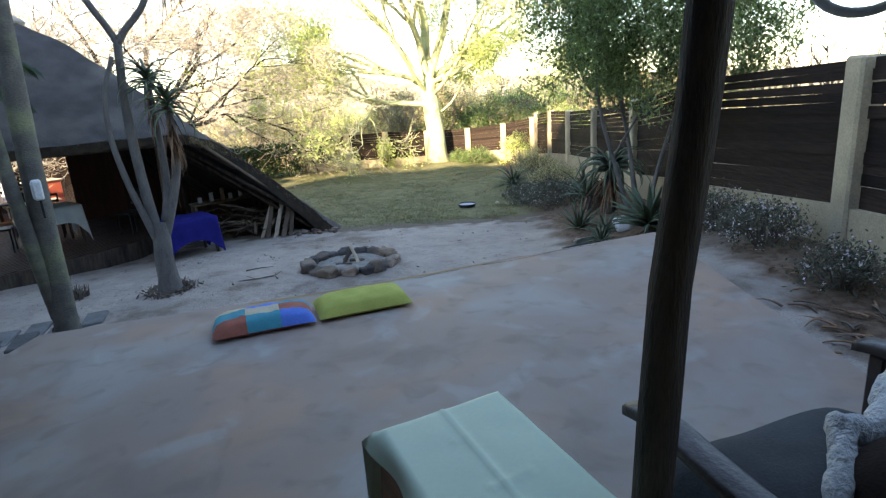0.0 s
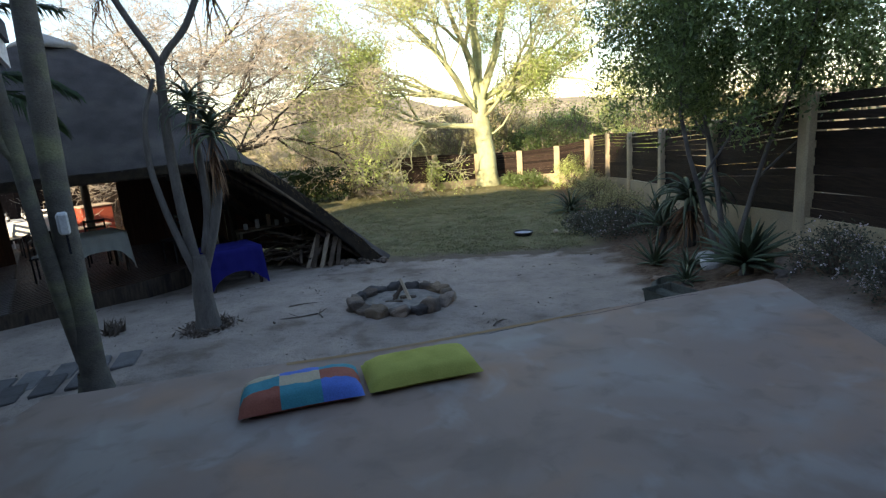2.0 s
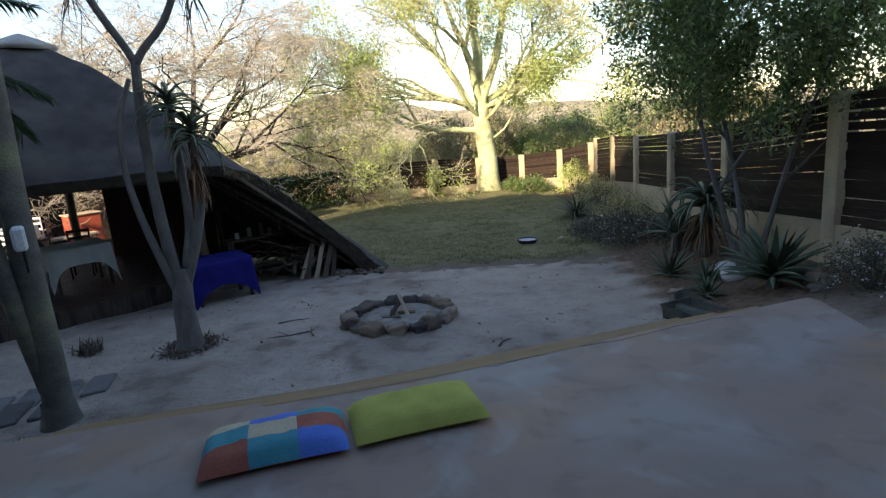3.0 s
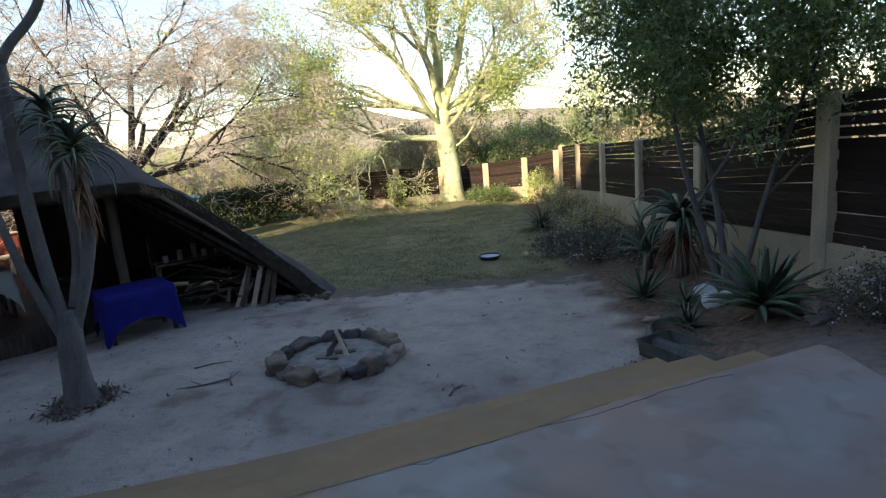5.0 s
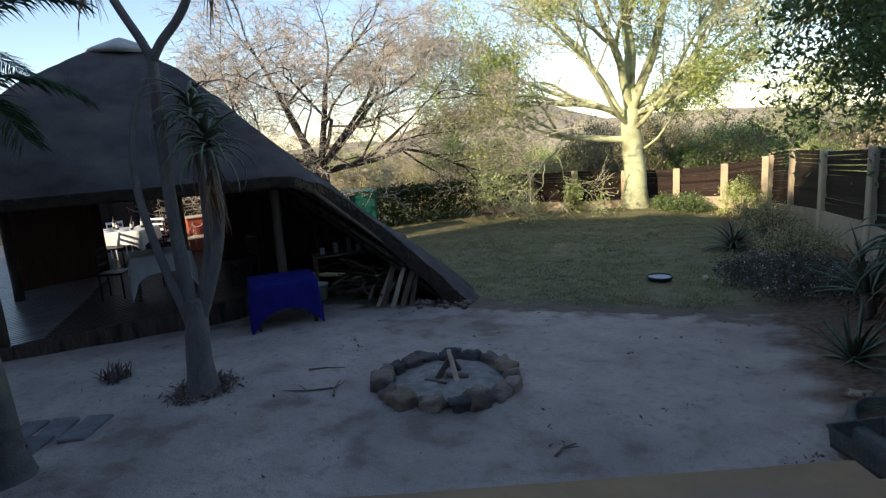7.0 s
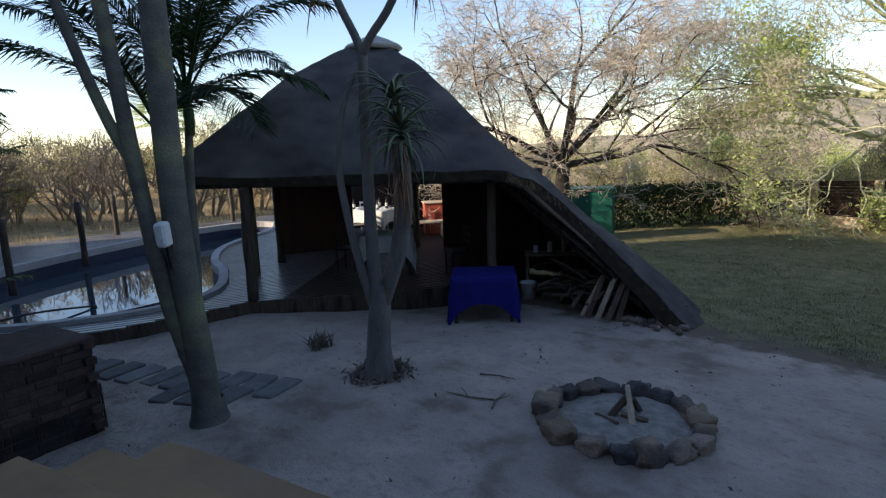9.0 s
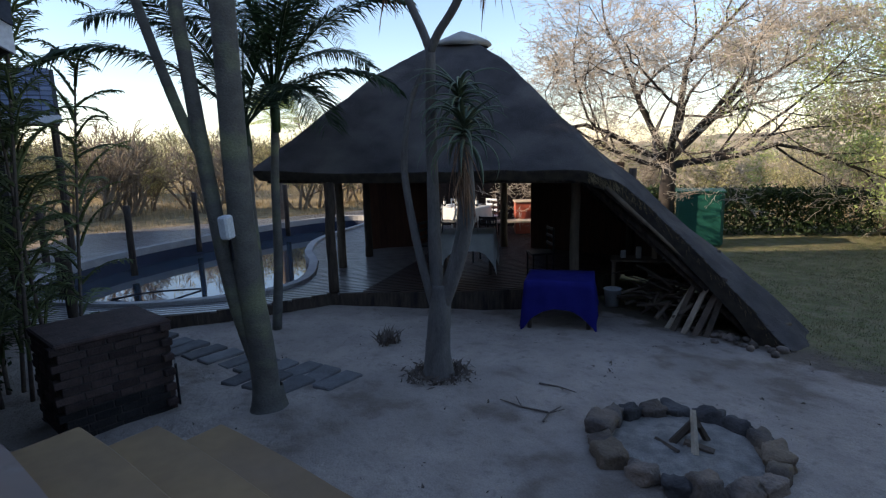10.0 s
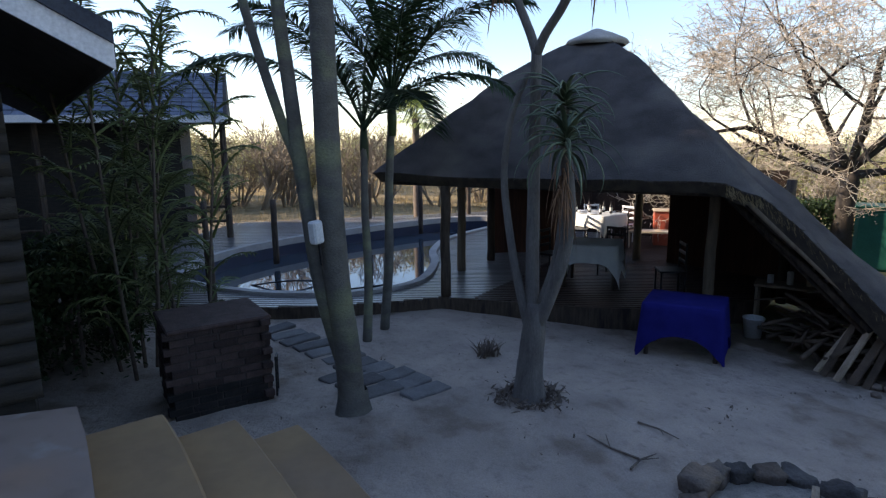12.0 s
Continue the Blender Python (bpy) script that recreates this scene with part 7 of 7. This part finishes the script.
kinds = [bush_tree(81, 3.6, 0, None), bush_tree(82, 4.2, 1, M_LEAFDRY), bush_tree(83, 3.6, 2, M_LEAFDRY), bush_tree(84, 4.0, 4, M_LEAFEV), bush_tree(85, 3.4, 4, M_LEAFFEV)]
rng = np.random.default_rng(90)
spots = []
for i in range(150):                       # beyond the pool
    spots.append((-25.5 - 30 * rng.random() ** 1.5, rng.uniform(-4, 46), int(rng.choice([0, 0, 0, 1, 2])), rng.uniform(0.75, 1.3)))
for i in range(80):                       # beyond the back fence
    spots.append((rng.uniform(-34, 16), rng.uniform(30, 66), int(rng.choice([0, 1, 2, 2, 3, 4])), rng.uniform(0.8, 1.4)))
for x, y, k, sc in ((2.6, 30.5, 3, 0.9), (3.6, 33.0, 3, 1.0), (1.6, 32, 1, 0.9), (5.2, 29.0, 4, 0.8), (6.3, 26.5, 4, 0.75), (-3.2, 31, 2, 0.8), (-5.0, 33.0, 2, 0.9), (-7.5, 30.0, 1, 0.9), (7.2, 21.0, 1, 0.9), (6.4, 15.0, 0, 0.9), (6.8, 10.0, 0, 0.9), (7.2, 6.4, 1, 0.7),
                    (-13.5, 27.0, 2, 0.9), (-17.0, 25.0, 1, 1.0), (-29.5, 3.0, 2, 0.9), (-28.5, 9.5, 1, 1.0)):
    spots.append((x, y, k, sc))
for x, y, k, sc in spots:
    c = copy_thing(kinds[k], pose(x, y, ground_z(x, y) - 0.1, 0, 0, rng.uniform(0, 360)))
    c.scale = (sc, sc, sc)
for t in kinds:
    for o in list(t.children_recursive):
        bpy.data.objects.remove(o)
    bpy.data.objects.remove(t)

# dead leaves and sticks in the bed beside the paving
rng = np.random.default_rng(95)
for i in range(46):
    x, y = 2.95 + rng.normal(0, 0.22), 3.75 + rng.normal(0, 0.5)
    if x < 2.62:
        continue
    t = thing("dead_leaf", "curled brown dead leaf lying in the garden bed", "leaf", (x, y, ground_z(x, y)), "dead leaves in the bed")
    s = Shape()
    aloe_leaf(s, (x, y, ground_z(x, y) + 0.03), rng.uniform(0, 6.28), rng.uniform(0.1, 0.35), rng.uniform(0.15, 0.34), 0.035, rng.uniform(0.4, 1.2))
    part("blade", s, M_ALOEDRY if i % 3 else M_TWIG, t, "", True)
